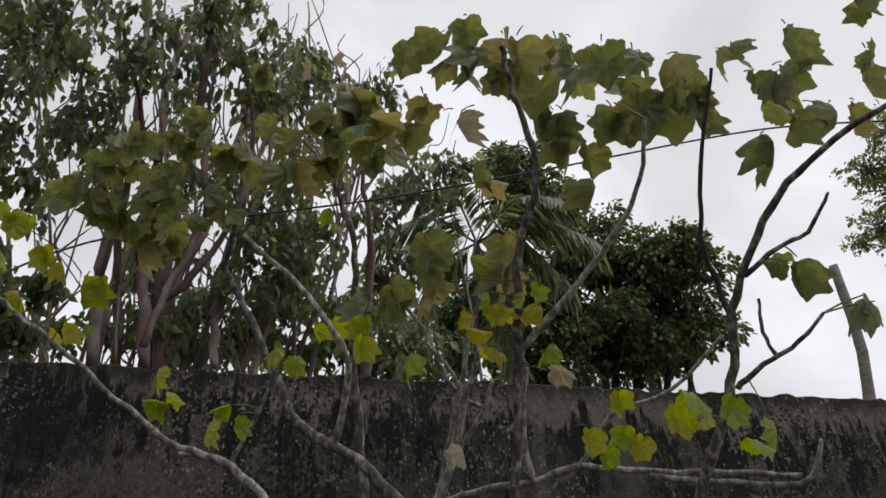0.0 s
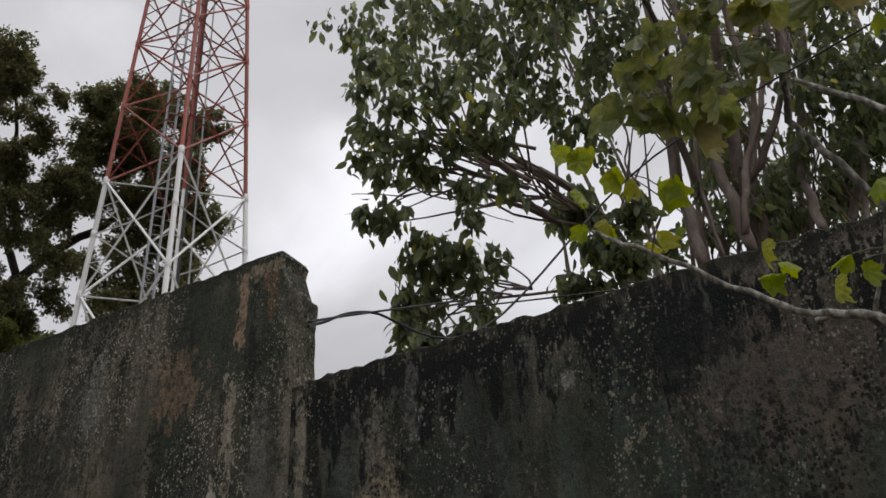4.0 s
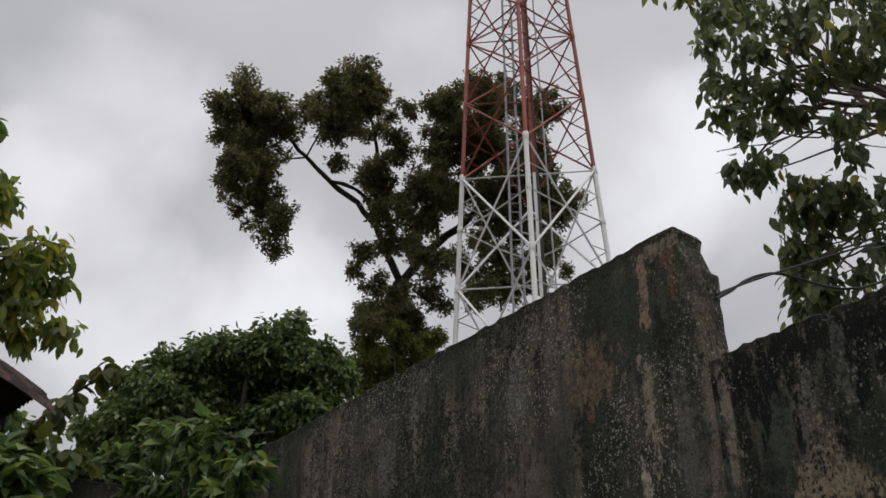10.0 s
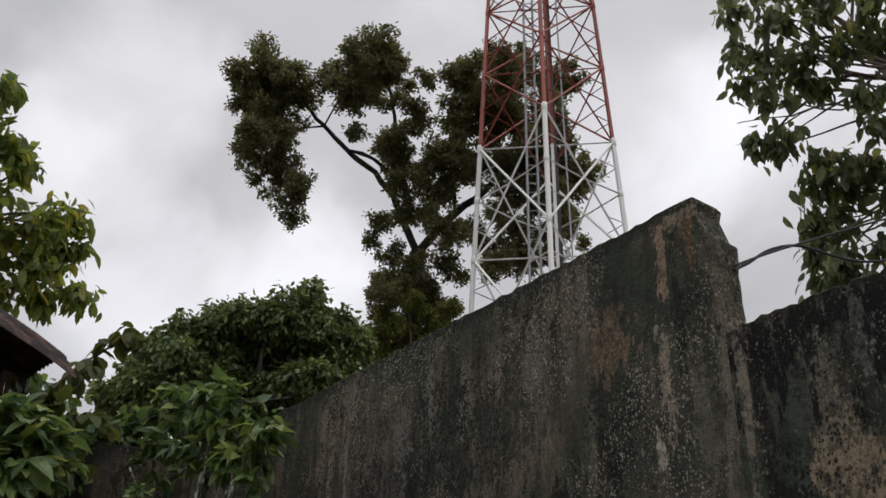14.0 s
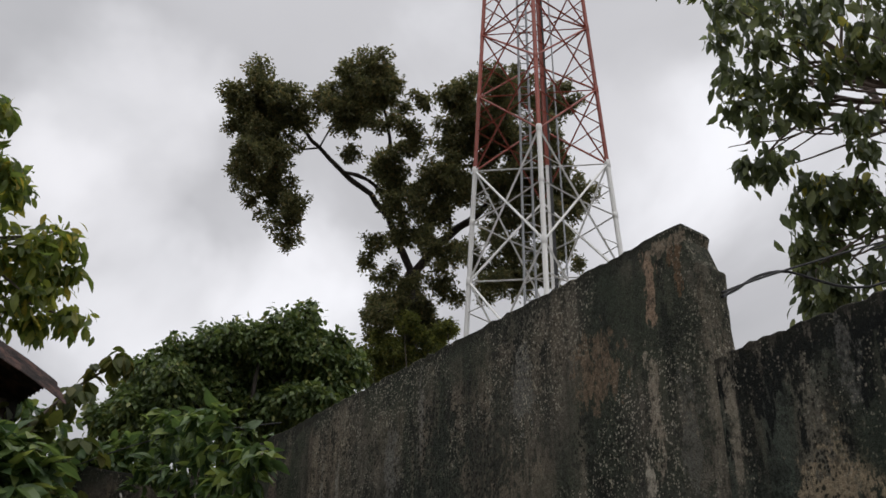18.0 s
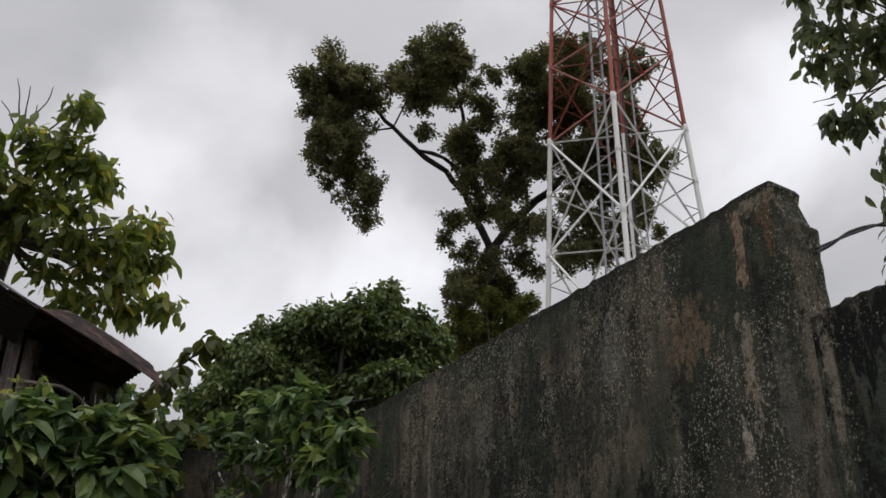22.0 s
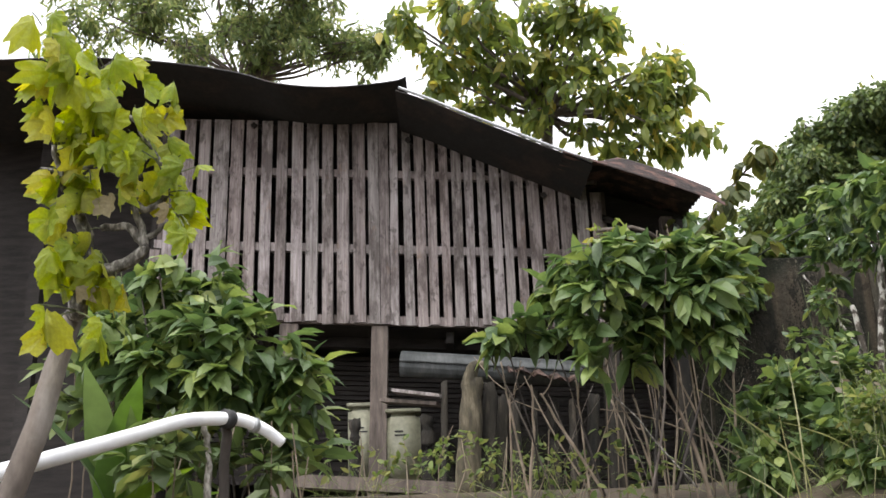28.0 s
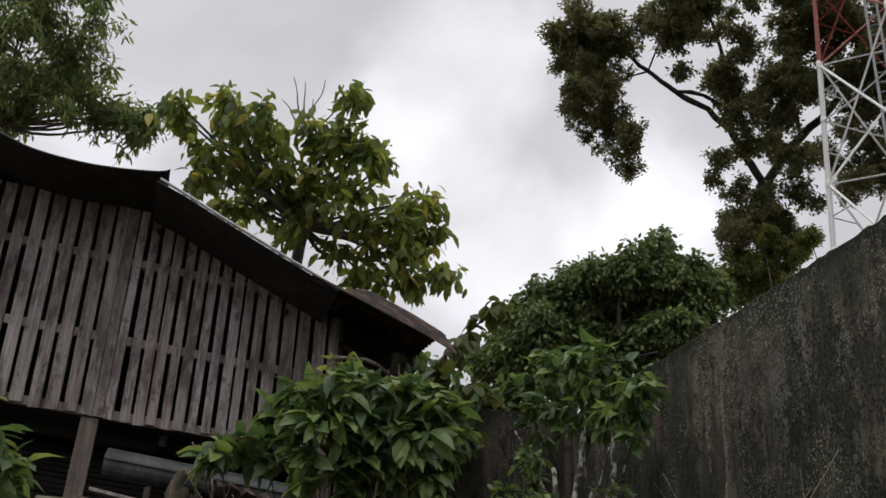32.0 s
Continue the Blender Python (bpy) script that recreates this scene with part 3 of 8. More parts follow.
def box_bm(x0, x1, y0, y1, z0, z1, bevel=0.0):
    bm = bmesh.new()
    bmesh.ops.create_cube(bm, size=1, matrix=Matrix.Translation(((x0 + x1) / 2, (y0 + y1) / 2, (z0 + z1) / 2)) @ Matrix.Diagonal((x1 - x0, y1 - y0, z1 - z0, 1)))
    if bevel:
        bmesh.ops.bevel(bm, geom=bm.edges[:], offset=bevel, segments=1, affect="EDGES")
    return bm


# Leaf blades: x across, y along, z up; one unit long.
def blade(width, droop=0.15, fold=0.12, rows=(0.3, 0.65)):
    v, f = [(0, 0, 0)], []
    ys = list(rows)
    for y in ys:
        w = width * math.sin(math.pi * min(1, y * 0.92 + 0.06)) / 2
        z = -droop * y * y
        v += [(-w, y, z + fold * w), (0, y, z), (w, y, z + fold * w)]
    v.append((0, 1, -droop))
    f += [(0, 2, 1), (0, 3, 2)]
    for i in range(len(ys) - 1):
        a = 1 + 3 * i
        f += [(a, a + 1, a + 4, a + 3), (a + 1, a + 2, a + 5, a + 4)]
    a = 1 + 3 * (len(ys) - 1)
    t = len(v) - 1
    f += [(a, a + 1, t), (a + 1, a + 2, t)]
    return np.array(v, float), f


DIAMOND = (np.array([(0, 0, 0), (-0.24, 0.5, 0.05), (0, 1, -0.1), (0.24, 0.5, 0.05)], float), [(0, 3, 2), (0, 2, 1)])
LANCE = blade(0.26, 0.25)
OVAL = blade(0.5, 0.25)


def leaves_mesh(name, at, way, size, material, shape, roll=0.5, seed=1):
    """One mesh of many leaves: at (n, 3), way (n, 3), size (n)."""
    tv, tf = shape
    rng = np.random.default_rng(seed)
    n, k = len(at), len(tv)
    y = way / np.linalg.norm(way, axis=1, keepdims=True)
    up = np.tile([0.0, 0.0, 1.0], (n, 1)) + rng.normal(0, roll, (n, 3))
    x = np.cross(y, up)
    x /= np.linalg.norm(x, axis=1, keepdims=True) + 1e-9
    z = np.cross(x, y)
    s = size[:, None, None]
    v = at[:, None, :] + s * (tv[None, :, 0:1] * x[:, None, :] + tv[None, :, 1:2] * y[:, None, :] + tv[None, :, 2:3] * z[:, None, :])
    faces = [tuple(i * k + j for j in f) for i in range(n) for f in tf]
    me = bpy.data.meshes.new(name)
    me.from_pydata(v.reshape(-1, 3).tolist(), [], faces)
    me.materials.append(material)
    me.update()
    return me


def tips_in(clumps, per, rng, shell=0.55, rough=0.2):
    """Twig tips in clumps (centre, radius, flatness): most of them near the clump's skin; centres too, for the way out."""
    tips, outs = [], []
    total = sum(c[1] ** 2 for c in clumps)
    for c in clumps:
        flat = c[2] if len(c) > 2 else 0.8
        m = max(3, int(per * c[1] ** 2 / total))
        d = rng.normal(size=(m, 3))
        d /= np.linalg.norm(d, axis=1, keepdims=True)
        r = c[1] * (shell + (1 - shell) * rng.random((m, 1)) ** 0.5) * (1 + rough * rng.normal(size=(m, 1)))
        p = d * r
        p[:, 2] *= flat
        tips.append(np.array(c[0]) + p)
        outs.append(d)
    return np.concatenate(tips), np.concatenate(outs)


def lumpy(clumps, n, share, seed, wide=0.95):
    """Breaks clumps into n small lumps each, spread over the skin of the old clump."""
    rng = np.random.default_rng(seed)
    out = []
    for c in clumps:
        for i in range(n):
            d = rng.normal(size=3)
            d = d / np.linalg.norm(d) * c[1] * rng.uniform(0.25, wide)
            out.append((tuple(np.array(c[0]) + d * (1, 1, 0.8)), c[1] * share * rng.uniform(0.7, 1.3)))
    return out


def rosettes(tips, outs, k, spread, droop, rng, scatter=0.01):
    """k leaves round every tip, spreading outwards and hanging."""
    at = np.repeat(tips, k, axis=0)
    way = np.repeat(outs, k, axis=0) * 0.6 + rng.normal(0, spread, (len(tips) * k, 3))
    way[:, 2] = way[:, 2] * 0.7 - droop
    return at + rng.normal(0, scatter, at.shape), way


def crown_tree(name, at, label, trunk, limbs, clumps, tips, k, leaf, shape, leaf_mat, bark, seed, twig=0.006, droop=0.35, spread=0.6, shell=0.45, rough=0.2, cat="tree"):
    """A tree: trunk and limbs as tapered tubes, fine twigs, and leaves in rosettes at the twigs' ends."""
    rng = np.random.default_rng(seed)
    tree = thing(name, at, label, cat)
    part("trunk", limb_mesh("trunk", trunk, bark, 9, seed), tree)
    for line in limbs:
        part("limb", limb_mesh("limb", [line], bark, 6, seed + 1), tree)
    t, o = tips_in(clumps, tips, rng, shell, rough)
    own = np.concatenate([np.full(max(3, int(tips * c[1] ** 2 / sum(q[1] ** 2 for q in clumps))), i) for i, c in enumerate(clumps)])
    twigs, R = [], random.Random(seed)
    step = max(1, len(t) // 700)
    for i in range(0, len(t), step):
        c = Vector(clumps[own[i]][0])
        p = Vector(t[i])
        a = c.lerp(p, 0.15)
        m = a.lerp(p, 0.55) + Vector((R.uniform(-1, 1), R.uniform(-1, 1), R.uniform(-0.2, 1))) * (p - a).length * 0.12
        twigs.append(tube([a, m, p], twig * 1.8, twig * 0.6, 4))
    part("twig_mass", mesh_of("twig_mass", *join(twigs), bark), tree, "fine bare twigs", "stuff")
    la, lw = rosettes(t, o, k, spread, droop, rng, leaf * 0.45)
    ls = leaf * (0.65 + 0.6 * rng.random(len(la)))
    part("crown", leaves_mesh("crown", la, lw, ls, leaf_mat, shape, 0.5, seed), tree, kind="stuff")
    return tree


# ---- ground: a yard that climbs in a bank towards the hut ----
def ground_z(x, y):
    s = min(1.0, max(0.0, (-0.6 - x) / 5.2))
    s = s * s * (3 - 2 * s)
    ease = lambda q: min(1.0, max(0.0, q)) ** 2 * (3 - 2 * min(1.0, max(0.0, q)))
    bank = 0.36 * ease((y - 0.8) / 1.2) * ease((-1.5 - x) / 1.4) * ease((x + 5.0) / 0.9)
    return 0.25 + 1.76 * s + bank + 0.03 * noise.noise((x * 0.9, y * 0.9, 0.0))


def build_ground():
    xs = [-900, -200, -60, -30, -16] + [-12 + 0.35 * i for i in range(49)] + [8, 16, 40, 200, 900]
    ys = [-900, -200, -40, -12] + [-6 + 0.4 * i for i in range(29)] + [8, 14, 30, 60, 200, 900]
    verts = [(x, y, ground_z(x, y)) for y in ys for x in xs]
    n = len(xs)
    faces = [(j * n + i, j * n + i + 1, (j + 1) * n + i + 1, (j + 1) * n + i) for j in range(len(ys) - 1) for i in range(n - 1)]
    ob = new("ground", mesh_of("ground", verts, faces, SOIL, True))
    tagged(ob, "dark soil bank with leaf litter and weeds", "ground", kind="structure")


build_ground()


# ---- the concrete yard wall ----
def wall_slab(name, profile_top, x0, x1, y0, y1, z0, label, along="x", material=None):
    """A rendered slab: its top edge is a line of (position, height), a little uneven."""
    line = [(x0, z0)] + profile_top + [(x1, z0)]
    n = len(line)
    if along == "x":
        verts = [(a, y0, z) for a, z in line] + [(a, y1, z) for a, z in line]
    else:
        verts = [(y0, a, z) for a, z in line] + [(y1, a, z) for a, z in line]
    faces = [tuple(range(n)), tuple(range(2 * n - 1, n - 1, -1))] + [(i, i + n, (i + 1) % n + n, (i + 1) % n) for i in range(n)]
    me = mesh_of(name, verts, faces, material or PLASTER)
    bm = bmesh.new()
    bm.from_mesh(me)
    bmesh.ops.recalc_face_normals(bm, faces=bm.faces[:])
    bm.to_mesh(me)
    bm.free()
    ob = new(name, me)
    mod = ob.modifiers.new("worn_edge", "BEVEL")
    mod.width, mod.segments, mod.limit_method, mod.angle_limit = 0.007, 1, "ANGLE", radians(50)
    return tagged(ob, label, "wall", kind="structure")


def uneven(a, b, z, step, amount, seed):
    rng = random.Random(seed)
    n = max(2, int(abs(b - a) / step))
    return [(a + (b - a) * i / n, z + rng.uniform(-amount, amount)) for i in range(n + 1)]


TOP_LOW, TOP_HIGH = 3.0, 3.588
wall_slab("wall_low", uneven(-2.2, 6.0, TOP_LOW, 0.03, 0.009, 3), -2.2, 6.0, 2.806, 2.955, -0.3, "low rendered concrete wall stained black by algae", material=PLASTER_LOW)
broken_end = [(-2.17, 3.592), (-2.115, 3.588), (-2.095, 3.555), (-2.108, 3.515), (-2.09, 3.455), (-2.074, 3.405), (-2.043, 3.378), (-2.047, 3.307), (-2.056, 3.26), (-2.052, 3.218), (-2.055, 3.143), (-2.05, 3.05)]
wall_slab("wall_high", uneven(-6.66, -2.24, TOP_HIGH, 0.035, 0.007, 5) + broken_end, -6.66, -2.05, 2.794, 2.948, -0.3,
          "higher rendered concrete wall with a broken end, stained grey and black")
wall_slab("wall_end", uneven(1.47, 2.79, TOP_HIGH - 0.02, 0.07, 0.008, 7), 1.47, 2.79, -6.66, -6.51, 0.5, "stained concrete wall closing the yard beside the hut, tree shade in its colour", "y", PLASTER_END)


# ---- the slatted hut on posts ----
HUT_X, SAG = -6.0, -0.062      # front plane, and how far the old frame sinks per metre along it


def sag(y, z):
    return z + SAG * (y + 0.4)


hut = thing("hut", (-6.9, -0.3, 2.1), "old timber hut on posts, grey slatted walls and rusty roof", "hut")


def board(name, x0, x1, y0, y1, z0, z1, material, parent, label="", lean=0.0):
    """A sawn board between two heights; z0 and z1 sink with the frame; ends a little crooked."""
    rng = random.Random(int((y0 * 917 + z0 * 331 + x0 * 77) * 10))
    j = lambda: rng.uniform(-0.004, 0.004)
    yb0, yb1 = y0 - lean, y1 - lean
    v = [(x0, yb0 + j(), sag(y0, z0) + j()), (x1, yb0, sag(y0, z0)), (x1, yb1, sag(y1, z0)), (x0, yb1 + j(), sag(y1, z0) + j()),
         (x0, y0 + j(), sag(y0, z1)), (x1, y0, sag(y0, z1)), (x1, y1, sag(y1, z1)), (x0, y1 + j(), sag(y1, z1))]
    f = [(0, 3, 2, 1), (4, 5, 6, 7), (0, 1, 5, 4), (1, 2, 6, 5), (2, 3, 7, 6), (3, 0, 4, 7)]
    ob = part(name, mesh_of(name, v, f, material), parent, label)
    return ob


def build_hut():
    rng = random.Random(11)
    front = part_bm("wall_frame", box_bm(-6.06, -6.03, -1.80, -1.74, 3.15, 4.5), BEAM, hut)
    # slats: wider to the south, narrower in the middle bay
    y = -1.80
    while y < 0.93:
        pitch, gap = (0.098, 0.027) if y < -0.50 else (0.079, 0.023) if y < 0.42 else (0.100, 0.028)
        if -0.52 < y < -0.40:
            pitch, gap = 0.07, 0.005
        if abs(y + 1.50) < 0.05:
            pitch, gap = 0.112, 0.012
        w = pitch - gap + rng.uniform(-0.006, 0.006)
        drop = rng.uniform(-0.012, 0.012)
        low = 3.055 + drop - (0.14 if 0.48 < y < 0.58 else 0.0)
        board("slat", -6.0 + rng.uniform(-0.004, 0.004), -6.018, y, y + w, low, 4.41 - max(0, y + 0.3) * 0.38, SLAT, front, lean=rng.uniform(-0.006, 0.010) + 0.02 * max(0, -y - 1.2))
        y += pitch
    board("slat", -6.0, -6.018, -1.885, -1.815, 3.06, 3.50, SLAT, front)
    for z in (4.055, 3.545, 3.085):
        board("rail", -6.020, -6.05, -1.86, 0.95, z - 0.028, z + 0.028, SLAT, hut)
    # floor beam, joists, posts; beam, joists and floor near black for underfloor shade
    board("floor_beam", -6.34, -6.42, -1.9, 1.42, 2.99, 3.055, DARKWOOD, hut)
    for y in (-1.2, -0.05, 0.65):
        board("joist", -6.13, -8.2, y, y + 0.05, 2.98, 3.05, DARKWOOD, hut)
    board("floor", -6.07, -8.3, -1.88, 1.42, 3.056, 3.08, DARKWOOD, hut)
    for y, w in ((-0.50, 0.10), (-1.06, 0.11), (0.90, 0.10), (1.33, 0.08)):
        board("post", -6.02, -6.11, y, y + w, 1.95, 3.05, OLDPOST if y > 0.5 else BEAM, hut, lean=0.03)
    for y, w, x in ((-1.86, 0.08, -8.2), (1.33, 0.08, -8.2)):
        board("post", x, x - 0.09, y, y + w, 1.95, 4.3, BEAM, hut)
    for y in (-1.86, 0.93, 1.34):
        board("stud", -6.06, -6.13, y, y + 0.07, 3.05, 4.45 - max(0, y + 0.3) * 0.38, BEAM, hut)
    # dark boarded back and sides, the shade inside put into their colour
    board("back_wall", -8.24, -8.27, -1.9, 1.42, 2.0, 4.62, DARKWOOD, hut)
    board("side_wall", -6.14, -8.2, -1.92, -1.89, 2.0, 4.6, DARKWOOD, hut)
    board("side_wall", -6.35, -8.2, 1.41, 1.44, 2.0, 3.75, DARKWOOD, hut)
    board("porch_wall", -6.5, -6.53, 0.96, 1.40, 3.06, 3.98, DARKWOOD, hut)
    # added dark panel that fills the shaded recess right of the slats
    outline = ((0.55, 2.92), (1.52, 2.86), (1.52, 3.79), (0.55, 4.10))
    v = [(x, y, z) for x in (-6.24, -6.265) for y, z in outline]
    part("shade_panel", mesh_of("shade_panel", v, [(0, 1, 2, 3), (7, 6, 5, 4)] + [(i, i + 4, (i + 1) % 4 + 4, (i + 1) % 4) for i in range(4)], DARKWOOD), hut)
    # added dark board and post standing in for the black shade left of the hut
    board("shade_backing", -6.75, -6.78, -3.7, -1.93, 1.9, 4.75, DARKWOOD, hut)
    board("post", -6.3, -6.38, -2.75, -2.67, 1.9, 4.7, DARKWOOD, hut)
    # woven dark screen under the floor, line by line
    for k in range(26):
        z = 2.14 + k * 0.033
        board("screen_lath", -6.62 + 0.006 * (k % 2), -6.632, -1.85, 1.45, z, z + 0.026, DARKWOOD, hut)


build_hut()


def roof_sheet(name, line, x0, x1, material, rise=0.0, thick=0.006, wave=0.011, pitch=0.076, label="", warp=None):
    """Corrugated sheet: line of (y, z) down the slope at its front edge x0, running back to x1; waves run down the slope."""
    pts = smooth_line([(0, a, b) for a, b in line], 5)
    nx = int(abs(x1 - x0) / pitch * 4)
    verts = []
    for lift in (0, thick):
        for i in range(nx + 1):
            x = x0 + (x1 - x0) * i / nx
            for p in pts:
                z = p.z + wave * math.sin(2 * math.pi * i / 4) + rise * abs(x - x0) + lift
                if warp:
                    z += warp(x, p.y)
                verts.append((x, p.y, z))
    m = len(pts)
    k = (nx + 1) * m
    faces = []
    for i in range(nx):
        for j in range(m - 1):
            a = i * m + j
            faces += [(a, a + m, a + m + 1, a + 1), (k + a, k + a + 1, k + a + m + 1, k + a + m)]
    for i in range(nx):
        for j in (0, m - 1):
            a = i * m + j
            faces.append((a, a + m, a + m + k, a + k))
    for j in range(m - 1):
        for i in (0, nx):
            a = i * m + j
            faces.append((a, a + 1, a + 1 + k, a + k))
    return part(name, mesh_of(name, verts, faces, material, False), hut, label)


def build_roof():
    roof_sheet("roof_sheet", [(-3.7, 4.60), (-2.4, 4.62), (-1.895, 4.588), (-1.57, 4.545), (-1.243, 4.475), (-1.013, 4.396), (-0.752, 4.361), (-0.523, 4.362), (-0.30, 4.385), (-0.235, 4.41)],
               -5.40, -6.7, RUST, 0.10, label="sagging dark roofing sheet")
    roof_sheet("roof_sheet", [(-3.7, 4.72), (-2.4, 4.75), (-1.5, 4.69), (-0.8, 4.55), (-0.235, 4.54)], -6.62, -8.45, RUST, 0.03)
    roof_sheet("roof_sheet", [(-0.30, 4.322), (-0.10, 4.238), (0.129, 4.125), (0.451, 3.973), (0.83, 3.797)], -5.40, -6.7, RUST, 0.06, label="roofing sheet with a bright front edge")
    v, f = tube([Vector((-5.397, y, z + 0.012)) for y, z in ((-0.28, 4.33), (-0.10, 4.247), (0.129, 4.134), (0.451, 3.982), (0.83, 3.806))], 0.009, 0.009, 6)
    part("edge_strip", mesh_of("edge_strip", v, f, GALV), hut, "pale bent edge of the sheet")
    roof_sheet("roof_sheet", [(-0.30, 4.43), (0.45, 4.08), (1.5, 3.62)], -6.62, -8.45, RUST, 0.03)
    roof_sheet("roof_sheet", [(0.66, 3.872), (0.85, 3.800), (1.151, 3.683), (1.35, 3.605), (1.555, 3.508)], -5.37, -6.7, RUSTBROWN, 0.10, label="rust-brown roofing sheet bent at its low corner",
               warp=lambda x, y: 0.68 * min(0.30, abs(x + 5.37)) * min(1.0, max(0.0, (y - 0.7) / 0.35)))
    # rafters and fascia
    for a, b in (((-2.35, 4.52), (-0.25, 4.28)), ((-0.30, 4.24), (1.35, 3.50))):
        for x in (-6.03, -7.2):
            v, f = tube([Vector((x, a[0], a[1] + 0.04)), Vector((x, b[0], b[1] + 0.04))], 0.022, 0.020, 4)
            part("rafter", mesh_of("rafter", v, f, DARKWOOD), hut)
    for y, z in ((-1.25, 4.42), (-0.25, 4.28), (0.6, 3.86), (1.2, 3.60)):
        v, f = tube([Vector((-5.98, y, z)), Vector((-8.3, y, z + 0.1))], 0.022, 0.022, 4)
        part("purlin", mesh_of("purlin", v, f, DARKWOOD), hut)


build_roof()


# ---- the lattice mast beyond the wall ----
def build_tower():
    cx, cy = -24.44, 23.64
    change = 24.65
    tower = thing("lattice_tower", (cx, cy, 2.1), "tall four-legged lattice tower, white below and red above", "tower")
    half = lambda z: 2.645 - 0.0523 * (z - change)
    out = Vector((0.7187, -0.6953, 0))           # from the mast to the yard
    side = Vector((0.6953, 0.7187, 0))
    corner = lambda i, z: Vector((cx, cy, z)) + (out, side, -out, -side)[i] * half(z)
    unit = {}

    def bar(a, b, r, material, name, sides=4):
        key = (material.name, sides)
        if key not in unit:
            unit[key] = mesh_of(name, *tube([Vector((0, 0, 0)), Vector((0, 0, 1))], 1, 1, sides), material, sides > 5)
        ob = new(name, unit[key])
        d = b - a
        q = d.to_track_quat("Z", "Y")
        ob.matrix_basis = Matrix.LocRotScale(a, q, (r, r, d.length))
        return under(ob, tower)

    paint = lambda z: RED_STEEL if change <= z < 46 else WHITE_STEEL
    levels = [2.1, 8.2, 14.2, 19.6, 24.65, 28.4, 31.8, 35.0, 38.0, 40.8, 43.5, 46.0, 48.4, 50.6, 52.6]
    for k in range(len(levels) - 1):
        z0, z1 = levels[k], levels[k + 1]
        m = paint((z0 + z1) / 2)
        zm = z0 + (z1 - z0) * 0.52
        big = z1 <= change + 0.1
        for i in range(4):
            j = (i + 1) % 4
            bar(corner(i, z0), corner(i, z1), 0.098 if big else 0.085, m, "leg", 8)
            a0, a1, b0, b1 = corner(i, z0), corner(i, z1), corner(j, z0), corner(j, z1)
            bar(a0, b1, 0.050 if big else 0.042, m, "brace")
            bar(b0, a1, 0.050 if big else 0.042, m, "brace")
            # redundant members from the crossing to the legs and halfway along the diagonals
            x = (a0 + b1 + b0 + a1) / 4
            am, bm_ = corner(i, zm), corner(j, zm)
            bar(am, x, 0.042 if big else 0.034, m, "strut")
            bar(bm_, x, 0.042 if big else 0.034, m, "strut")
            if big or k % 2 == 0:
                bar(corner(i, z0 + (z1 - z0) * 0.76), a1.lerp(x, 0.5), 0.03, m, "strut")
                bar(corner(j, z0 + (z1 - z0) * 0.76), b1.lerp(x, 0.5), 0.03, m, "strut")
            else:
                bar(a1, b1, 0.045, m, "girt")
            bar(corner(i, z0 + (z1 - z0) * 0.26), a0.lerp(x, 0.5), 0.028, m, "strut")
            bar(corner(j, z0 + (z1 - z0) * 0.26), b0.lerp(x, 0.5), 0.028, m, "strut")
            # gusset collars
            bar(corner(i, z1 - 0.16), corner(i, z1 + 0.16), 0.118 if big else 0.10, m, "gusset", 8)
            if big:
                bar(corner(i, zm - 0.12), corner(i, zm + 0.12), 0.115, m, "gusset", 8)
        for i in range(2):
            bar(corner(i, z1), corner(i + 2, z1), 0.035, m, "plan_brace")
    # climbing ladder and cable run inside the mast
    ctr = Vector((cx, cy, 0))
    for off, mat in ((side * -0.95, GALV), (side * -0.45, GALV)):
        bar(ctr + off + Vector((0, 0, 2.1)), ctr + off * 0.6 + Vector((0, 0, 52)), 0.05, mat, "ladder_rail")
    for k in range(90):
        z = 12 + k * 0.42
        s = 1 - 0.4 * (z - 2.1) / 50
        bar(ctr + side * -0.95 * s + Vector((0, 0, z)), ctr + side * -0.45 * s + Vector((0, 0, z)), 0.025, GALV, "rung")
    for k, (o, r, mat) in enumerate(((out * 0.1 + side * 0.25, 0.10, RED_STEEL), (out * 0.2 + side * 0.05, 0.06, BLACK), (side * 0.4, 0.05, BLACK), (out * 0.3 + side * 0.5, 0.045, BLACK), (side * 1.0 + out * -0.6, 0.04, GALV))):
        low = change if mat is RED_STEEL else 2.1
        bar(ctr + o + Vector((0, 0, low)), ctr + o * 0.5 + Vector((0, 0, 52)), r, mat, "cable_run" if mat is BLACK else "riser")
    bar(ctr + out * 0.1 + side * 0.25 + Vector((0, 0, 2.1)), ctr + out * 0.1 + side * 0.25 + Vector((0, 0, change)), 0.09, WHITE_STEEL, "riser")


build_tower()

# ---- trees beyond the wall and the hut ----
def limb_to(base, c, bend=0.12, r0=0.05, r1=0.015, seed=0):
    rng = random.Random(seed)
    a, b = Vector(base), Vector(c)
    d = (b - a).length
    m1 = a.lerp(b, 0.35) + Vector((rng.uniform(-1, 1), rng.uniform(-1, 1), rng.uniform(-0.8, 0.6))) * d * bend
    m2 = a.lerp(b, 0.7) + Vector((rng.uniform(-1, 1), rng.uniform(-1, 1), rng.uniform(-0.3, 0.8))) * d * bend * 0.7
    return ([a, m1, m2, b], r0, r1)


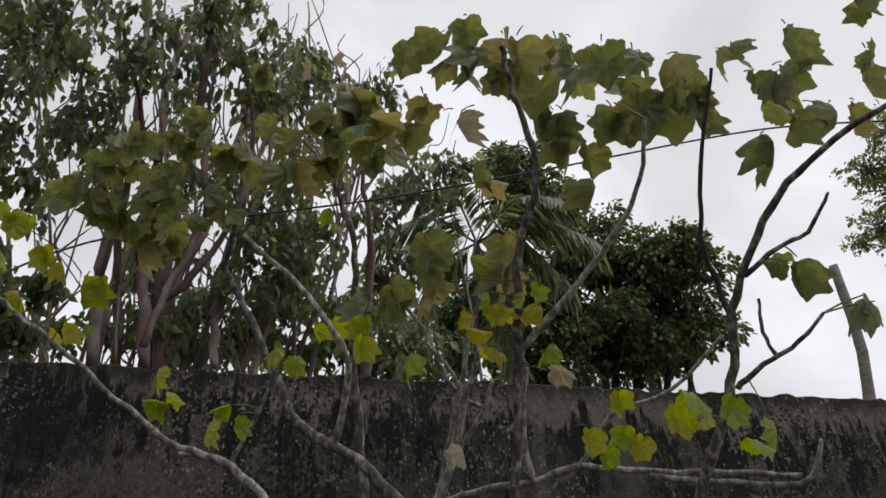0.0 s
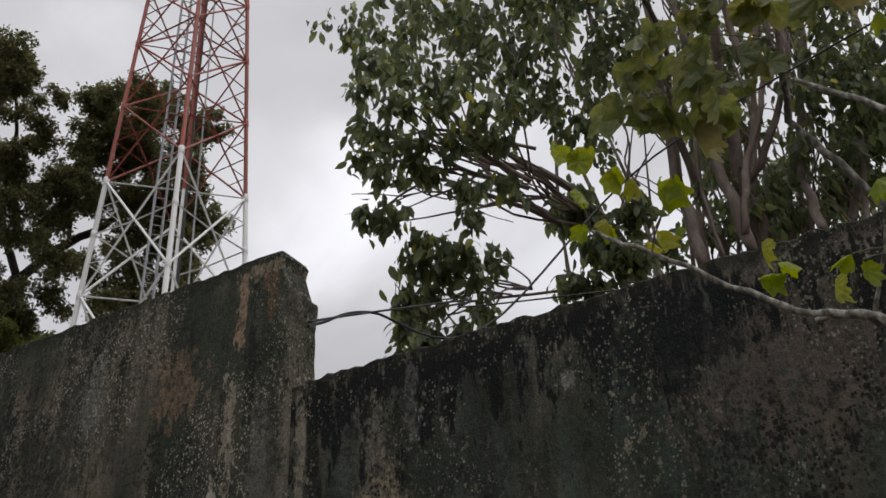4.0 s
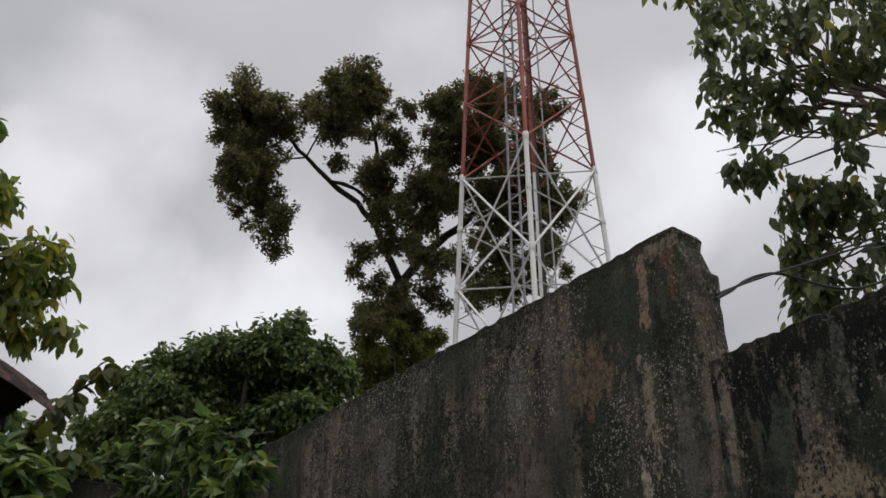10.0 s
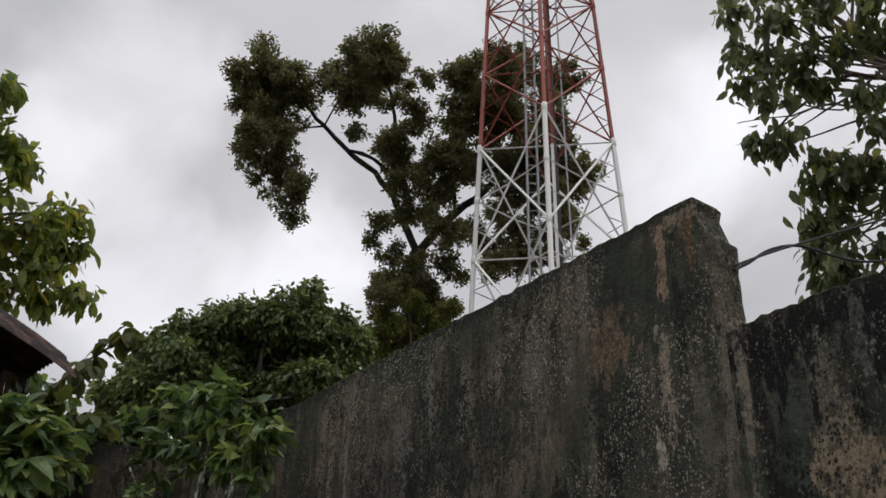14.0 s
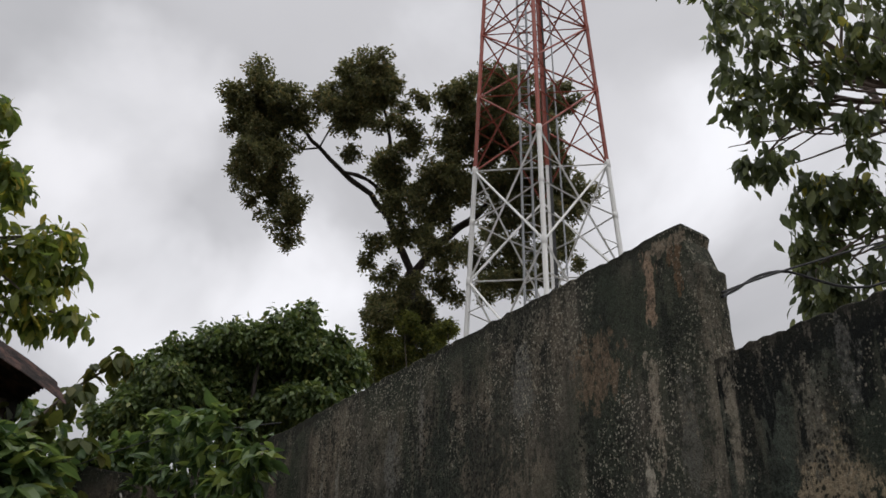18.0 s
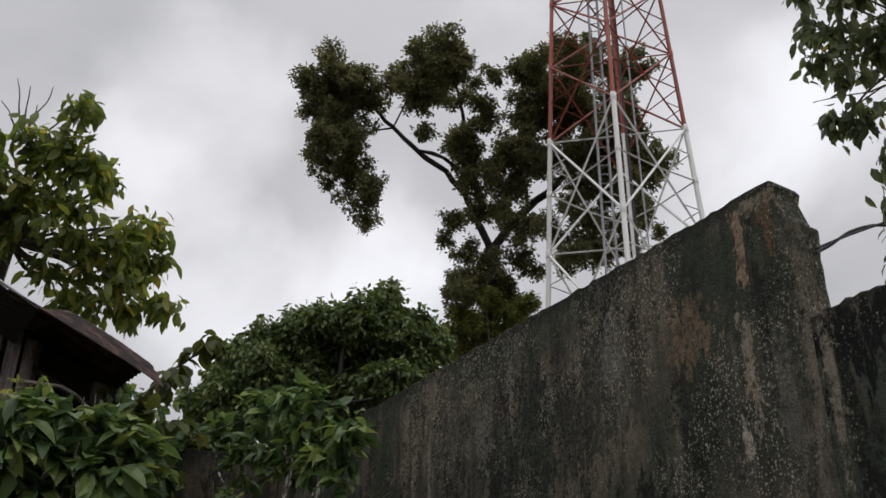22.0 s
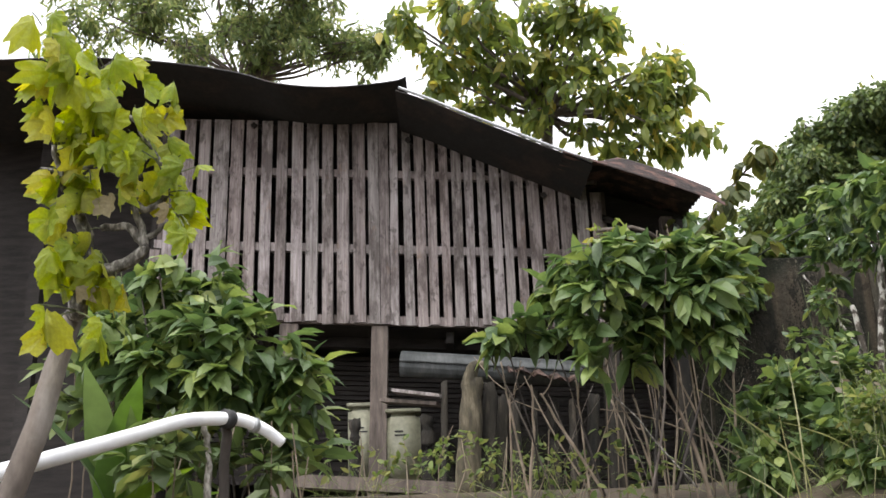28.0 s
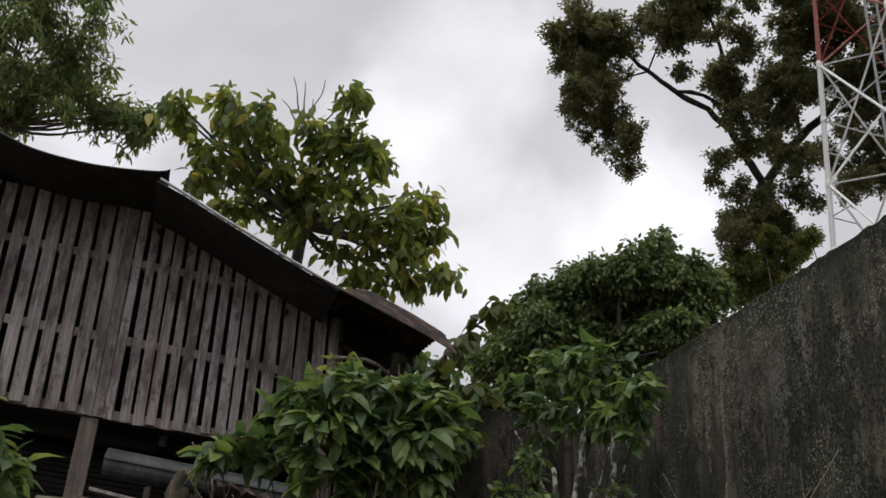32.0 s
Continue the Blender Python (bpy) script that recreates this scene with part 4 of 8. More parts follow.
def high_tree():
    """The tall spreading tree behind the mast."""
    west = [((-34.75, 16.01, 31.10), 1.13), ((-35.82, 15.52, 30.67), 0.81), ((-34.73, 17.17, 31.32), 0.98), ((-36.54, 16.41, 30.30), 0.99), ((-35.57, 17.23, 30.00), 1.08), ((-35.23, 18.05, 30.84), 0.71), ((-35.04, 15.95, 27.74), 0.78), ((-35.72, 17.26, 28.36), 0.90), ((-37.62, 17.58, 28.14), 0.74), ((-36.49, 18.14, 27.71), 0.67), ((-37.58, 18.65, 27.23), 0.60), ((-35.63, 18.43, 25.69), 0.65), ((-36.78, 19.17, 25.48), 0.51), ((-35.42, 18.74, 26.53), 0.45), ((-36.74, 16.49, 27.87), 0.45)]
    mid = [((-33.61, 18.32, 30.84), 0.67), ((-31.88, 18.26, 30.07), 0.72), ((-31.23, 18.98, 31.30), 0.73), ((-30.66, 19.50, 31.85), 0.79), ((-31.77, 21.07, 32.70), 0.66), ((-32.42, 20.38, 31.76), 0.92), ((-31.92, 19.19, 30.15), 0.68), ((-32.16, 21.18, 31.64), 0.62), ((-32.50, 18.99, 29.51), 0.57), ((-32.82, 20.38, 30.59), 0.64), ((-32.85, 19.89, 28.40), 0.39), ((-31.16, 20.41, 29.36), 0.52), ((-32.04, 22.08, 31.48), 0.35), ((-30.04, 21.70, 30.63), 0.42), ((-31.00, 21.78, 29.57), 0.50), ((-33.14, 22.90, 30.19), 0.55), ((-33.56, 22.49, 29.45), 0.49), ((-31.23, 22.40, 29.20), 0.39)]
    column = [((-34.04, 23.31, 28.66), 0.69), ((-32.54, 23.57, 27.98), 0.72), ((-31.96, 24.67, 28.44), 0.75), ((-32.80, 22.75, 26.54), 0.79), ((-33.68, 24.96, 27.50), 0.93), ((-31.97, 25.43, 27.79), 0.62), ((-35.75, 23.34, 26.36), 0.55), ((-36.23, 23.29, 25.25), 0.44), ((-34.71, 23.20, 23.95), 0.53), ((-33.64, 23.43, 25.66), 0.74), ((-32.56, 24.28, 25.16), 0.63), ((-34.87, 23.10, 22.81), 0.57), ((-33.73, 23.94, 23.18), 0.62), ((-33.49, 25.32, 23.52), 0.58), ((-35.59, 24.83, 22.73), 0.97), ((-35.00, 23.24, 21.46), 0.72), ((-35.09, 26.06, 22.61), 0.86), ((-35.38, 25.04, 20.97), 0.84), ((-33.07, 26.25, 23.11), 0.37)]
    behind = [((-32.01, 25.59, 33.2), 0.63), ((-31.23, 27.02, 34.91), 0.64), ((-29.69, 27.75, 34.3), 0.70), ((-30.14, 29.74, 34.05), 0.80), ((-32.09, 27.15, 32.03), 0.66), ((-30.73, 28.01, 31.16), 0.67), ((-29.16, 28.61, 30.55), 0.63), ((-28.74, 29.14, 29.18), 0.83), ((-30.44, 29.18, 29.19), 0.80), ((-31.43, 28.02, 29.23), 0.65), ((-29.22, 28.94, 27.15), 0.76), ((-29.01, 30.33, 28.02), 0.81), ((-30.84, 28.91, 27.05), 0.62), ((-29.72, 29.28, 25.39), 0.77), ((-31.05, 27.56, 25.39), 0.64), ((-31.5, 26.94, 23.34), 0.62), ((-31.24, 28.63, 24.18), 0.82), ((-29.81, 29.02, 24.11), 0.68), ((-29.4, 30.44, 34.44), 0.74)]
    inner = [((-34.76, 23.16, 29.89), 0.81), ((-32.4, 24.02, 28.1), 0.68), ((-32.15, 24.74, 29.15), 0.73), ((-33.93, 22.71, 21.44), 0.65), ((-32.2, 24.8, 24.52), 0.74), ((-32.22, 26.22, 28.9), 0.75)]
    east = [((-32.00, 24.79, 33.27), 0.74), ((-30.64, 24.79, 32.99), 0.73), ((-31.62, 24.70, 31.25), 0.72), ((-31.30, 25.65, 31.63), 0.90), ((-32.73, 26.13, 30.81), 0.79), ((-28.89, 25.11, 32.37), 0.87), ((-30.22, 27.56, 33.49), 0.92), ((-29.73, 25.42, 31.14), 0.93), ((-30.72, 27.72, 31.74), 1.02), ((-32.11, 27.46, 31.02), 0.92), ((-29.67, 27.43, 29.33), 0.87), ((-29.60, 28.64, 32.20), 0.74), ((-29.13, 28.84, 30.30), 0.72), ((-30.81, 29.17, 29.33), 0.90), ((-30.80, 27.00, 28.45), 0.74), ((-29.08, 29.10, 28.39), 0.66)]
    low_east = [((-29.24, 30.06, 27.88), 0.66), ((-29.95, 31.49, 29.81), 0.46), ((-31.42, 28.14, 27.59), 0.77), ((-31.66, 30.25, 28.17), 0.74), ((-31.45, 31.58, 27.89), 0.58), ((-33.71, 29.07, 28.05), 0.63), ((-32.19, 29.12, 26.38), 0.67), ((-33.50, 28.04, 25.96), 0.56), ((-33.59, 29.26, 25.45), 0.65), ((-33.46, 30.63, 25.52), 0.57), ((-30.86, 30.09, 25.48), 0.41), ((-34.82, 29.53, 24.78), 0.43), ((-34.68, 28.07, 27.02), 0.51), ((-31.37, 32.62, 26.25), 0.29)]
    fork = Vector((-35.81, 25.59, 25.23))
    crotch = Vector((-35.51, 24.00, 27.27))
    elbow = Vector((-35.73, 21.10, 29.41))
    knee = Vector((-35.80, 19.81, 30.25))
    base = Vector((fork.x, fork.y, 2.0))
    limbs = [([fork, Vector((-35.67, 24.63, 26.44)), crotch, Vector((-35.48, 22.61, 28.54)), elbow, knee, Vector((-35.84, 18.19, 31.26))], 0.42, 0.14),
             ([Vector((-35.28, 24.69, 26.92)), Vector((-34.36, 23.17, 29.49)), Vector((-33.49, 22.19, 31.28)), Vector((-32.85, 20.90, 32.88))], 0.30, 0.10),
             ([fork, Vector((-34.05, 26.37, 26.92)), Vector((-32.79, 27.93, 28.83)), Vector((-30.80, 27.85, 31.12)), Vector((-29.95, 26.51, 33.15))], 0.48, 0.14),
             ([Vector((-33.97, 26.48, 26.92)), Vector((-33.19, 25.75, 29.54)), Vector((-31.84, 24.59, 32.04))], 0.20, 0.08),
             ([crotch, Vector((-35.14, 22.71, 28.89)), elbow], 0.15, 0.12),
             ([knee, Vector((-36.55, 18.85, 29.95)), Vector((-37.65, 18.31, 28.85))], 0.10, 0.04),
             ([elbow, Vector((-35.26, 22.11, 29.22)), Vector((-35.01, 23.30, 28.56))], 0.09, 0.12),
             ([knee, Vector((-34.30, 20.08, 31.85)), Vector((-33.15, 20.61, 32.76))], 0.1, 0.05)]
    crown_tree("tall_tree", base, "tall spreading tree with olive leaves and crooked limbs behind the tower", [([base, base.lerp(fork, 0.6) + Vector((0.2, 0, 0)), fork], 0.62, 0.42)],
               [(q, a * 0.5, b * 0.55) for q, a, b in limbs], lumpy([(c, r * 1.28) for c, r in west + mid + column + inner + behind + east + low_east], 11, 0.38, 1, 1.1), 18500, 10, 0.20, DIAMOND, LEAF_BIG, DARKBARK, 21, 0.02, 0.25, 0.7, 0.15, 0.10)


def dense_tree(name, label, clumps, base, seed, tips=2600, leaf=0.125, k=10):
    b = Vector(base)
    top = Vector(clumps[0][0])
    heart = top + (top - Vector((0, 0, top.z))).normalized() * 0.8 - Vector((0, 0, 0.8))
    limbs = [limb_to(b.lerp(heart, 0.45), c[0], 0.1, 0.10, 0.03, seed + i) for i, c in enumerate(clumps)]
    crown_tree(name, b, label, [([b, b.lerp(heart, 0.5), heart], 0.28, 0.08)], limbs, lumpy(clumps, 12, 0.40, seed, 1.05) + [(c[0], c[1] * 0.7) for c in clumps], tips, k, leaf, OVAL, LEAF_MANGO, DARKBARK, seed, 0.012, 0.5, 0.45, 0.5, 0.1)


def understorey():
    """Yellowish bushy growth round the foot of the tall tree."""
    clumps = [((-34.53, 23.89, 20.30), 0.8), ((-33.55, 25.05, 20.56), 0.75), ((-35.30, 23.05, 19.91), 0.6), ((-33.94, 23.89, 21.34), 0.55), ((-35.14, 23.73, 19.36), 0.8), ((-32.83, 25.45, 21.26), 0.5), ((-34.10, 25.17, 19.39), 0.8), ((-34.77, 23.09, 20.85), 0.35)]
    base = Vector((clumps[4][0][0], clumps[4][0][1], 2.0))
    limbs = [limb_to(base + Vector((0, 0, 2.5)), c[0], 0.1, 0.05, 0.02, i) for i, c in enumerate(clumps)]
    crown_tree("bushy_tree", base, "yellowish bushy tree below the tall tree", [([base, base + Vector((0, 0, 2.6))], 0.14, 0.08)], limbs, lumpy([(c, r * 1.2) for c, r in clumps], 9, 0.34, 3), 2200, 9, 0.19, DIAMOND, LEAF_UNDER, BARK, 25, 0.012, 0.3, 0.7, 0.15, 0.15)


understorey()
high_tree()
dense_tree("mango_tree", "dense round dark green tree beyond the end of the wall",
           [((-16.17, 8.14, 9.59), 0.683), ((-17.23, 6.96, 9.18), 0.536), ((-16.96, 7.39, 9.37), 0.648), ((-17.00, 7.96, 9.72), 0.660), ((-16.16, 8.86, 9.82), 0.651), ((-16.18, 9.52, 9.79), 0.592), ((-15.97, 9.94, 9.48), 0.408), ((-18.01, 6.68, 8.94), 0.480), ((-17.91, 6.30, 8.44), 0.382), ((-17.01, 6.72, 8.54), 0.599), ((-17.45, 7.55, 8.99), 0.704), ((-17.14, 8.34, 9.21), 0.754), ((-16.65, 9.06, 9.28), 0.751), ((-15.95, 9.55, 9.12), 0.558), ((-18.15, 6.09, 8.13), 0.383), ((-17.41, 6.43, 7.99), 0.524), ((-17.80, 7.35, 8.25), 0.680), ((-17.10, 8.05, 8.32), 0.736), ((-16.39, 8.63, 8.35), 0.658), ((-15.75, 9.09, 8.48), 0.541)],
           (-19.4, 9.6, 1.9), 31, 7600, 0.135)
dense_tree("mango_tree", "dense dark green tree rising behind the low wall",
           [((4.93, 11.63, 9.62), 1.0), ((4.35, 11.50, 10.12), 0.8), ((3.70, 11.75, 10.93), 0.7), ((3.21, 11.52, 11.38), 0.55), ((5.41, 11.26, 9.84), 0.7), ((5.61, 11.68, 9.10), 0.7), ((4.20, 11.74, 8.94), 0.9), ((4.89, 11.70, 8.57), 0.8), ((3.25, 11.69, 9.47), 0.8), ((2.57, 12.08, 9.14), 0.7), ((3.27, 11.75, 8.41), 0.7)],
           (4.56, 11.69, 1.06), 33, 5200, 0.095)


def wall_tree():
    """Many-stemmed tree leaning over the low wall."""
    groups = [((-3.37, 6.1, 8.38), 0.3), ((-2.89, 6.1, 7.93), 0.3), ((-2.62, 6.1, 8.41), 0.32), ((-3.56, 6.1, 7.82), 0.28), ((-2.21, 6.1, 7.96), 0.25), ((-3.94, 6.1, 8.41), 0.3), ((-2.66, 5.71, 7.41), 0.4), ((-2.34, 6.10, 7.31), 0.4), 
              ((-1.83, 6.21, 7.82), 0.4), ((-1.31, 6.60, 7.78), 0.4), ((-0.79, 6.46, 8.01), 0.35), ((-0.36, 6.67, 7.83), 0.3), ((-1.81, 6.75, 7.26), 0.35), ((-2.17, 6.75, 6.80), 0.3), ((-0.03, 6.99, 7.49), 0.35), ((-1.06, 7.10, 7.27), 0.35)]
    low = [((-0.49, 7.51, 6.46), 0.4), ((-0.82, 7.73, 6.08), 0.3), ((0.01, 7.51, 6.49), 0.4), ((-0.27, 7.23, 6.87), 0.35), ((0.49, 7.62, 6.29), 0.3),
           ]
    edge = [((-2.39, 6.87, 6.20), 0.2), ((-2.28, 6.7, 5.34), 0.14), ((-2.1, 6.7, 5.64), 0.13), ((-1.9, 6.7, 5.43), 0.14), ((-2.28, 6.7, 6.01), 0.12), ((-1.81, 6.7, 5.84), 0.14)]
    edge += [
            ((-1.97, 5.57, 7.67), 0.4), ((-1.27, 6.01, 7.66), 0.4), ((-0.72, 5.92, 7.98), 0.4), ((-0.26, 6.24, 7.99), 0.35), ((-1.63, 6.27, 7.23), 0.35), ((-2.51, 5.50, 7.09), 0.4), ((-2.23, 6.13, 6.86), 0.3),
            ((-1.67, 5.82, 8.21), 0.5), ((-3.03, 5.14, 7.60), 0.45), ((-2.37, 5.26, 8.06), 0.5), ((-0.65, 6.05, 8.40), 0.4), ]
    west = [((-2.88, 4.60, 6.34), 0.121), ((-2.82, 4.83, 6.38), 0.144), ((-2.62, 4.92, 6.28), 0.163), ((-2.47, 5.11, 6.34), 0.166), ((-3.09, 4.79, 6.32), 0.083), ((-2.86, 4.75, 6.07), 0.128), ((-2.71, 4.85, 6.02), 0.143), ((-2.67, 5.25, 6.26), 0.151), ((-2.37, 5.14, 6.08), 0.146), ((-2.17, 5.21, 6.08), 0.161), ((-3.28, 5.05, 6.22), 0.076), ((-3.05, 4.99, 6.02), 0.107), ((-3.02, 5.22, 6.07), 0.118), ((-2.79, 5.19, 5.96), 0.131), ((-3.26, 5.08, 5.92), 0.083), ((-3.06, 5.01, 5.72), 0.080), ((-3.00, 5.27, 5.86), 0.108), ((-2.89, 5.45, 5.90), 0.093), ((-2.62, 5.29, 5.99), 0.107), ((-2.50, 5.45, 6.05), 0.117), ((-2.33, 5.51, 6.01), 0.125), ((-2.53, 5.34, 5.58), 0.072), ((-2.42, 5.71, 5.78), 0.109)]
    hanging = [((-3.24, 5.27, 5.47), 0.082), ((-3.24, 5.10, 5.43), 0.040), ((-3.04, 5.08, 5.36), 0.031), ((-3.08, 5.58, 5.42), 0.116), ((-2.90, 5.52, 5.27), 0.121), ((-2.84, 5.70, 5.29), 0.099), ((-3.18, 5.62, 5.29), 0.100), ((-3.05, 5.65, 5.19), 0.115), ((-2.97, 5.81, 5.22), 0.092), ((-3.22, 5.49, 4.97), 0.081), ((-3.26, 5.74, 4.96), 0.083), ((-3.17, 5.54, 4.98), 0.089), ((-3.39, 5.78, 4.92), 0.042), ((-3.17, 5.76, 5.09), 0.058), ((-2.56, 5.38, 5.37), 0.032), ((-3.07, 5.58, 4.67), 0.047), ((-3.07, 5.66, 4.62), 0.040), ((-3.43, 5.88, 4.74), 0.059), ((-3.22, 5.75, 4.58), 0.057), ((-2.64, 5.77, 5.24), 0.082), ((-2.70, 5.66, 5.04), 0.072), ((-2.76, 5.86, 4.88), 0.081), ((-2.88, 5.82, 4.71), 0.089)]
    rnd = random.Random(77)
    fill = [((rnd.uniform(-1.6, 1.5), rnd.uniform(7.3, 8.8), rnd.uniform(5.2, 9.6)), rnd.uniform(0.25, 0.42)) for i in range(17)]
    fill = [f for f in fill if f[0][2] > 6.2 or f[0][0] > -1.6]
    base = Vector((-1.88, 7.63, 5.40))
    base.z = 1.4
    f1 = Vector((-2.00, 7.28, 5.55))
    stems = [([base, f1], 0.11, 0.08)]
    fork = Vector((-2.43, 6.65, 5.94))
    limbs = [([f1, Vector((-2.18, 7.00, 5.72)), fork, Vector((-2.74, 6.23, 6.17)), Vector((-2.99, 5.87, 6.30)), Vector((-3.08, 5.59, 6.40))], 0.048, 0.010),
             ([f1, Vector((-2.29, 6.78, 6.02)), Vector((-2.52, 6.33, 6.33)), Vector((-2.85, 5.83, 6.59)), Vector((-3.02, 5.42, 6.92))], 0.044, 0.009),
             ([fork, Vector((-2.64, 6.28, 5.98)), Vector((-3.07, 5.64, 6.02)), Vector((-3.39, 5.33, 5.81))], 0.024, 0.008),
             ([Vector((-2.74, 6.23, 6.17)), Vector((-2.86, 6.00, 6.56)), Vector((-2.63, 5.79, 7.05))], 0.024, 0.009),
             ([f1, Vector((-2.65, 6.59, 5.31)), Vector((-3.03, 6.14, 5.15)), Vector((-3.39, 5.88, 5.04))], 0.014, 0.006)]
    limbs += [([Vector((-0.97, 7.82, 5.26)), Vector((-1.04, 7.35, 6.07)), Vector((-1.00, 7.00, 6.58)), Vector((-0.91, 6.60, 7.18)), Vector((-0.77, 6.09, 7.81)), Vector((-0.86, 5.60, 8.24))], 0.068, 0.02),
              ([Vector((-1.04, 7.30, 6.15)), Vector((-0.81, 7.22, 6.32)), Vector((-0.53, 6.99, 6.76)), Vector((-0.39, 6.56, 7.36)), Vector((-0.53, 6.00, 7.93))], 0.045, 0.012),
              ([Vector((-1.39, 7.94, 5.32)), Vector((-1.39, 7.48, 6.15)), Vector((-1.45, 7.09, 6.70)), Vector((-1.31, 6.58, 7.36)), Vector((-1.48, 5.93, 7.97))], 0.05, 0.015),
              ([Vector((0.68, 8.02, 5.36)), Vector((0.70, 7.55, 6.20)), Vector((0.65, 7.09, 6.85)), Vector((0.54, 6.72, 7.32))], 0.055, 0.015),
              ([Vector((-2.92, 5.72, 6.33)), Vector((-2.70, 6.03, 6.26)), Vector((-2.34, 6.47, 6.22)), Vector((-2.08, 6.92, 5.88)), Vector((-1.96, 7.36, 5.41))], 0.014, 0.05)]
    limbs += [([Vector((-1.47, 7.25, 5.47)), Vector((-1.53, 7.25, 6.18)), Vector((-1.55, 7.25, 6.91)), Vector((-1.52, 7.25, 7.70)), Vector((-1.51, 7.25, 8.66)), Vector((-1.60, 7.25, 9.74))], 0.060, 0.03),
              ([Vector((-1.07, 7.15, 5.41)), Vector((-1.15, 7.15, 6.11)), Vector((-1.22, 7.15, 6.82)), Vector((-1.25, 7.15, 7.81)), Vector((-1.25, 7.15, 8.54)), Vector((-1.15, 7.15, 9.26)), Vector((-1.13, 7.15, 10.04))], 0.055, 0.03),
              ([Vector((-1.09, 7.10, 5.58)), Vector((-0.97, 7.10, 6.12)), Vector((-0.79, 7.10, 6.58)), Vector((-0.61, 7.10, 7.13)), Vector((-0.46, 7.10, 7.73))], 0.035, 0.02),
              ([Vector((-0.74, 6.60, 6.80)), Vector((-0.77, 6.60, 7.63)), Vector((-0.79, 6.60, 8.19)), Vector((-0.85, 6.60, 9.11)), Vector((-0.85, 6.60, 9.62))], 0.032, 0.02),
              ([Vector((-0.78, 6.60, 8.05)), Vector((-0.59, 6.60, 8.36)), Vector((-0.38, 6.60, 8.61))], 0.014, 0.006)]
    limbs += [([Vector((-1.26, 7.00, 5.38)), Vector((-1.32, 7.00, 6.01)), Vector((-1.27, 7.00, 6.71)), Vector((-1.06, 7.00, 7.40))], 0.016, 0.01),
              ([Vector((-0.56, 7.40, 5.58)), Vector((-0.59, 7.40, 6.02)), Vector((-0.54, 7.40, 6.54)), Vector((-0.31, 7.40, 7.43)), Vector((-0.25, 7.40, 8.35))], 0.045, 0.02),
              ([Vector((-1.82, 6.40, 7.49)), Vector((-1.84, 6.40, 8.18)), Vector((-1.94, 6.40, 9.11))], 0.018, 0.01),
              ([Vector((-1.48, 6.30, 7.65)), Vector((-1.59, 6.30, 8.35)), Vector((-1.63, 6.30, 8.97))], 0.016, 0.01),
              ([Vector((-1.21, 6.90, 8.07)), Vector((-1.32, 6.90, 8.76)), Vector((-1.40, 6.90, 9.67))], 0.02, 0.01)]
    limbs += [([Vector((-2.32, 5.86, 5.76)), Vector((-2.6, 5.74, 5.9)), Vector((-2.83, 5.63, 6.0)), Vector((-2.99, 5.55, 5.93)), Vector((-3.18, 5.44, 5.78)), Vector((-3.34, 5.34, 5.59))], 0.018, 0.006),
              ([Vector((-2.23, 5.68, 5.68)), Vector((-2.49, 5.57, 5.93)), Vector((-2.69, 5.48, 6.15)), Vector((-2.82, 5.41, 6.22)), Vector((-3.17, 5.22, 6.17)), Vector((-3.34, 5.11, 6.11))], 0.02, 0.005),
              ([Vector((-2.17, 5.7, 5.96)), Vector((-2.41, 5.6, 6.07)), Vector((-2.57, 5.53, 6.12)), Vector((-2.72, 5.46, 6.1))], 0.014, 0.007),
              ([Vector((-2.55, 5.43, 6.05)), Vector((-2.6, 5.41, 6.33)), Vector((-2.63, 5.39, 6.57)), Vector((-2.63, 5.4, 6.76))], 0.008, 0.004),
              ([Vector((-2.67, 5.38, 6.07)), Vector((-2.77, 5.32, 6.33)), Vector((-2.88, 5.27, 6.56))], 0.008, 0.003)]
    limbs += [([Vector((-2.52, 5.56, 6.02)), Vector((-2.47, 5.58, 6.41)), Vector((-2.44, 5.59, 6.73))], 0.008, 0.004),
              ([Vector((-2.51, 5.45, 6.0)), Vector((-2.54, 5.44, 6.38)), Vector((-2.55, 5.44, 6.64))], 0.006, 0.003),
              ([Vector((-2.39, 5.72, 6.28)), Vector((-2.32, 5.75, 6.74)), Vector((-2.25, 5.78, 7.02))], 0.01, 0.006),
              ([Vector((-2.69, 5.26, 6.05)), Vector((-2.77, 5.22, 6.3)), Vector((-2.76, 5.22, 6.52))], 0.006, 0.003),
              ([Vector((-3.1, 5.37, 5.7)), Vector((-3.29, 5.26, 5.73)), Vector((-3.43, 5.17, 5.73))], 0.005, 0.003)]
    limbs += [([Vector((-2.82, 5.63, 5.87)), Vector((-2.66, 5.71, 5.6)), Vector((-2.45, 5.81, 5.48))], 0.005, 0.003),
              ([Vector((-3.18, 5.44, 5.77)), Vector((-2.96, 5.57, 5.81)), Vector((-2.63, 5.73, 5.73))], 0.006, 0.003),
              ([Vector((-2.69, 5.7, 5.93)), Vector((-2.75, 5.67, 5.74)), Vector((-2.85, 5.62, 5.72))], 0.009, 0.004),
              ([Vector((-2.74, 5.45, 5.85)), Vector((-2.84, 5.4, 6.12)), Vector((-2.91, 5.37, 6.29))], 0.006, 0.003),
              ([Vector((-2.69, 5.7, 5.19)), Vector((-2.81, 5.64, 5.26)), Vector((-2.92, 5.58, 5.43))], 0.005, 0.003)]
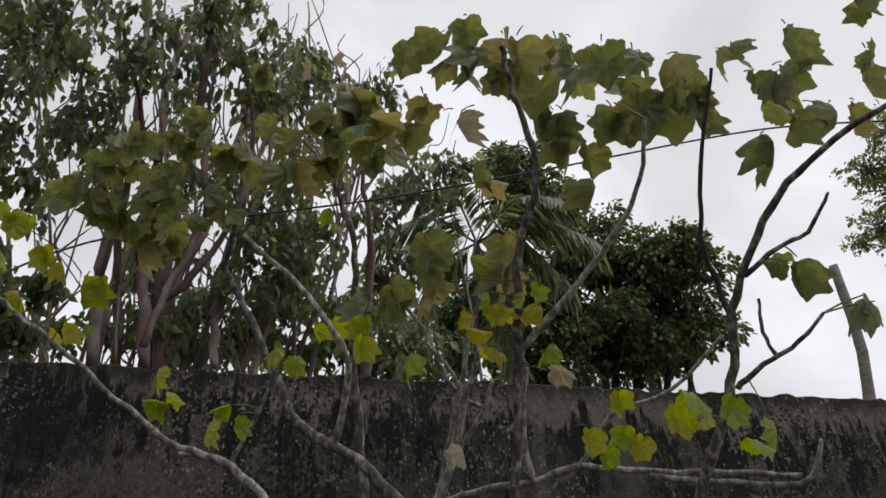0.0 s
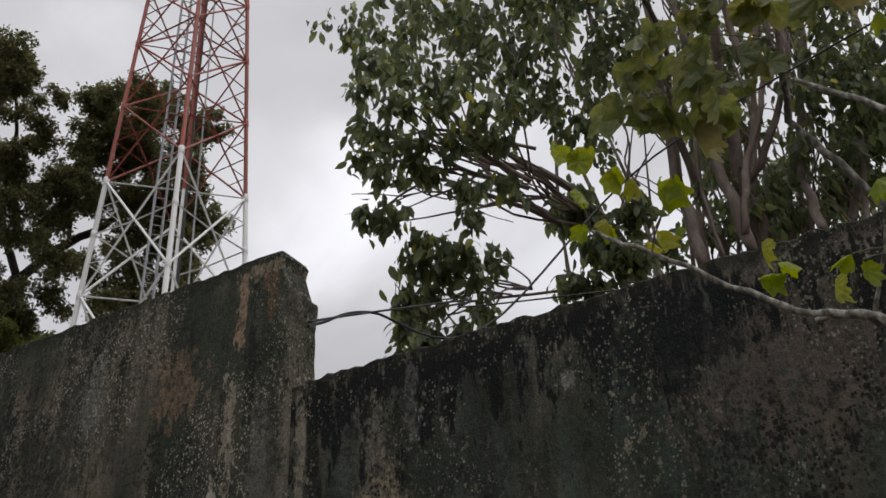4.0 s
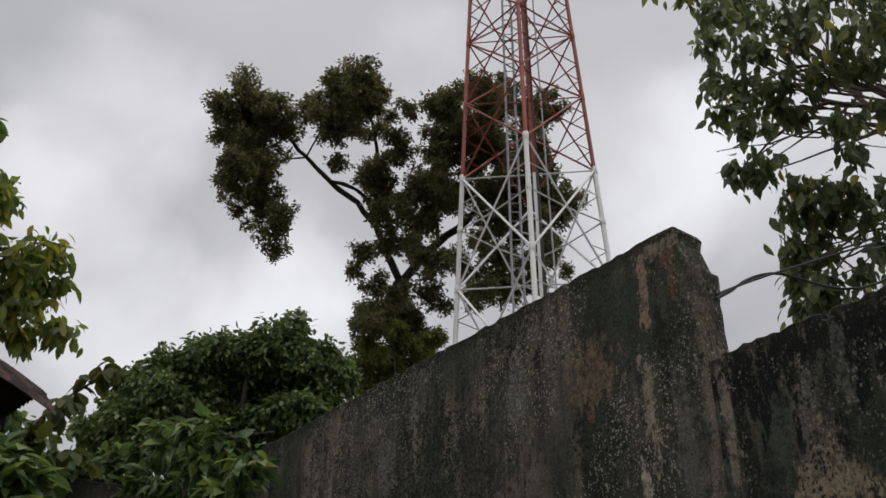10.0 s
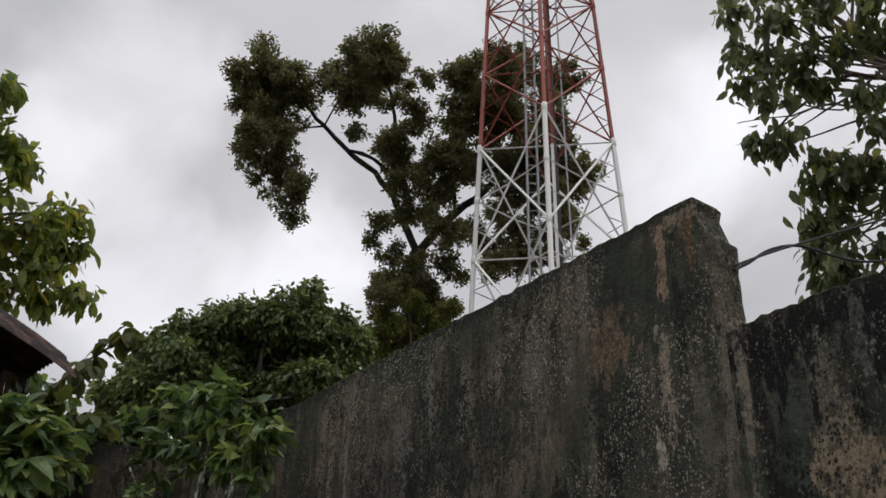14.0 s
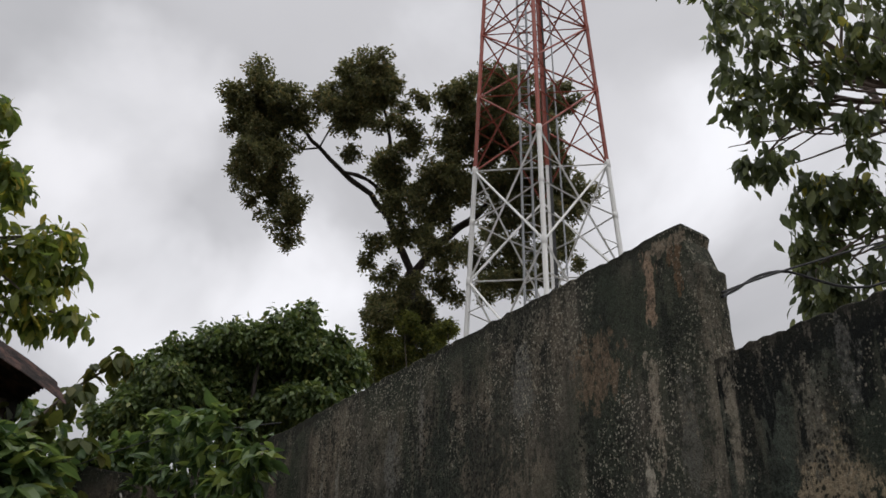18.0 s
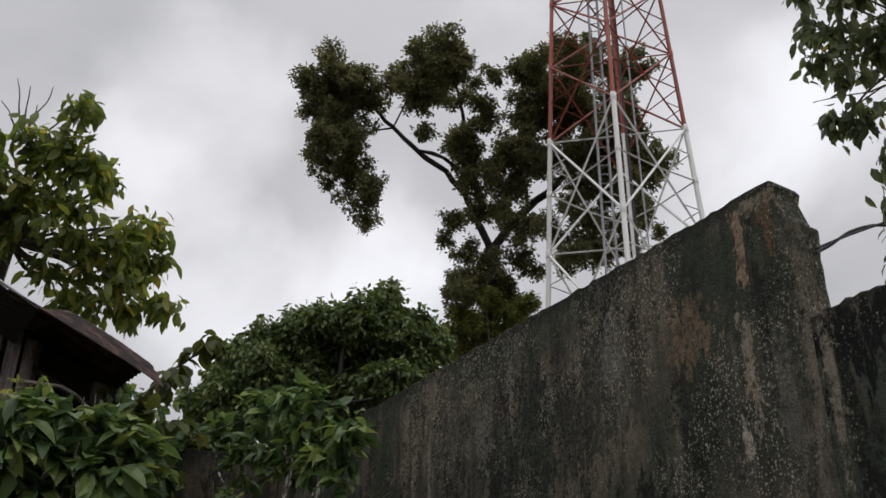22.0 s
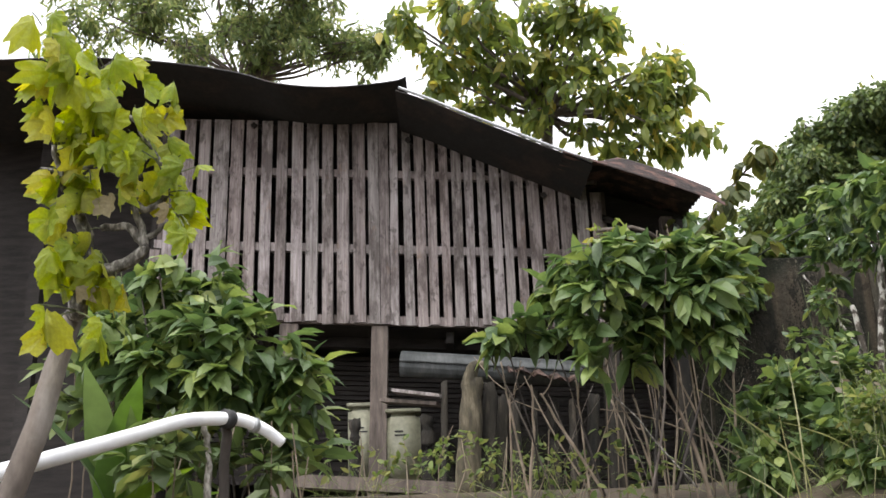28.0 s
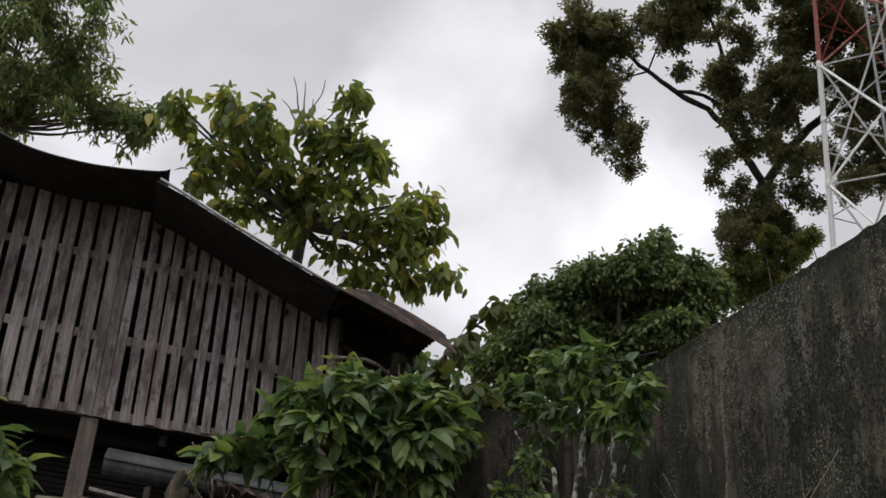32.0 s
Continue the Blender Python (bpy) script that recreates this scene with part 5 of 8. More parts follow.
    limbs += [([Vector((-2.83, 5.74, 4.97)), Vector((-3.1, 5.6, 4.81)), Vector((-3.01, 5.65, 4.71))], 0.005, 0.003),
              ([Vector((-2.54, 5.88, 4.94)), Vector((-2.78, 5.77, 4.98)), Vector((-3.08, 5.62, 4.85)), Vector((-3.18, 5.56, 4.76)), Vector((-3.16, 5.57, 4.6))], 0.008, 0.003)]
    rng = random.Random(4)
    for i, (px, lean) in enumerate(((-1.95, -0.1), (-1.78, -0.06), (-1.62, -0.02), (-1.5, 0.02), (-1.42, 0.0), (-1.3, 0.05), (-1.2, 0.03), (-1.08, 0.08), (-0.98, 0.1), (-0.85, 0.06), (-0.7, 0.12), (-0.55, 0.14), (-0.40, 0.1), (-0.25, 0.15), (-0.05, 0.18))):
        a = Vector((px, 7.9 + rng.uniform(-0.3, 0.3), 1.3))
        b = a + Vector((lean * 1.5 + rng.uniform(-0.1, 0.1), 0, 3.9))
        c = b + Vector((lean * 3 + rng.uniform(-0.25, 0.25), rng.uniform(-0.2, 0.2), 2.0))
        d = c + Vector((lean * 3 + rng.uniform(-0.4, 0.4), rng.uniform(-0.2, 0.2), 2.2))
        limbs.append(([a, b, c, d], rng.choice((0.02, 0.03, 0.035, 0.06)), 0.010))
        for q in range(6):
            e = b.lerp(c, rng.uniform(-0.2, 1)) if q % 2 else c.lerp(d, rng.uniform(0, 0.8))
            limbs.append(([e, e + Vector((rng.uniform(-0.3, 0.3), 0, 0.6)), e + Vector((rng.uniform(-0.6, 0.6), rng.uniform(-0.2, 0.2), rng.uniform(0.9, 2.0)))], rng.uniform(0.010, 0.018), 0.005))
    limbs += [limb_to(Vector((-2.1, 6.9, 5.9)).lerp(Vector((-3.02, 5.6, 6.38)), (i % 7) / 6), g[0], 0.10, 0.012, 0.004, i) for i, g in enumerate(west + hanging[:3])]
    limbs += [limb_to(Vector((-2.65, 6.5, 5.31)).lerp(Vector((-3.2, 6.0, 5.1)), (i % 4) / 3), g[0], 0.10, 0.009, 0.004, 40 + i) for i, g in enumerate(hanging[3:])]
    crown_tree("broadleaf_tree", base, "many-stemmed tree with drooping glossy leaves leaning over the wall", stems, limbs, lumpy([(c, r * 0.85) for c, r in west + hanging], 3, 0.40, 8, 0.75) + lumpy(groups + low + edge + fill, 12, 0.27, 9, 1.2), 1050, 6, 0.110, blade(0.50, 0.4, 0.2), LEAF_WALL, REDBARK, 41, 0.004, 0.85, 0.4, 0.2, 0.15)


wall_tree()


def thicket():
    """Slim trees standing close together beyond the low wall."""
    rnd = random.Random(91)
    clumps = [((-2.57, 7.82, 9.53), 0.5), ((-2.05, 8.66, 8.80), 0.5), ((-1.19, 7.79, 9.88), 0.5), ((-0.63, 8.90, 8.78), 0.5), ((0.06, 8.05, 9.71), 0.45), ((0.32, 8.77, 8.94), 0.5), ((1.08, 8.86, 8.76), 0.45), ((0.98, 9.44, 8.02), 0.5), ((0.08, 9.48, 8.03), 0.5), ((-0.93, 9.74, 7.58), 0.4), ((1.35, 9.80, 7.41), 0.4), ((-1.69, 9.39, 7.95), 0.35), ((0.59, 9.88, 7.39), 0.4), ((1.65, 8.67, 8.87), 0.35), ((-0.32, 8.36, 9.41), 0.45), ((1.47, 9.25, 8.20), 0.4), ((-0.43, 9.90, 7.38), 0.4)]
    base = Vector((-0.15, 10.54, 5.65))
    base.z = 0.6
    limbs = []
    for c in clumps:
        g = Vector((c[0][0] + rnd.uniform(-0.3, 0.3), c[0][1] + rnd.uniform(-0.4, 0.4), 0.8))
        limbs.append(([g, g.lerp(Vector(c[0]), 0.35) + Vector((rnd.uniform(-0.2, 0.2), 0, 0)), g.lerp(Vector(c[0]), 0.7) + Vector((rnd.uniform(-0.25, 0.25), 0, 0)), Vector(c[0]), Vector(c[0]) + Vector((rnd.uniform(-0.3, 0.3), 0, rnd.uniform(0.8, 1.8)))], rnd.choice((-0.04, -0.01, 0.03)), 0.008))
    for i in range(70):
        c = Vector(rnd.choice(clumps)[0]) + Vector((rnd.uniform(-0.8, 0.8), rnd.uniform(-0.3, 0.3), rnd.uniform(-1.6, 0.2)))
        e = c + Vector((rnd.uniform(-0.35, 0.35), rnd.uniform(-0.2, 0.2), rnd.uniform(0.6, 1.6)))
        limbs.append(limb_to(c, e, 0.16, rnd.uniform(0.007, 0.016), 0.005, 300 + i))
    crown_tree("slim_trees", base, "close stand of slim trees behind the low wall", [([base, base + Vector((0.1, 0, 5.5))], 0.10, 0.05)], limbs, lumpy(clumps, 12, 0.24, 9), 680, 7, 0.125, OVAL, LEAF_WALL, REDBARK, 93, 0.006, 0.8, 0.45, 0.2, 0.15)


thicket()


def undergrowth():
    """Dark bushes that close the view just above the low wall."""
    clumps = [((-2.19, 9.0, 6.79), 0.22), ((-1.73, 9.0, 6.91), 0.25), ((-1.26, 9.0, 6.76), 0.28), ((-0.91, 9.0, 6.95), 0.30), ((-0.56, 9.0, 6.74), 0.30), ((-0.21, 9.0, 7.0), 0.32), ((0.13, 9.0, 6.72), 0.30), ((0.49, 9.0, 6.97), 0.30), ((0.81, 9.0, 6.7), 0.30), ((1.16, 9.0, 6.75), 0.30), ((1.49, 9.0, 6.61), 0.30), ((-0.96, 9.0, 6.69), 0.25), ((0.03, 9.0, 7.41), 0.30), ((-1.53, 9.0, 7.47), 0.22), ((0.75, 9.0, 7.38), 0.28), ((1.83, 9.0, 6.66), 0.30)]
    base = Vector((0.13, 9.2, 1.0))
    limbs = [limb_to(base + Vector((c[0][0] - base.x, 0, 0.5)), c[0], 0.08, 0.02, 0.008, i) for i, c in enumerate(clumps)]
    crown_tree("bush", base, "dark leafy undergrowth between the stems beyond the low wall", [([base, base + Vector((0, 0, 2.5))], 0.05, 0.03)], limbs, lumpy(clumps, 6, 0.42, 5, 1.1), 420, 8, 0.12, OVAL, LEAF_MANGO, BARK, 95, 0.005, 0.5, 0.6, 0.2, 0.15, "bush")


undergrowth()


def teak_tree():
    clumps = [((-8.75, -0.35, 6.95), 0.10), ((-9.09, -0.23, 6.97), 0.12), ((-8.96, -0.09, 6.61), 0.10), ((-9.05, 0.01, 6.37), 0.11), ((-8.93, 0.13, 7.21), 0.15), ((-9.16, 0.11, 7.03), 0.15), ((-8.74, 0.30, 6.88), 0.14), ((-8.90, 0.48, 7.11), 0.15), ((-9.16, 0.63, 7.01), 0.17), ((-9.29, 0.38, 6.90), 0.18), ((-9.18, 0.24, 6.55), 0.18), ((-9.45, 0.58, 6.77), 0.19), ((-8.96, 0.75, 6.60), 0.16), ((-9.40, 0.93, 6.55), 0.19), ((-9.57, 0.34, 6.40), 0.19), ((-9.62, 0.68, 6.42), 0.21), ((-8.93, 1.04, 7.03), 0.13), ((-8.63, 1.22, 6.95), 0.16), ((-8.69, 1.35, 6.76), 0.16), ((-9.04, 1.18, 6.86), 0.17), ((-8.96, 1.08, 6.54), 0.17), ((-9.21, 1.40, 6.67), 0.17)]
    clumps += [((-8.66, 1.56, 6.79), 0.09), ((-9.13, 1.78, 6.90), 0.11), ((-8.97, 1.59, 6.45), 0.14), ((-8.98, 1.27, 6.21), 0.20), ((-9.06, 1.63, 6.19), 0.18), ((-9.39, 1.01, 6.17), 0.21), ((-9.48, 1.43, 6.03), 0.21), ((-9.29, 1.80, 6.01), 0.18), ((-8.95, 1.97, 6.26), 0.12), ((-9.05, 2.14, 6.47), 0.11), ((-9.30, 2.38, 6.60), 0.09), ((-9.27, 2.05, 6.17), 0.15), ((-9.45, 2.31, 6.33), 0.12), ((-9.04, 2.07, 5.81), 0.14), ((-9.56, 2.40, 6.16), 0.11), ((-9.36, 2.47, 6.35), 0.08), ((-9.31, 2.59, 5.82), 0.08), ((-9.41, 2.28, 5.75), 0.11), ((-9.47, 1.97, 5.80), 0.15), ((-9.78, 1.80, 5.84), 0.12), ((-8.40, 1.32, 7.22), 0.06)]
    base = Vector((-10.23, 1.09, 1.95))
    top = Vector((-9.78, 1.12, 6.32))
    limbs = [limb_to(top, c[0], 0.1, 0.04, 0.012, i) for i, c in enumerate(clumps)]
    for i, p in enumerate(((-8.99, 0.75, 7.68), (-9.00, 0.88, 7.65), (-9.14, 0.67, 7.47), (-9.08, 0.99, 7.51), (-8.95, 1.08, 7.69), (-8.90, 1.46, 7.68))):
        limbs.append(limb_to((-9.29, 0.96, 7.21), p, 0.05, 0.018, 0.005, 50 + i))
    crown_tree("broadleaf_tree", base, "bright green broad-leaved tree rising behind the hut", [([base, base.lerp(top, 0.5), top], 0.13, 0.06)], [(q, a * 0.7, b * 0.7) for q, a, b in limbs], lumpy([(c, r * 0.9) for c, r in clumps], 5, 0.38, 5, 1.35), 285, 5, 0.150, blade(0.48, 0.4, 0.2, (0.2, 0.5, 0.8)), LEAF_TEAK, BARK, 51, 0.007, 0.6, 0.5, 0.3, 0.15)


def airy_tree():
    clumps = [((-12.06, -2.49, 9.99), 0.8), ((-12.36, -1.86, 9.69), 0.5), ((-12.53, -2.45, 9.30), 0.8), ((-12.09, -1.71, 10.11), 0.35), ((-12.75, -1.91, 9.09), 0.5), ((-12.82, -1.17, 9.12), 0.35), ((-12.89, -0.92, 9.03), 0.25), ((-12.28, -3.24, 9.40), 1.0), ((-12.69, -3.52, 8.62), 1.0), ((-11.83, -2.26, 10.34), 0.6), ((-11.81, -3.26, 10.07), 0.9), ((-12.13, -4.50, 9.11), 0.8), ((-12.15, -4.15, 9.28), 0.7), ((-11.91, -4.74, 9.32), 0.6), ((-12.63, -2.58, 9.20), 0.7), ((-12.84, -1.93, 9.06), 0.5), ((-12.96, -1.26, 8.98), 0.4), ((-12.89, -2.70, 8.73), 0.6), ((-12.98, -0.88, 8.99), 0.22), ((-12.61, -1.73, 9.47), 0.4)]
    clumps += [((-13.44, -1.24, 9.49), 0.21), ((-13.44, -0.98, 9.29), 0.19), ((-13.10, -1.53, 9.20), 0.19), ((-13.30, -1.81, 9.80), 0.28), ((-13.17, -2.13, 9.92), 0.32), ((-12.87, -0.82, 9.23), 0.13), ((-13.16, -2.69, 9.73), 0.31), ((-12.60, -4.21, 9.40), 0.34)]
    base = Vector((-13.02, -3.02, 1.95))
    top = Vector((-12.87, -2.84, 8.60))
    limbs = [limb_to(top, c[0], 0.08, 0.05, 0.015, i) for i, c in enumerate(clumps)]
    crown_tree("acacia_tree", base, "light airy tree with narrow leaves behind the hut", [([base, base.lerp(top, 0.5), top], 0.2, 0.09)], [(q, a * 0.5, b * 0.6) for q, a, b in limbs], lumpy(clumps, 9, 0.26, 6, 1.2), 1600, 9, 0.14, LANCE, LEAF_SOFT, BARK, 61, 0.008, 0.5, 0.55, 0.2, 0.15)


teak_tree()
airy_tree()


def palm():
    """Coconut palms: one shows its hanging fronds over the low wall, of the other a bare leaning stem."""
    crown = Vector((2.30, 10.26, 9.17))
    tree = thing("coconut_palm", (crown.x - 0.6, crown.y + 0.4, 1.0), "coconut palm whose fronds hang behind the low wall", "palm")
    part("trunk", limb_mesh("trunk", [([Vector((crown.x - 0.6, crown.y + 0.4, 1.0)), crown.lerp(Vector((crown.x - 0.5, crown.y + 0.4, 1.0)), 0.5), crown], 0.055, 0.04)], DARKBARK, 9, 3), tree)
    rng = np.random.default_rng(8)
    for i, tip in enumerate(((3.17, 9.32, 9.22), (3.56, 9.53, 8.80), (3.31, 9.91, 8.40), (2.74, 10.54, 7.68), (0.99, 10.08, 9.01), (1.42, 10.75, 7.96), (1.70, 9.79, 9.59))):
        a, b = crown, Vector(tip)
        line = smooth_line([a, a.lerp(b, 0.5) + Vector((0, 0, 0.35)), b], 8)
        part("frond", mesh_of("frond", *tube(line, 0.018, 0.006, 5), GREENSTALK, True), tree)
        at, way, size = [], [], []
        for p, q in zip(line[2:], line[3:]):
            d = (q - p).normalized()
            s, u = frame_of(d)
            for f in np.linspace(0, 1, 6):
                for sgn in (-1, 1):
                    at.append(p.lerp(q, float(f)))
                    way.append(d * 0.7 + s * sgn * 0.8 + Vector((0, 0, -0.5)) + Vector(rng.normal(0, 0.08, 3)))
                    size.append(0.55 * rng.uniform(0.8, 1.1))
        me = leaves_mesh("leaflet_fringe", np.array(at), np.array(way), np.array(size), LEAF_WALL, blade(0.07, 0.3), 0.2, i)
        part("leaflet_fringe", me, tree, "narrow drooping palm leaflets", "stuff")
    pole = thing("palm_stem", (8.18, 9.68, 0.31), "bare leaning palm stem beyond the wall", "palm")
    part("trunk", limb_mesh("trunk", [([Vector((8.18, 9.68, 0.11)), Vector((7.02, 10.16, 5.71)), Vector((6.96, 9.98, 7.20)), Vector((6.76, 9.67, 8.72))], 0.10, 0.062)], PALESTEM, 9, 5, 0.05), pole)


palm()


def feather_tree():
    clumps = [((9.17, 11.40, 12.03), 0.45), ((9.39, 10.85, 12.41), 0.5), ((9.39, 11.89, 11.26), 0.45), ((9.63, 11.36, 11.67), 0.7), ((9.12, 12.21, 11.13), 0.25), ((10.04, 11.66, 10.90), 0.8)]
    base = Vector((12.24, 12.70, 1.03))
    limbs = [limb_to((10.26, 11.81, 10.47), c[0], 0.06, 0.03, 0.008, i) for i, c in enumerate(clumps)]
    crown_tree("feathery_tree", base, "far feathery tree with fine pale leaves", [([base, Vector((10.26, 11.81, 10.47))], 0.15, 0.06)], limbs, clumps, 420, 14, 0.09, DIAMOND, LEAF_SOFT, BARK, 71, 0.006, 0.1, 0.9, 0.1)


feather_tree()


# ---- plants with leaves big enough to pick ----
def lobed_leaf(material, seed, name="leaf"):
    """A broad leaf with five points, folded along its midrib, draped and curled at the rim, one unit long."""
    rng = random.Random(seed)
    drape, curl, skew, twist = rng.uniform(0.5, 2.0), rng.uniform(0.1, 1.1), rng.uniform(-0.15, 0.15), rng.uniform(-0.5, 0.5)
    side = rng.uniform(44, 56)
    lobes = [(90, 0.25, 20), (90 - side, 0.17, 17), (90 + side, 0.17, 17), (90 - side * 2.1, 0.09, 17), (90 + side * 2.1, 0.09, 17)]
    lobes = [(a + rng.uniform(-6, 6), h * rng.uniform(0.7, 1.1), w) for a, h, w in lobes]
    rim, n = [], 44
    for k in range(n):
        deg = -90 + 360 * (k + 0.5) / n
        r = 0.37 + sum(h * max(0.0, 1 - abs((deg - a + 180) % 360 - 180) / (w * 1.7)) ** 1.25 for a, h, w in lobes)
        r -= 0.12 * math.exp(-(((deg + 90 + 180) % 360 - 180) / 18) ** 2)
        r += rng.uniform(-0.012, 0.012)
        x, y = r * math.cos(radians(deg)), r * math.sin(radians(deg)) + 0.36
        x += skew * y
        z = -drape * abs(x) * (0.8 + 0.4 * y) - curl * max(0, y - 0.3) ** 2 + twist * x * y + 0.045 * math.sin(k * 1.1 + seed) + 0.03 * math.sin(k * 2.7 + seed * 2)
        rim.append((x, y, z))
    rings = [[(x * f, 0.36 + (y - 0.36) * f, z * f * (0.75 if f < 0.5 else 0.95) + 0.02 * math.sin(5 * x + seed)) for x, y, z in rim] for f in (0.35, 0.7)]
    v = [(0, 0.36, 0.02)] + rings[0] + rings[1] + rim
    f = [(0, 1 + k, 1 + (k + 1) % n) for k in range(n)]
    for q in (0, 1):
        o = 1 + q * n
        f += [(o + k, o + n + k, o + n + (k + 1) % n, o + (k + 1) % n) for k in range(n)]
    return mesh_of(name, v, f, material, True)


def petiole(material):
    return mesh_of("stalk", *tube([Vector((0, 0, 0)), Vector((0, 0.5, 0.04)), Vector((0, 1, 0))], 0.028, 0.02, 4), material)


def set_leaf(data, parent, at, way, size, roll, name="leaf"):
    ob = new(name, data)
    y = Vector(way).normalized()
    x = y.cross(Vector((0, 0, 1)))
    x = x.normalized() if x.length > 1e-3 else Vector((1, 0, 0))
    z = x.cross(y)
    m = Matrix((x, y, z)).transposed().to_4x4()
    ob.matrix_basis = Matrix.Translation(at) @ m @ Matrix.Rotation(roll, 4, "Y") @ Matrix.Diagonal((size, size, size, 1))
    return under(ob, parent)


LOBED = {m.name: [lobed_leaf(m, s) for s in range(1, 8)] for m in (LEAF_FIG, LEAF_LIME, LEAF_BROWN)}
STALKS = petiole(GREENSTALK)


def leafy_tips(tree, tips, material, size, rng, anchors=()):
    """Tips (place, leaf count): broad leaves hang there from thin stalks, blades turned to the open side."""
    for place, count in tips:
        for i in range(count):
            s = size * rng.uniform(0.78, 1.2)
            p = Vector(place)
            if i:
                p += Vector((rng.uniform(-0.55, 0.55), rng.uniform(-0.4, 0.4), rng.uniform(-0.5, 0.4))) * size
            way = Vector((rng.uniform(-0.5, 0.5), rng.uniform(-0.35, 0.85), -1.0)).normalized()
            if rng.random() < 0.2:
                way = Vector((rng.choice((-1, 1)), rng.uniform(-0.4, 0.4), rng.uniform(-0.5, 0.2))).normalized()
            top = p - way * s * 0.40
            stem = Vector((rng.uniform(-0.6, 0.6), rng.uniform(0.0, 0.6), rng.uniform(0.2, 0.8))) * size * 0.8
            near = min(anchors, key=lambda q: (q - top).length)
            if (near - top).length < 0.15:
                stem = near - top
            else:
                stem = (near - top).normalized() * size * rng.uniform(0.25, 0.5) + Vector((rng.uniform(-1, 1), rng.uniform(-1, 1), rng.uniform(0, 1))) * size * 0.2
            stalk = set_leaf(STALKS, tree, top + stem, -stem, 1.0, 0, "stalk")
            stalk.matrix_basis = stalk.matrix_basis @ Matrix.Diagonal((0.07, stem.length, 0.07, 1))
            set_leaf(rng.choice(LOBED[material.name]), tree, top, way, s, rng.uniform(-0.7, 0.7))


def yard_tree():
    """The half-bare fig-leaved tree standing between the camera and the low wall."""
    rng = random.Random(17)
    fork = Vector((0.32, 1.94, 2.18))
    base = Vector((fork.x + 0.05, fork.y - 0.02, 0.2))
    tree = thing("yard_tree", base, "half-bare small tree with pale bark and lobed yellow-green leaves", "tree")
    anchors = []
    B = lambda pts, a, b, m=PALEBARK: anchors.extend(smooth_line(pts, 6)) or part("branch", limb_mesh("branch", [([Vector(p) for p in pts], a * 0.66, b * 0.72)], m, 8, int(a * 9999), 0.10), tree)
    part("trunk", limb_mesh("trunk", [([base, base.lerp(fork, 0.6) + Vector((0.03, 0, 0)), fork + Vector((0.01, 0, 0.03))], 0.045, 0.020)], PALEBARK, 10, 2), tree)
    B((fork, (0.23, 1.99, 2.14), (0.13, 2.06, 2.20), (0.03, 2.11, 2.29), (-0.06, 2.13, 2.39), (-0.18, 2.17, 2.45), (-0.29, 2.15, 2.52), (-0.44, 2.10, 2.63), (-0.54, 2.10, 2.71), (-0.62, 2.12, 2.78)), 0.021, 0.006)
    B((fork, (0.28, 1.93, 2.23), (0.20, 1.96, 2.33), (0.08, 2.03, 2.44), (0.01, 2.05, 2.59), (-0.06, 2.04, 2.74), (-0.11, 2.03, 2.84), (-0.09, 1.97, 2.93), (-0.10, 1.93, 2.99)), 0.020, 0.008, GREYBARK)
    B(((0.15, 1.99, 2.37), (0.17, 1.88, 2.51), (0.08, 1.86, 2.66), (0.01, 1.88, 2.75), (-0.07, 1.90, 2.84)), 0.012, 0.007)
    B(((0.25, 2.22, 2.21), (0.23, 2.19, 2.37), (0.21, 2.13, 2.53), (0.19, 2.07, 2.70), (0.19, 2.00, 2.86), (0.16, 1.97, 2.98), (0.11, 1.93, 3.09)), 0.020, 0.008, GREYBARK)
    B((fork, (0.36, 1.91, 2.25), (0.39, 1.86, 2.34), (0.41, 1.81, 2.43), (0.43, 1.76, 2.50)), 0.017, 0.006)
    B(((0.38, 1.88, 2.30), (0.44, 1.82, 2.39), (0.45, 1.79, 2.44)), 0.009, 0.005)
    B(((0.39, 1.81, 2.43), (0.37, 1.80, 2.46), (0.32, 1.78, 2.51)), 0.008, 0.005)
    B(((0.47, 1.84, 2.05), (0.48, 1.81, 2.14), (0.48, 1.74, 2.28), (0.48, 1.66, 2.43), (0.47, 1.56, 2.59), (0.49, 1.48, 2.66), (0.48, 1.43, 2.73), (0.44, 1.38, 2.83), (0.41, 1.32, 2.89)), 0.016, 0.008, GREYBARK)
    B(((0.48, 1.68, 2.43), (0.58, 1.56, 2.52), (0.64, 1.47, 2.59), (0.67, 1.40, 2.65), (0.66, 1.31, 2.72)), 0.011, 0.005)
    B(((0.78, 1.66, 2.13), (0.81, 1.59, 2.24), (0.84, 1.53, 2.34), (0.83, 1.47, 2.42), (0.85, 1.39, 2.50), (0.88, 1.31, 2.56), (0.93, 1.23, 2.60), (1.01, 1.11, 2.61)), 0.017, 0.007, GREYBARK)
    B(((0.83, 1.48, 2.41), (0.81, 1.47, 2.48), (0.78, 1.43, 2.55), (0.77, 1.33, 2.68), (0.77, 1.23, 2.78)), 0.009, 0.005, DARKBARK)
    B(((0.84, 1.42, 2.46), (0.88, 1.36, 2.48), (0.92, 1.32, 2.49), (0.94, 1.26, 2.53)), 0.008, 0.004, GREYBARK)
    B(((0.84, 1.54, 2.30), (0.87, 1.49, 2.32), (0.92, 1.44, 2.34), (0.95, 1.39, 2.37)), 0.009, 0.004, GREYBARK)
    B(((0.89, 1.47, 2.33), (0.87, 1.46, 2.37), (0.86, 1.43, 2.42)), 0.006, 0.004, GREYBARK)
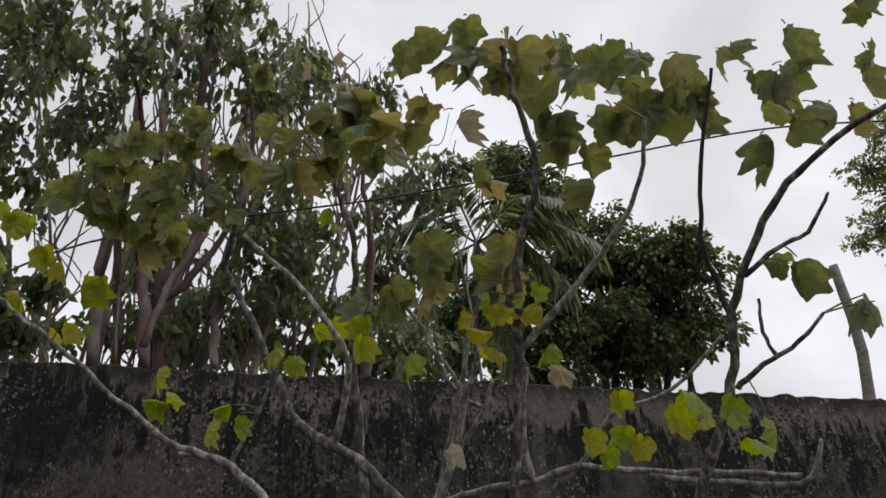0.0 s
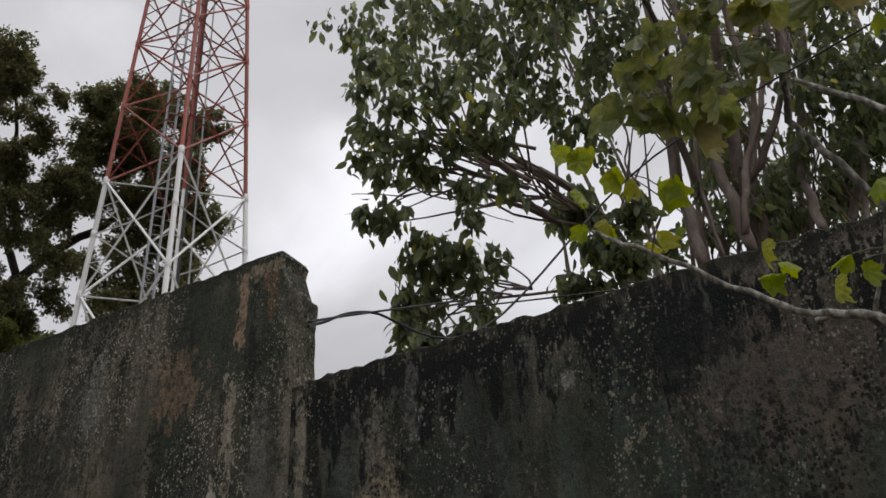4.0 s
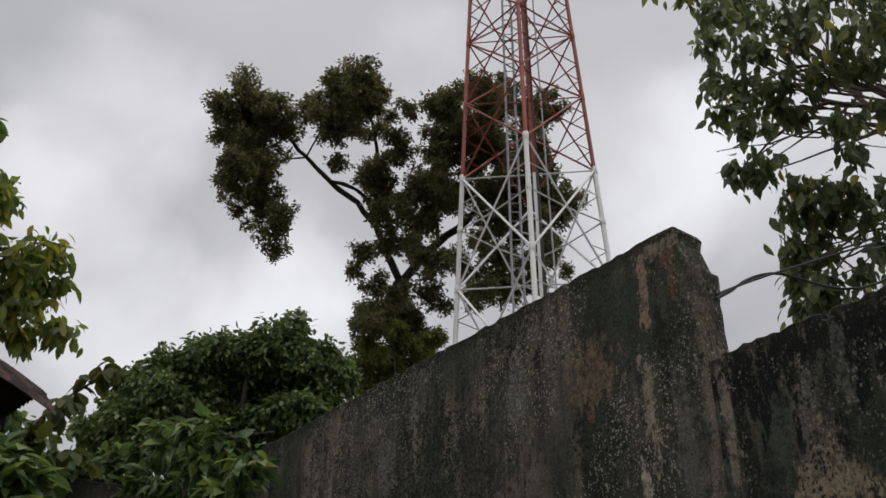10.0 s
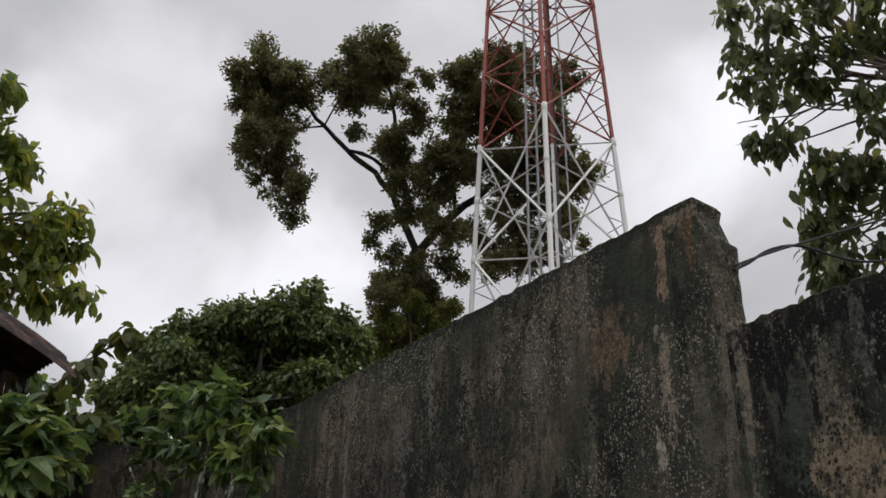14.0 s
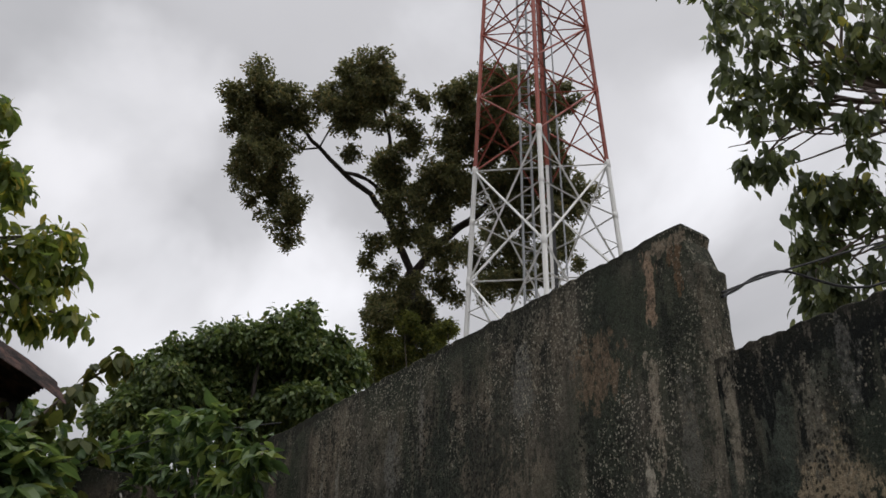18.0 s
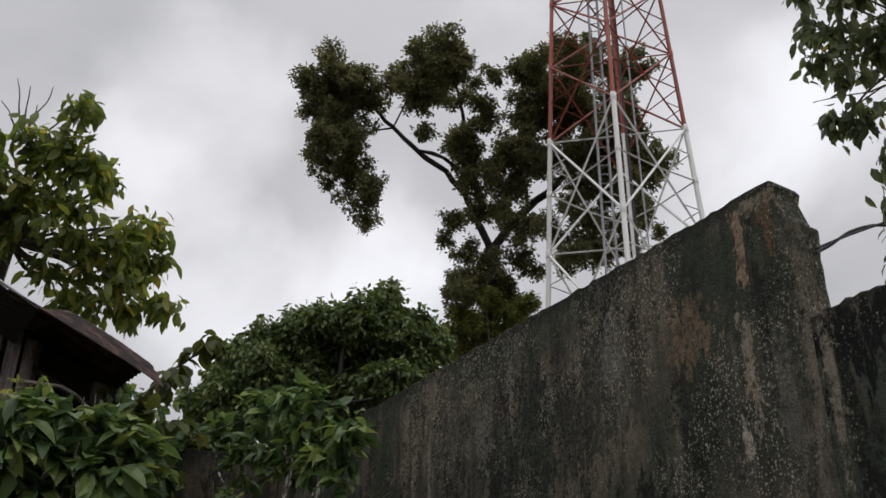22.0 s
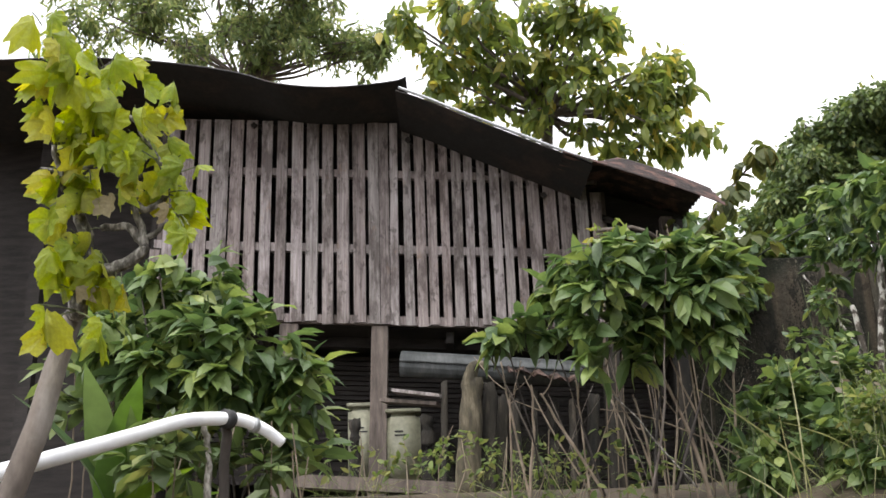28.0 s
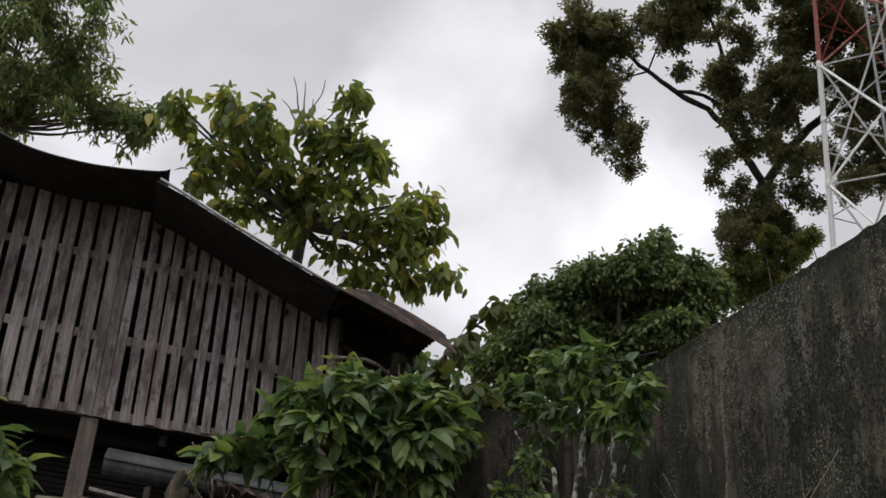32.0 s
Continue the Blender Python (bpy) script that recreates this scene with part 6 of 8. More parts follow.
    B(((0.34, 1.93, 2.22), (0.43, 1.91, 2.25), (0.53, 1.85, 2.25), (0.61, 1.80, 2.26), (0.69, 1.76, 2.24), (0.81, 1.70, 2.21), (0.96, 1.61, 2.17)), 0.013, 0.008)
    B(((0.57, 1.84, 2.23), (0.63, 1.79, 2.28), (0.67, 1.73, 2.34), (0.77, 1.66, 2.36), (0.85, 1.57, 2.43)), 0.009, 0.005)
    B(((0.53, 1.85, 2.25), (0.51, 1.81, 2.34), (0.51, 1.74, 2.44)), 0.012, 0.008)
    B(((0.73, 1.74, 2.22), (0.83, 1.69, 2.19), (0.96, 1.62, 2.16), (0.99, 1.58, 2.21), (0.99, 1.57, 2.22)), 0.010, 0.005)
    B(((0.46, 1.92, 2.44), (0.40, 1.92, 2.48), (0.36, 1.89, 2.53), (0.34, 1.88, 2.59), (0.28, 1.87, 2.66)), 0.009, 0.006)
    B(((0.37, 2.02, 2.27), (0.39, 1.97, 2.37), (0.41, 1.91, 2.48), (0.43, 1.84, 2.60), (0.46, 1.76, 2.70)), 0.013, 0.006)
    B(((-0.06, 2.13, 2.40), (-0.01, 2.06, 2.48), (0.01, 2.02, 2.52)), 0.008, 0.005)
    B(((-0.18, 2.17, 2.43), (-0.14, 2.17, 2.43), (-0.07, 2.14, 2.39)), 0.010, 0.009)
    # leaves: olive ones above, lime and yellowing ones low on the twigs, a few withered
    leafy_tips(tree, [((0.31, 1.63, 3.02), 2), ((-0.25, 1.94, 3.15), 3), ((0.03, 1.92, 3.16), 2), ((0.23, 1.67, 2.53), 3), ((0.19, 1.56, 2.81), 3), ((-0.43, 1.97, 3.08), 3), ((0.80, 1.39, 2.86), 2), ((0.96, 1.45, 2.49), 2), ((1.16, 1.45, 2.92), 3)], LEAF_FIG, 0.074, rng, anchors)
    leafy_tips(tree, [((0.46, 1.57, 3.05), 2), ((0.72, 1.61, 3.19), 2), ((-0.05, 1.83, 3.28), 3), ((0.17, 1.62, 2.94), 3), ((0.26, 1.67, 2.97), 3), ((0.02, 1.92, 3.04), 3), ((-0.12, 1.92, 2.94), 3), ((0.45, 1.66, 2.85), 2), ((0.48, 1.67, 2.64), 3), ((-0.34, 1.98, 3.09), 2), ((0.09, 1.90, 3.20), 3), ((-0.07, 1.97, 3.14), 3), ((1.21, 1.40, 2.98), 2), ((1.03, 1.39, 2.40), 2), ((1.03, 1.50, 3.04), 3)], LEAF_FIG, 0.086, rng, anchors)
    leafy_tips(tree, [((0.65, 1.56, 3.11), 2), ((0.64, 1.67, 2.98), 3), ((0.67, 1.63, 2.82), 2), ((0.74, 1.64, 3.01), 3), ((-0.03, 1.91, 3.19), 2), ((-0.18, 1.93, 3.17), 3), ((-0.15, 1.97, 3.13), 3), ((-0.37, 1.94, 3.13), 3), ((-0.46, 2.01, 3.03), 2), ((-0.29, 2.02, 3.06), 3), ((-0.39, 2.05, 3.00), 3), ((-0.33, 2.08, 2.97), 3), ((-0.18, 1.90, 2.89), 3), ((0.27, 1.58, 2.56), 3), ((-0.23, 1.90, 3.01), 3), ((0.75, 1.46, 3.04), 2), ((0.76, 1.40, 2.85), 3), ((1.02, 1.41, 2.84), 3), ((1.28, 1.40, 3.20), 2)], LEAF_FIG, 0.094, rng, anchors)
    leafy_tips(tree, [((0.38, 1.60, 3.16), 2), ((0.55, 1.62, 3.01), 3), ((0.74, 1.56, 3.01), 2), ((0.14, 1.90, 3.11), 3), ((0.65, 1.40, 2.80), 3), ((0.96, 1.46, 3.10), 2)], LEAF_FIG, 0.094, rng, anchors)
    leafy_tips(tree, [((0.49, 1.58, 3.16), 2), ((0.62, 1.66, 3.25), 2), ((0.83, 1.61, 3.10), 3), ((0.15, 1.87, 3.23), 3), ((-0.26, 2.08, 2.98), 2), ((1.10, 1.50, 3.08), 2)], LEAF_FIG, 0.130, rng, anchors)
    leafy_tips(tree, [((0.27, 1.64, 3.18), 1), ((0.35, 1.62, 3.2), 1), ((0.41, 1.59, 3.23), 1), ((0.51, 1.55, 3.12), 1), ((0.7, 1.47, 2.94), 1), ((0.72, 1.44, 2.85), 1), ((0.54, 1.55, 3.0), 1), ((0.68, 1.48, 3.04), 1)], LEAF_FIG, 0.116, rng, anchors)
    leafy_tips(tree, [((-0.48, 2.06, 2.84), 1), ((-0.64, 2.11, 2.78), 1), ((-0.58, 2.15, 2.78), 1), ((-0.45, 2.05, 2.66), 1), ((-0.42, 2.11, 2.70), 1), ((-0.22, 1.96, 2.51), 1), ((-0.17, 1.91, 2.44), 1), ((-0.21, 1.92, 2.43), 1), ((-0.08, 2.01, 2.47), 1), ((-0.05, 2.01, 2.43), 1), ((-0.10, 1.90, 2.36), 1), ((0.13, 1.97, 2.98), 1), ((0.10, 2.00, 2.66), 1), ((0.14, 1.92, 2.62), 1), ((0.19, 1.63, 2.45), 1), ((0.17, 1.57, 2.37), 1), ((0.02, 1.93, 2.57), 1), ((0.06, 1.97, 2.56), 1), ((0.37, 1.65, 2.49), 1), ((0.41, 1.57, 2.48), 1), ((0.43, 1.60, 2.47), 1), ((0.43, 1.66, 2.43), 1)], LEAF_LIME, 0.056, rng, anchors)
    leafy_tips(tree, [((0.47, 1.63, 2.50), 1), ((0.52, 1.61, 2.49), 1), ((0.51, 1.61, 2.53), 1), ((0.40, 1.68, 2.65), 1), ((0.53, 1.63, 2.42), 1), ((0.56, 1.56, 2.20), 1), ((0.62, 1.66, 2.22), 1), ((0.64, 1.60, 2.30), 1), ((0.39, 1.61, 2.44), 1), ((0.48, 1.59, 2.50), 1), ((0.58, 1.44, 2.15), 1), ((0.60, 1.43, 2.13), 1), ((0.73, 1.47, 2.20), 1), ((0.78, 1.40, 2.13), 1), ((0.86, 1.48, 2.19), 1), ((0.74, 1.39, 2.18), 1), ((0.69, 1.48, 2.21), 1), ((-0.53, 2.07, 2.87), 1), ((-0.58, 2.12, 2.79), 1), ((-0.49, 2.18, 2.73), 1)], LEAF_LIME, 0.056, rng, anchors)
    leafy_tips(tree, [((-0.66, 2.01, 2.96), 1), ((-0.58, 2.05, 2.94), 1), ((-0.62, 2.09, 2.87), 1), ((-0.52, 2.05, 2.86), 1), ((-0.39, 2.11, 2.82), 1), ((0.26, 1.63, 2.37), 1), ((0.69, 1.40, 2.21), 1), ((-0.60, 2.02, 2.92), 1)], LEAF_LIME, 0.072, rng, anchors)
    leafy_tips(tree, [((-0.44, 2.13, 2.83), 1)], LEAF_LIME, 0.088, rng, anchors)
    leafy_tips(tree, [((0.54, 1.61, 2.36), 1), ((0.06, 1.81, 3.30), 1), ((0.11, 1.79, 3.31), 1), ((0.35, 1.60, 2.19), 1)], LEAF_BROWN, 0.056, rng, anchors)
    leafy_tips(tree, [((0.37, 1.59, 2.94), 1)], LEAF_BROWN, 0.088, rng, anchors)


yard_tree()


def lime_tree():
    """A young tree of the same kind beside the hut, with fresh lime leaves."""
    rng = random.Random(23)
    base = Vector((-2.10, -1.13, 0.91))
    tree = thing("young_tree", base, "young tree with grey bark and lime-green lobed leaves", "tree")
    top = Vector((-2.21, -0.89, 2.07))
    anchors = []
    B = lambda pts, a, b: anchors.extend(smooth_line(pts, 6)) or part("branch", limb_mesh("branch", [([Vector(p) for p in pts], a * 0.75, b * 0.75)], GREYBARK, 7, int(a * 9999), 0.07), tree)
    part("trunk", limb_mesh("trunk", [([base, base.lerp(top, 0.5), top], 0.035, 0.024)], BARK, 9, 2), tree)
    B((top, (-2.18, -0.87, 2.16), (-2.16, -0.85, 2.24), (-2.11, -0.89, 2.31), (-2.06, -0.91, 2.42)), 0.02, 0.008)
    B((top, (-2.16, -0.86, 2.07)), 0.030, 0.026)
    B(((-2.14, -0.86, 2.06), (-2.14, -0.84, 2.13), (-2.14, -0.8, 2.15), (-2.14, -0.75, 2.17), (-2.14, -0.72, 2.2), (-2.14, -0.74, 2.23), (-2.14, -0.76, 2.25), (-2.14, -0.82, 2.25)), 0.024, 0.01)
    B(((-2.14, -0.72, 2.2), (-2.14, -0.73, 2.25), (-2.14, -0.75, 2.3), (-2.14, -0.75, 2.34), (-2.14, -0.77, 2.37), (-2.14, -0.77, 2.45)), 0.014, 0.005)
    B(((-2.14, -0.75, 2.31), (-2.14, -0.72, 2.29), (-2.14, -0.68, 2.32), (-2.14, -0.68, 2.35), (-2.14, -0.69, 2.37), (-2.14, -0.78, 2.38), (-2.14, -0.84, 2.4), (-2.14, -0.97, 2.4)), 0.012, 0.006)
    B(((-2.14, -0.68, 2.36), (-2.14, -0.7, 2.41), (-2.14, -0.74, 2.47), (-2.14, -0.76, 2.51), (-2.14, -0.84, 2.57), (-2.14, -0.91, 2.59)), 0.01, 0.005)
    B(((-2.14, -0.72, 2.22), (-2.14, -0.68, 2.25), (-2.14, -0.64, 2.28)), 0.009, 0.004)
    B(((-2.14, -0.84, 2.13), (-2.14, -0.86, 2.23), (-2.14, -0.88, 2.29), (-2.14, -0.93, 2.4)), 0.018, 0.008)
    B(((-2.14, -0.74, 2.47), (-2.14, -0.7, 2.51), (-2.14, -0.68, 2.55)), 0.006, 0.003)
    B(((-2.14, -0.78, 2.51), (-2.14, -0.81, 2.49), (-2.14, -0.84, 2.5)), 0.005, 0.003)
    B(((-2.14, -0.86, 2.48), (-2.14, -0.87, 2.57), (-2.14, -0.86, 2.64), (-2.14, -0.83, 2.67)), 0.006, 0.003)
    leafy_tips(tree, [((-2.05, -0.87, 2.65), 3), ((-2.05, -0.79, 2.62), 2), ((-2.19, -0.8, 2.69), 2), ((-2.19, -0.85, 2.65), 2), ((-2.07, -0.78, 2.53), 2), ((-2.08, -0.75, 2.5), 3), ((-2.09, -0.66, 2.54), 2), ((-2.15, -0.69, 2.53), 2), ((-2.1, -0.85, 2.51), 2), ((-2.1, -0.84, 2.48), 2), ((-2.11, -0.77, 2.46), 3), ((-2.17, -0.73, 2.48), 2), ((-2.13, -0.68, 2.45), 2), ((-2.14, -0.83, 2.45), 2), ((-2.08, -0.85, 2.4), 2), ((-2.04, -0.75, 2.38), 3), ((-2.05, -0.71, 2.37), 2), ((-2.11, -0.66, 2.38), 2), ((-2.13, -0.61, 2.39), 2), ((-2.16, -0.65, 2.36), 2)], LEAF_LIME, 0.074, rng, anchors)
    leafy_tips(tree, [((-2.19, -0.86, 2.4), 3), ((-2.2, -0.75, 2.36), 2), ((-2.13, -0.7, 2.35), 2), ((-2.15, -0.65, 2.33), 2), ((-2.14, -0.61, 2.3), 2), ((-2.06, -0.61, 2.2), 3), ((-2.12, -0.8, 2.16), 2), ((-2.11, -0.86, 2.18), 2), ((-2.16, -0.85, 2.22), 2), ((-2.2, -0.84, 2.15), 2), ((-2.15, -0.87, 2.14), 3), ((-2.18, -0.81, 2.11), 2), ((-2.12, -0.76, 2.11), 2), ((-2.04, -0.77, 1.98), 2), ((-2.09, -0.85, 2.31), 2), ((-2.17, -0.7, 2.34), 3), ((-2.06, -0.76, 2.31), 2), ((-2.07, -0.88, 2.45), 2), ((-2.08, -0.87, 2.36), 2), ((-2.05, -0.78, 2.47), 2)], LEAF_LIME, 0.068, rng, anchors)
    leafy_tips(tree, [((-1.87, -0.83, 2.57), 3), ((-1.84, -0.85, 2.61), 2), ((-2.04, -0.8, 2.42), 3), ((-2.07, -0.87, 2.44), 3), ((-2.01, -0.88, 2.54), 3), ((-2.12, -0.84, 2.34), 3), ((-2.06, -0.85, 2.19), 3), ((-2.11, -0.8, 2.14), 3), ((-2.08, -0.89, 2.13), 3), ((-2.1, -0.91, 2.33), 3), ((-2.04, -0.88, 2.23), 3), ((-2.03, -0.82, 2.51), 3), ((-1.9, -0.87, 2.51), 3), ((-1.91, -0.82, 2.53), 3), ((-1.99, -0.9, 2.46), 3), ((-2.05, -0.89, 2.03), 3), ((-2.09, -0.87, 2.51), 2)], LEAF_LIME, 0.075, rng, anchors)
    leafy_tips(tree, [((-2.1, -0.66, 2.27), 1), ((-2.1, -0.79, 2.29), 1), ((-2.1, -0.85, 2.1), 1)], LEAF_BROWN, 0.06, rng, anchors)


lime_tree()


def single_leaf(shape, material, name="leaf"):
    v, f = shape
    return mesh_of(name, v, f, material, True)


SHRUB_LEAVES = [single_leaf(blade(w, d, 0.3, (0.15, 0.4, 0.7)), LEAF_SHRUB) for w, d in ((0.50, 0.45), (0.44, 0.60), (0.57, 0.35))]


def shrub(name, label, foot, clumps, leaf, count, seed, stems=7, category="shrub", group="", thick=1.0, bark=None):
    """Bare pale stems below, a mop of pointed drooping leaves above; each leaf its own piece."""
    rng = random.Random(seed)
    gen = np.random.default_rng(seed)
    foot = Vector(foot)
    plant = thing(name, foot, label, category, group)
    for i in range(stems):
        c = Vector(rng.choice(clumps)[0]) + Vector((rng.uniform(-0.15, 0.15), rng.uniform(-0.15, 0.15), 0.0))
        a = foot + Vector((rng.uniform(-0.22, 0.22), rng.uniform(-0.22, 0.22), -0.05))
        bend = lambda: Vector((rng.uniform(-0.035, 0.035), rng.uniform(-0.035, 0.035), 0))
        part("stem", limb_mesh("stem", [([a, a.lerp(c, 0.3) + bend(), a.lerp(c, 0.6) + bend(), c], thick * rng.uniform(0.0035, 0.0075), thick * 0.003)], bark or rng.choice((GREYBARK, BARK, DARKBARK, DARKBARK)), 6, seed + i, 0.15), plant)
    tips, outs = tips_in(clumps, count // 6, gen, 0.45)
    at, way = rosettes(tips, outs, 6, 0.55, 0.12, gen, 0.015)
    order = gen.permutation(len(at))
    rest = order[290:]
    if len(rest):
        part("inner_foliage", leaves_mesh("inner_foliage", at[rest], way[rest], leaf * gen.uniform(0.7, 1.25, len(rest)), LEAF_SHRUB_MASS, blade(0.50, 0.50, 0.3, (0.15, 0.4, 0.7)), 0.4, seed), plant, kind="stuff")
    for p, w in zip(at[order[:290]], way[order[:290]]):
        set_leaf(rng.choice(SHRUB_LEAVES), plant, Vector(p), Vector(w), leaf * rng.uniform(0.7, 1.25), rng.uniform(-0.5, 0.5))
    return plant


shrub("shrub", "leafy green shrub on bare stems in front of the hut", (-4.35, 0.80, 1.9),
      [((-4.40, 0.46, 2.76), 0.098), ((-4.42, 0.56, 2.86), 0.094), ((-4.29, 0.66, 2.86), 0.092), ((-4.39, 0.81, 2.92), 0.094), ((-4.34, 0.92, 2.90), 0.094), ((-4.30, 1.05, 2.86), 0.099), ((-4.32, 1.16, 2.80), 0.099), ((-4.39, 1.24, 2.72), 0.066), ((-4.41, 0.50, 2.64), 0.090), ((-4.28, 0.64, 2.69), 0.113), ((-4.37, 0.83, 2.73), 0.124), ((-4.28, 1.00, 2.70), 0.115), ((-4.38, 1.16, 2.66), 0.092), ((-4.32, 0.61, 2.52), 0.088), ((-4.41, 0.80, 2.56), 0.098), ((-4.42, 0.98, 2.58), 0.099), ((-4.35, 1.10, 2.52), 0.072), ((-4.43, 0.46, 2.56), 0.056), ((-4.32, 1.12, 2.41), 0.046), ((-4.28, 0.57, 2.39), 0.049), ((-4.37, 0.75, 2.41), 0.051)], 0.118, 1250, 5, 5)
shrub("shrub", "small leafy side shoot in front of the hut", (-4.39, 0.31, 1.97),
      [((-4.39, 0.15, 2.58), 0.056), ((-4.39, 0.24, 2.60), 0.061), ((-4.39, 0.32, 2.54), 0.051), ((-4.39, 0.19, 2.50), 0.045)], 0.125, 54, 6, 2)
corner_shrub = shrub("shrub", "leafy shrub on pale lichened stems in the corner of the walls", (-5.2, 2.25, 2.0),
      [((-5.45, 2.23, 3.62), 0.105), ((-5.01, 2.22, 3.49), 0.104), ((-4.75, 2.27, 3.36), 0.094), ((-4.45, 2.24, 3.16), 0.082), ((-5.85, 2.28, 3.65), 0.104), ((-5.38, 2.27, 3.46), 0.131), ((-4.84, 2.24, 3.25), 0.119), ((-4.51, 2.25, 3.05), 0.089), ((-4.34, 2.25, 3.09), 0.040), ((-5.72, 2.26, 3.41), 0.115), ((-5.18, 2.26, 3.22), 0.116), ((-4.74, 2.25, 3.03), 0.092), ((-4.49, 2.26, 2.87), 0.058), ((-5.86, 2.28, 3.27), 0.091), ((-5.26, 2.25, 3.07), 0.073), ((-5.79, 2.25, 3.06), 0.057), ((-5.94, 2.26, 2.95), 0.051)], 0.098, 950, 7, 4, thick=2.0, bark=LICHEN)
for line in (((-5.07, 2.09, 2.09), (-5.08, 2.14, 2.51), (-5.12, 2.23, 2.90), (-5.13, 2.26, 3.17)), ((-5.03, 2.19, 2.08), (-5.06, 2.22, 2.45), (-5.13, 2.30, 2.74)), ((-5.01, 2.23, 2.08), (-5.02, 2.29, 2.50), (-5.05, 2.40, 2.86), (-5.09, 2.39, 3.10)), ((-5.09, 2.03, 2.15), (-5.19, 2.11, 2.59), (-5.28, 2.13, 2.87))):
    part("stem", limb_mesh("stem", [([Vector(p) for p in line], 0.021, 0.013)], LICHEN, 8, 3, 0.12), corner_shrub, "thick stem blotched with pale lichen")
shrub("shrub", "leafy green shrub beside the white pipe", (-3.05, -0.69, 1.23),
      [((-2.96, -0.77, 2.20), 0.125), ((-3.00, -0.62, 2.19), 0.125), ((-2.96, -0.68, 2.08), 0.135), ((-3.05, -0.51, 2.09), 0.085), ((-3.06, -0.54, 1.98), 0.105), ((-3.05, -0.92, 2.13), 0.125), ((-3.17, -1.07, 2.30), 0.105), ((-3.10, -0.85, 2.38), 0.075), ((-3.09, -0.49, 1.85), 0.075), ((-3.05, -1.03, 2.34), 0.1), ((-3.05, -0.92, 2.41), 0.09), ((-3.05, -0.82, 2.44), 0.08), ((-3.05, -1.09, 2.24), 0.1), ((-3.05, -0.75, 2.33), 0.09)], 0.088, 1250, 8, 7)


def vine():
    rng = random.Random(3)
    gen = np.random.default_rng(3)
    v = thing("vine", (-6.05, 1.68, 3.55), "creeper with hanging leaves at the corner of the hut roof", "vine")
    line = [Vector((-6.15, 1.48, 3.41)), Vector((-6.08, 1.69, 3.76)), Vector((-6.03, 1.91, 4.00)), Vector((-5.94, 2.02, 4.12))]
    part("stem", limb_mesh("stem", [(line, 0.012, 0.006)], BARK, 6, 3), v)
    part("stem", limb_mesh("stem", [([Vector((-5.52, 0.83, 3.44)), Vector((-5.52, 1.12, 3.43)), Vector((-5.95, 1.50, 3.35)), Vector((-5.98, 1.74, 3.38))], 0.012, 0.006)], BARK, 6, 4), v)
    clumps = [((-6.02, 1.81, 3.83), 0.11), ((-5.96, 1.98, 4.11), 0.06), ((-6.07, 1.53, 3.62), 0.14), ((-5.97, 1.70, 3.45), 0.15), ((-6.06, 1.46, 3.38), 0.14), ((-5.82, 1.83, 3.45), 0.08), ((-5.90, 1.78, 3.25), 0.1), ((-5.97, 1.62, 3.18), 0.14)]
    tips, outs = tips_in(clumps + [(tuple(q), 0.05) for q in smooth_line(line, 3)], 62, gen, 0.4)
    at, way = rosettes(tips, outs, 3, 0.4, 0.6, gen)
    big = [single_leaf(blade(0.7, 0.3, 0.2, (0.15, 0.45, 0.75)), LEAF_VINE)]
    for p, w in zip(at, way):
        set_leaf(big[0], v, Vector(p), Vector(w), 0.11 * rng.uniform(0.7, 1.3), rng.uniform(-0.5, 0.5))

    mass = [((-6.61, 1.73, 3.80), 0.20), ((-6.64, 1.89, 3.57), 0.22), ((-6.51, 1.59, 3.86), 0.12), ((-6.57, 2.06, 3.63), 0.10), ((-6.54, 1.74, 3.35), 0.22), ((-6.52, 1.49, 3.60), 0.2), ((-6.37, 1.93, 3.35), 0.14), ((-6.94, 2.20, 3.71), 0.12), ((-6.7, 2.4, 3.75), 0.17), ((-6.7, 2.32, 3.66), 0.16), ((-6.7, 2.5, 3.85), 0.15), ((-6.7, 2.23, 3.71), 0.13)]
    tips, outs = tips_in(lumpy(mass, 6, 0.4, 4), 230, gen, 0.3)
    at, way = rosettes(tips, outs, 6, 0.5, 0.4, gen, 0.02)
    part("foliage", leaves_mesh("foliage", at, way, 0.11 * gen.uniform(0.6, 1.2, len(at)), LEAF_SHRUB_MASS, OVAL, 0.5, 6), v, "dull green creeper leaves", "stuff")
    part("stem", limb_mesh("stem", [([Vector((-6.72, 1.92, 2.81)), Vector((-6.73, 1.87, 3.29)), Vector((-6.61, 1.73, 3.80))], 0.02, 0.008)], BARK, 6, 5), v)


vine()

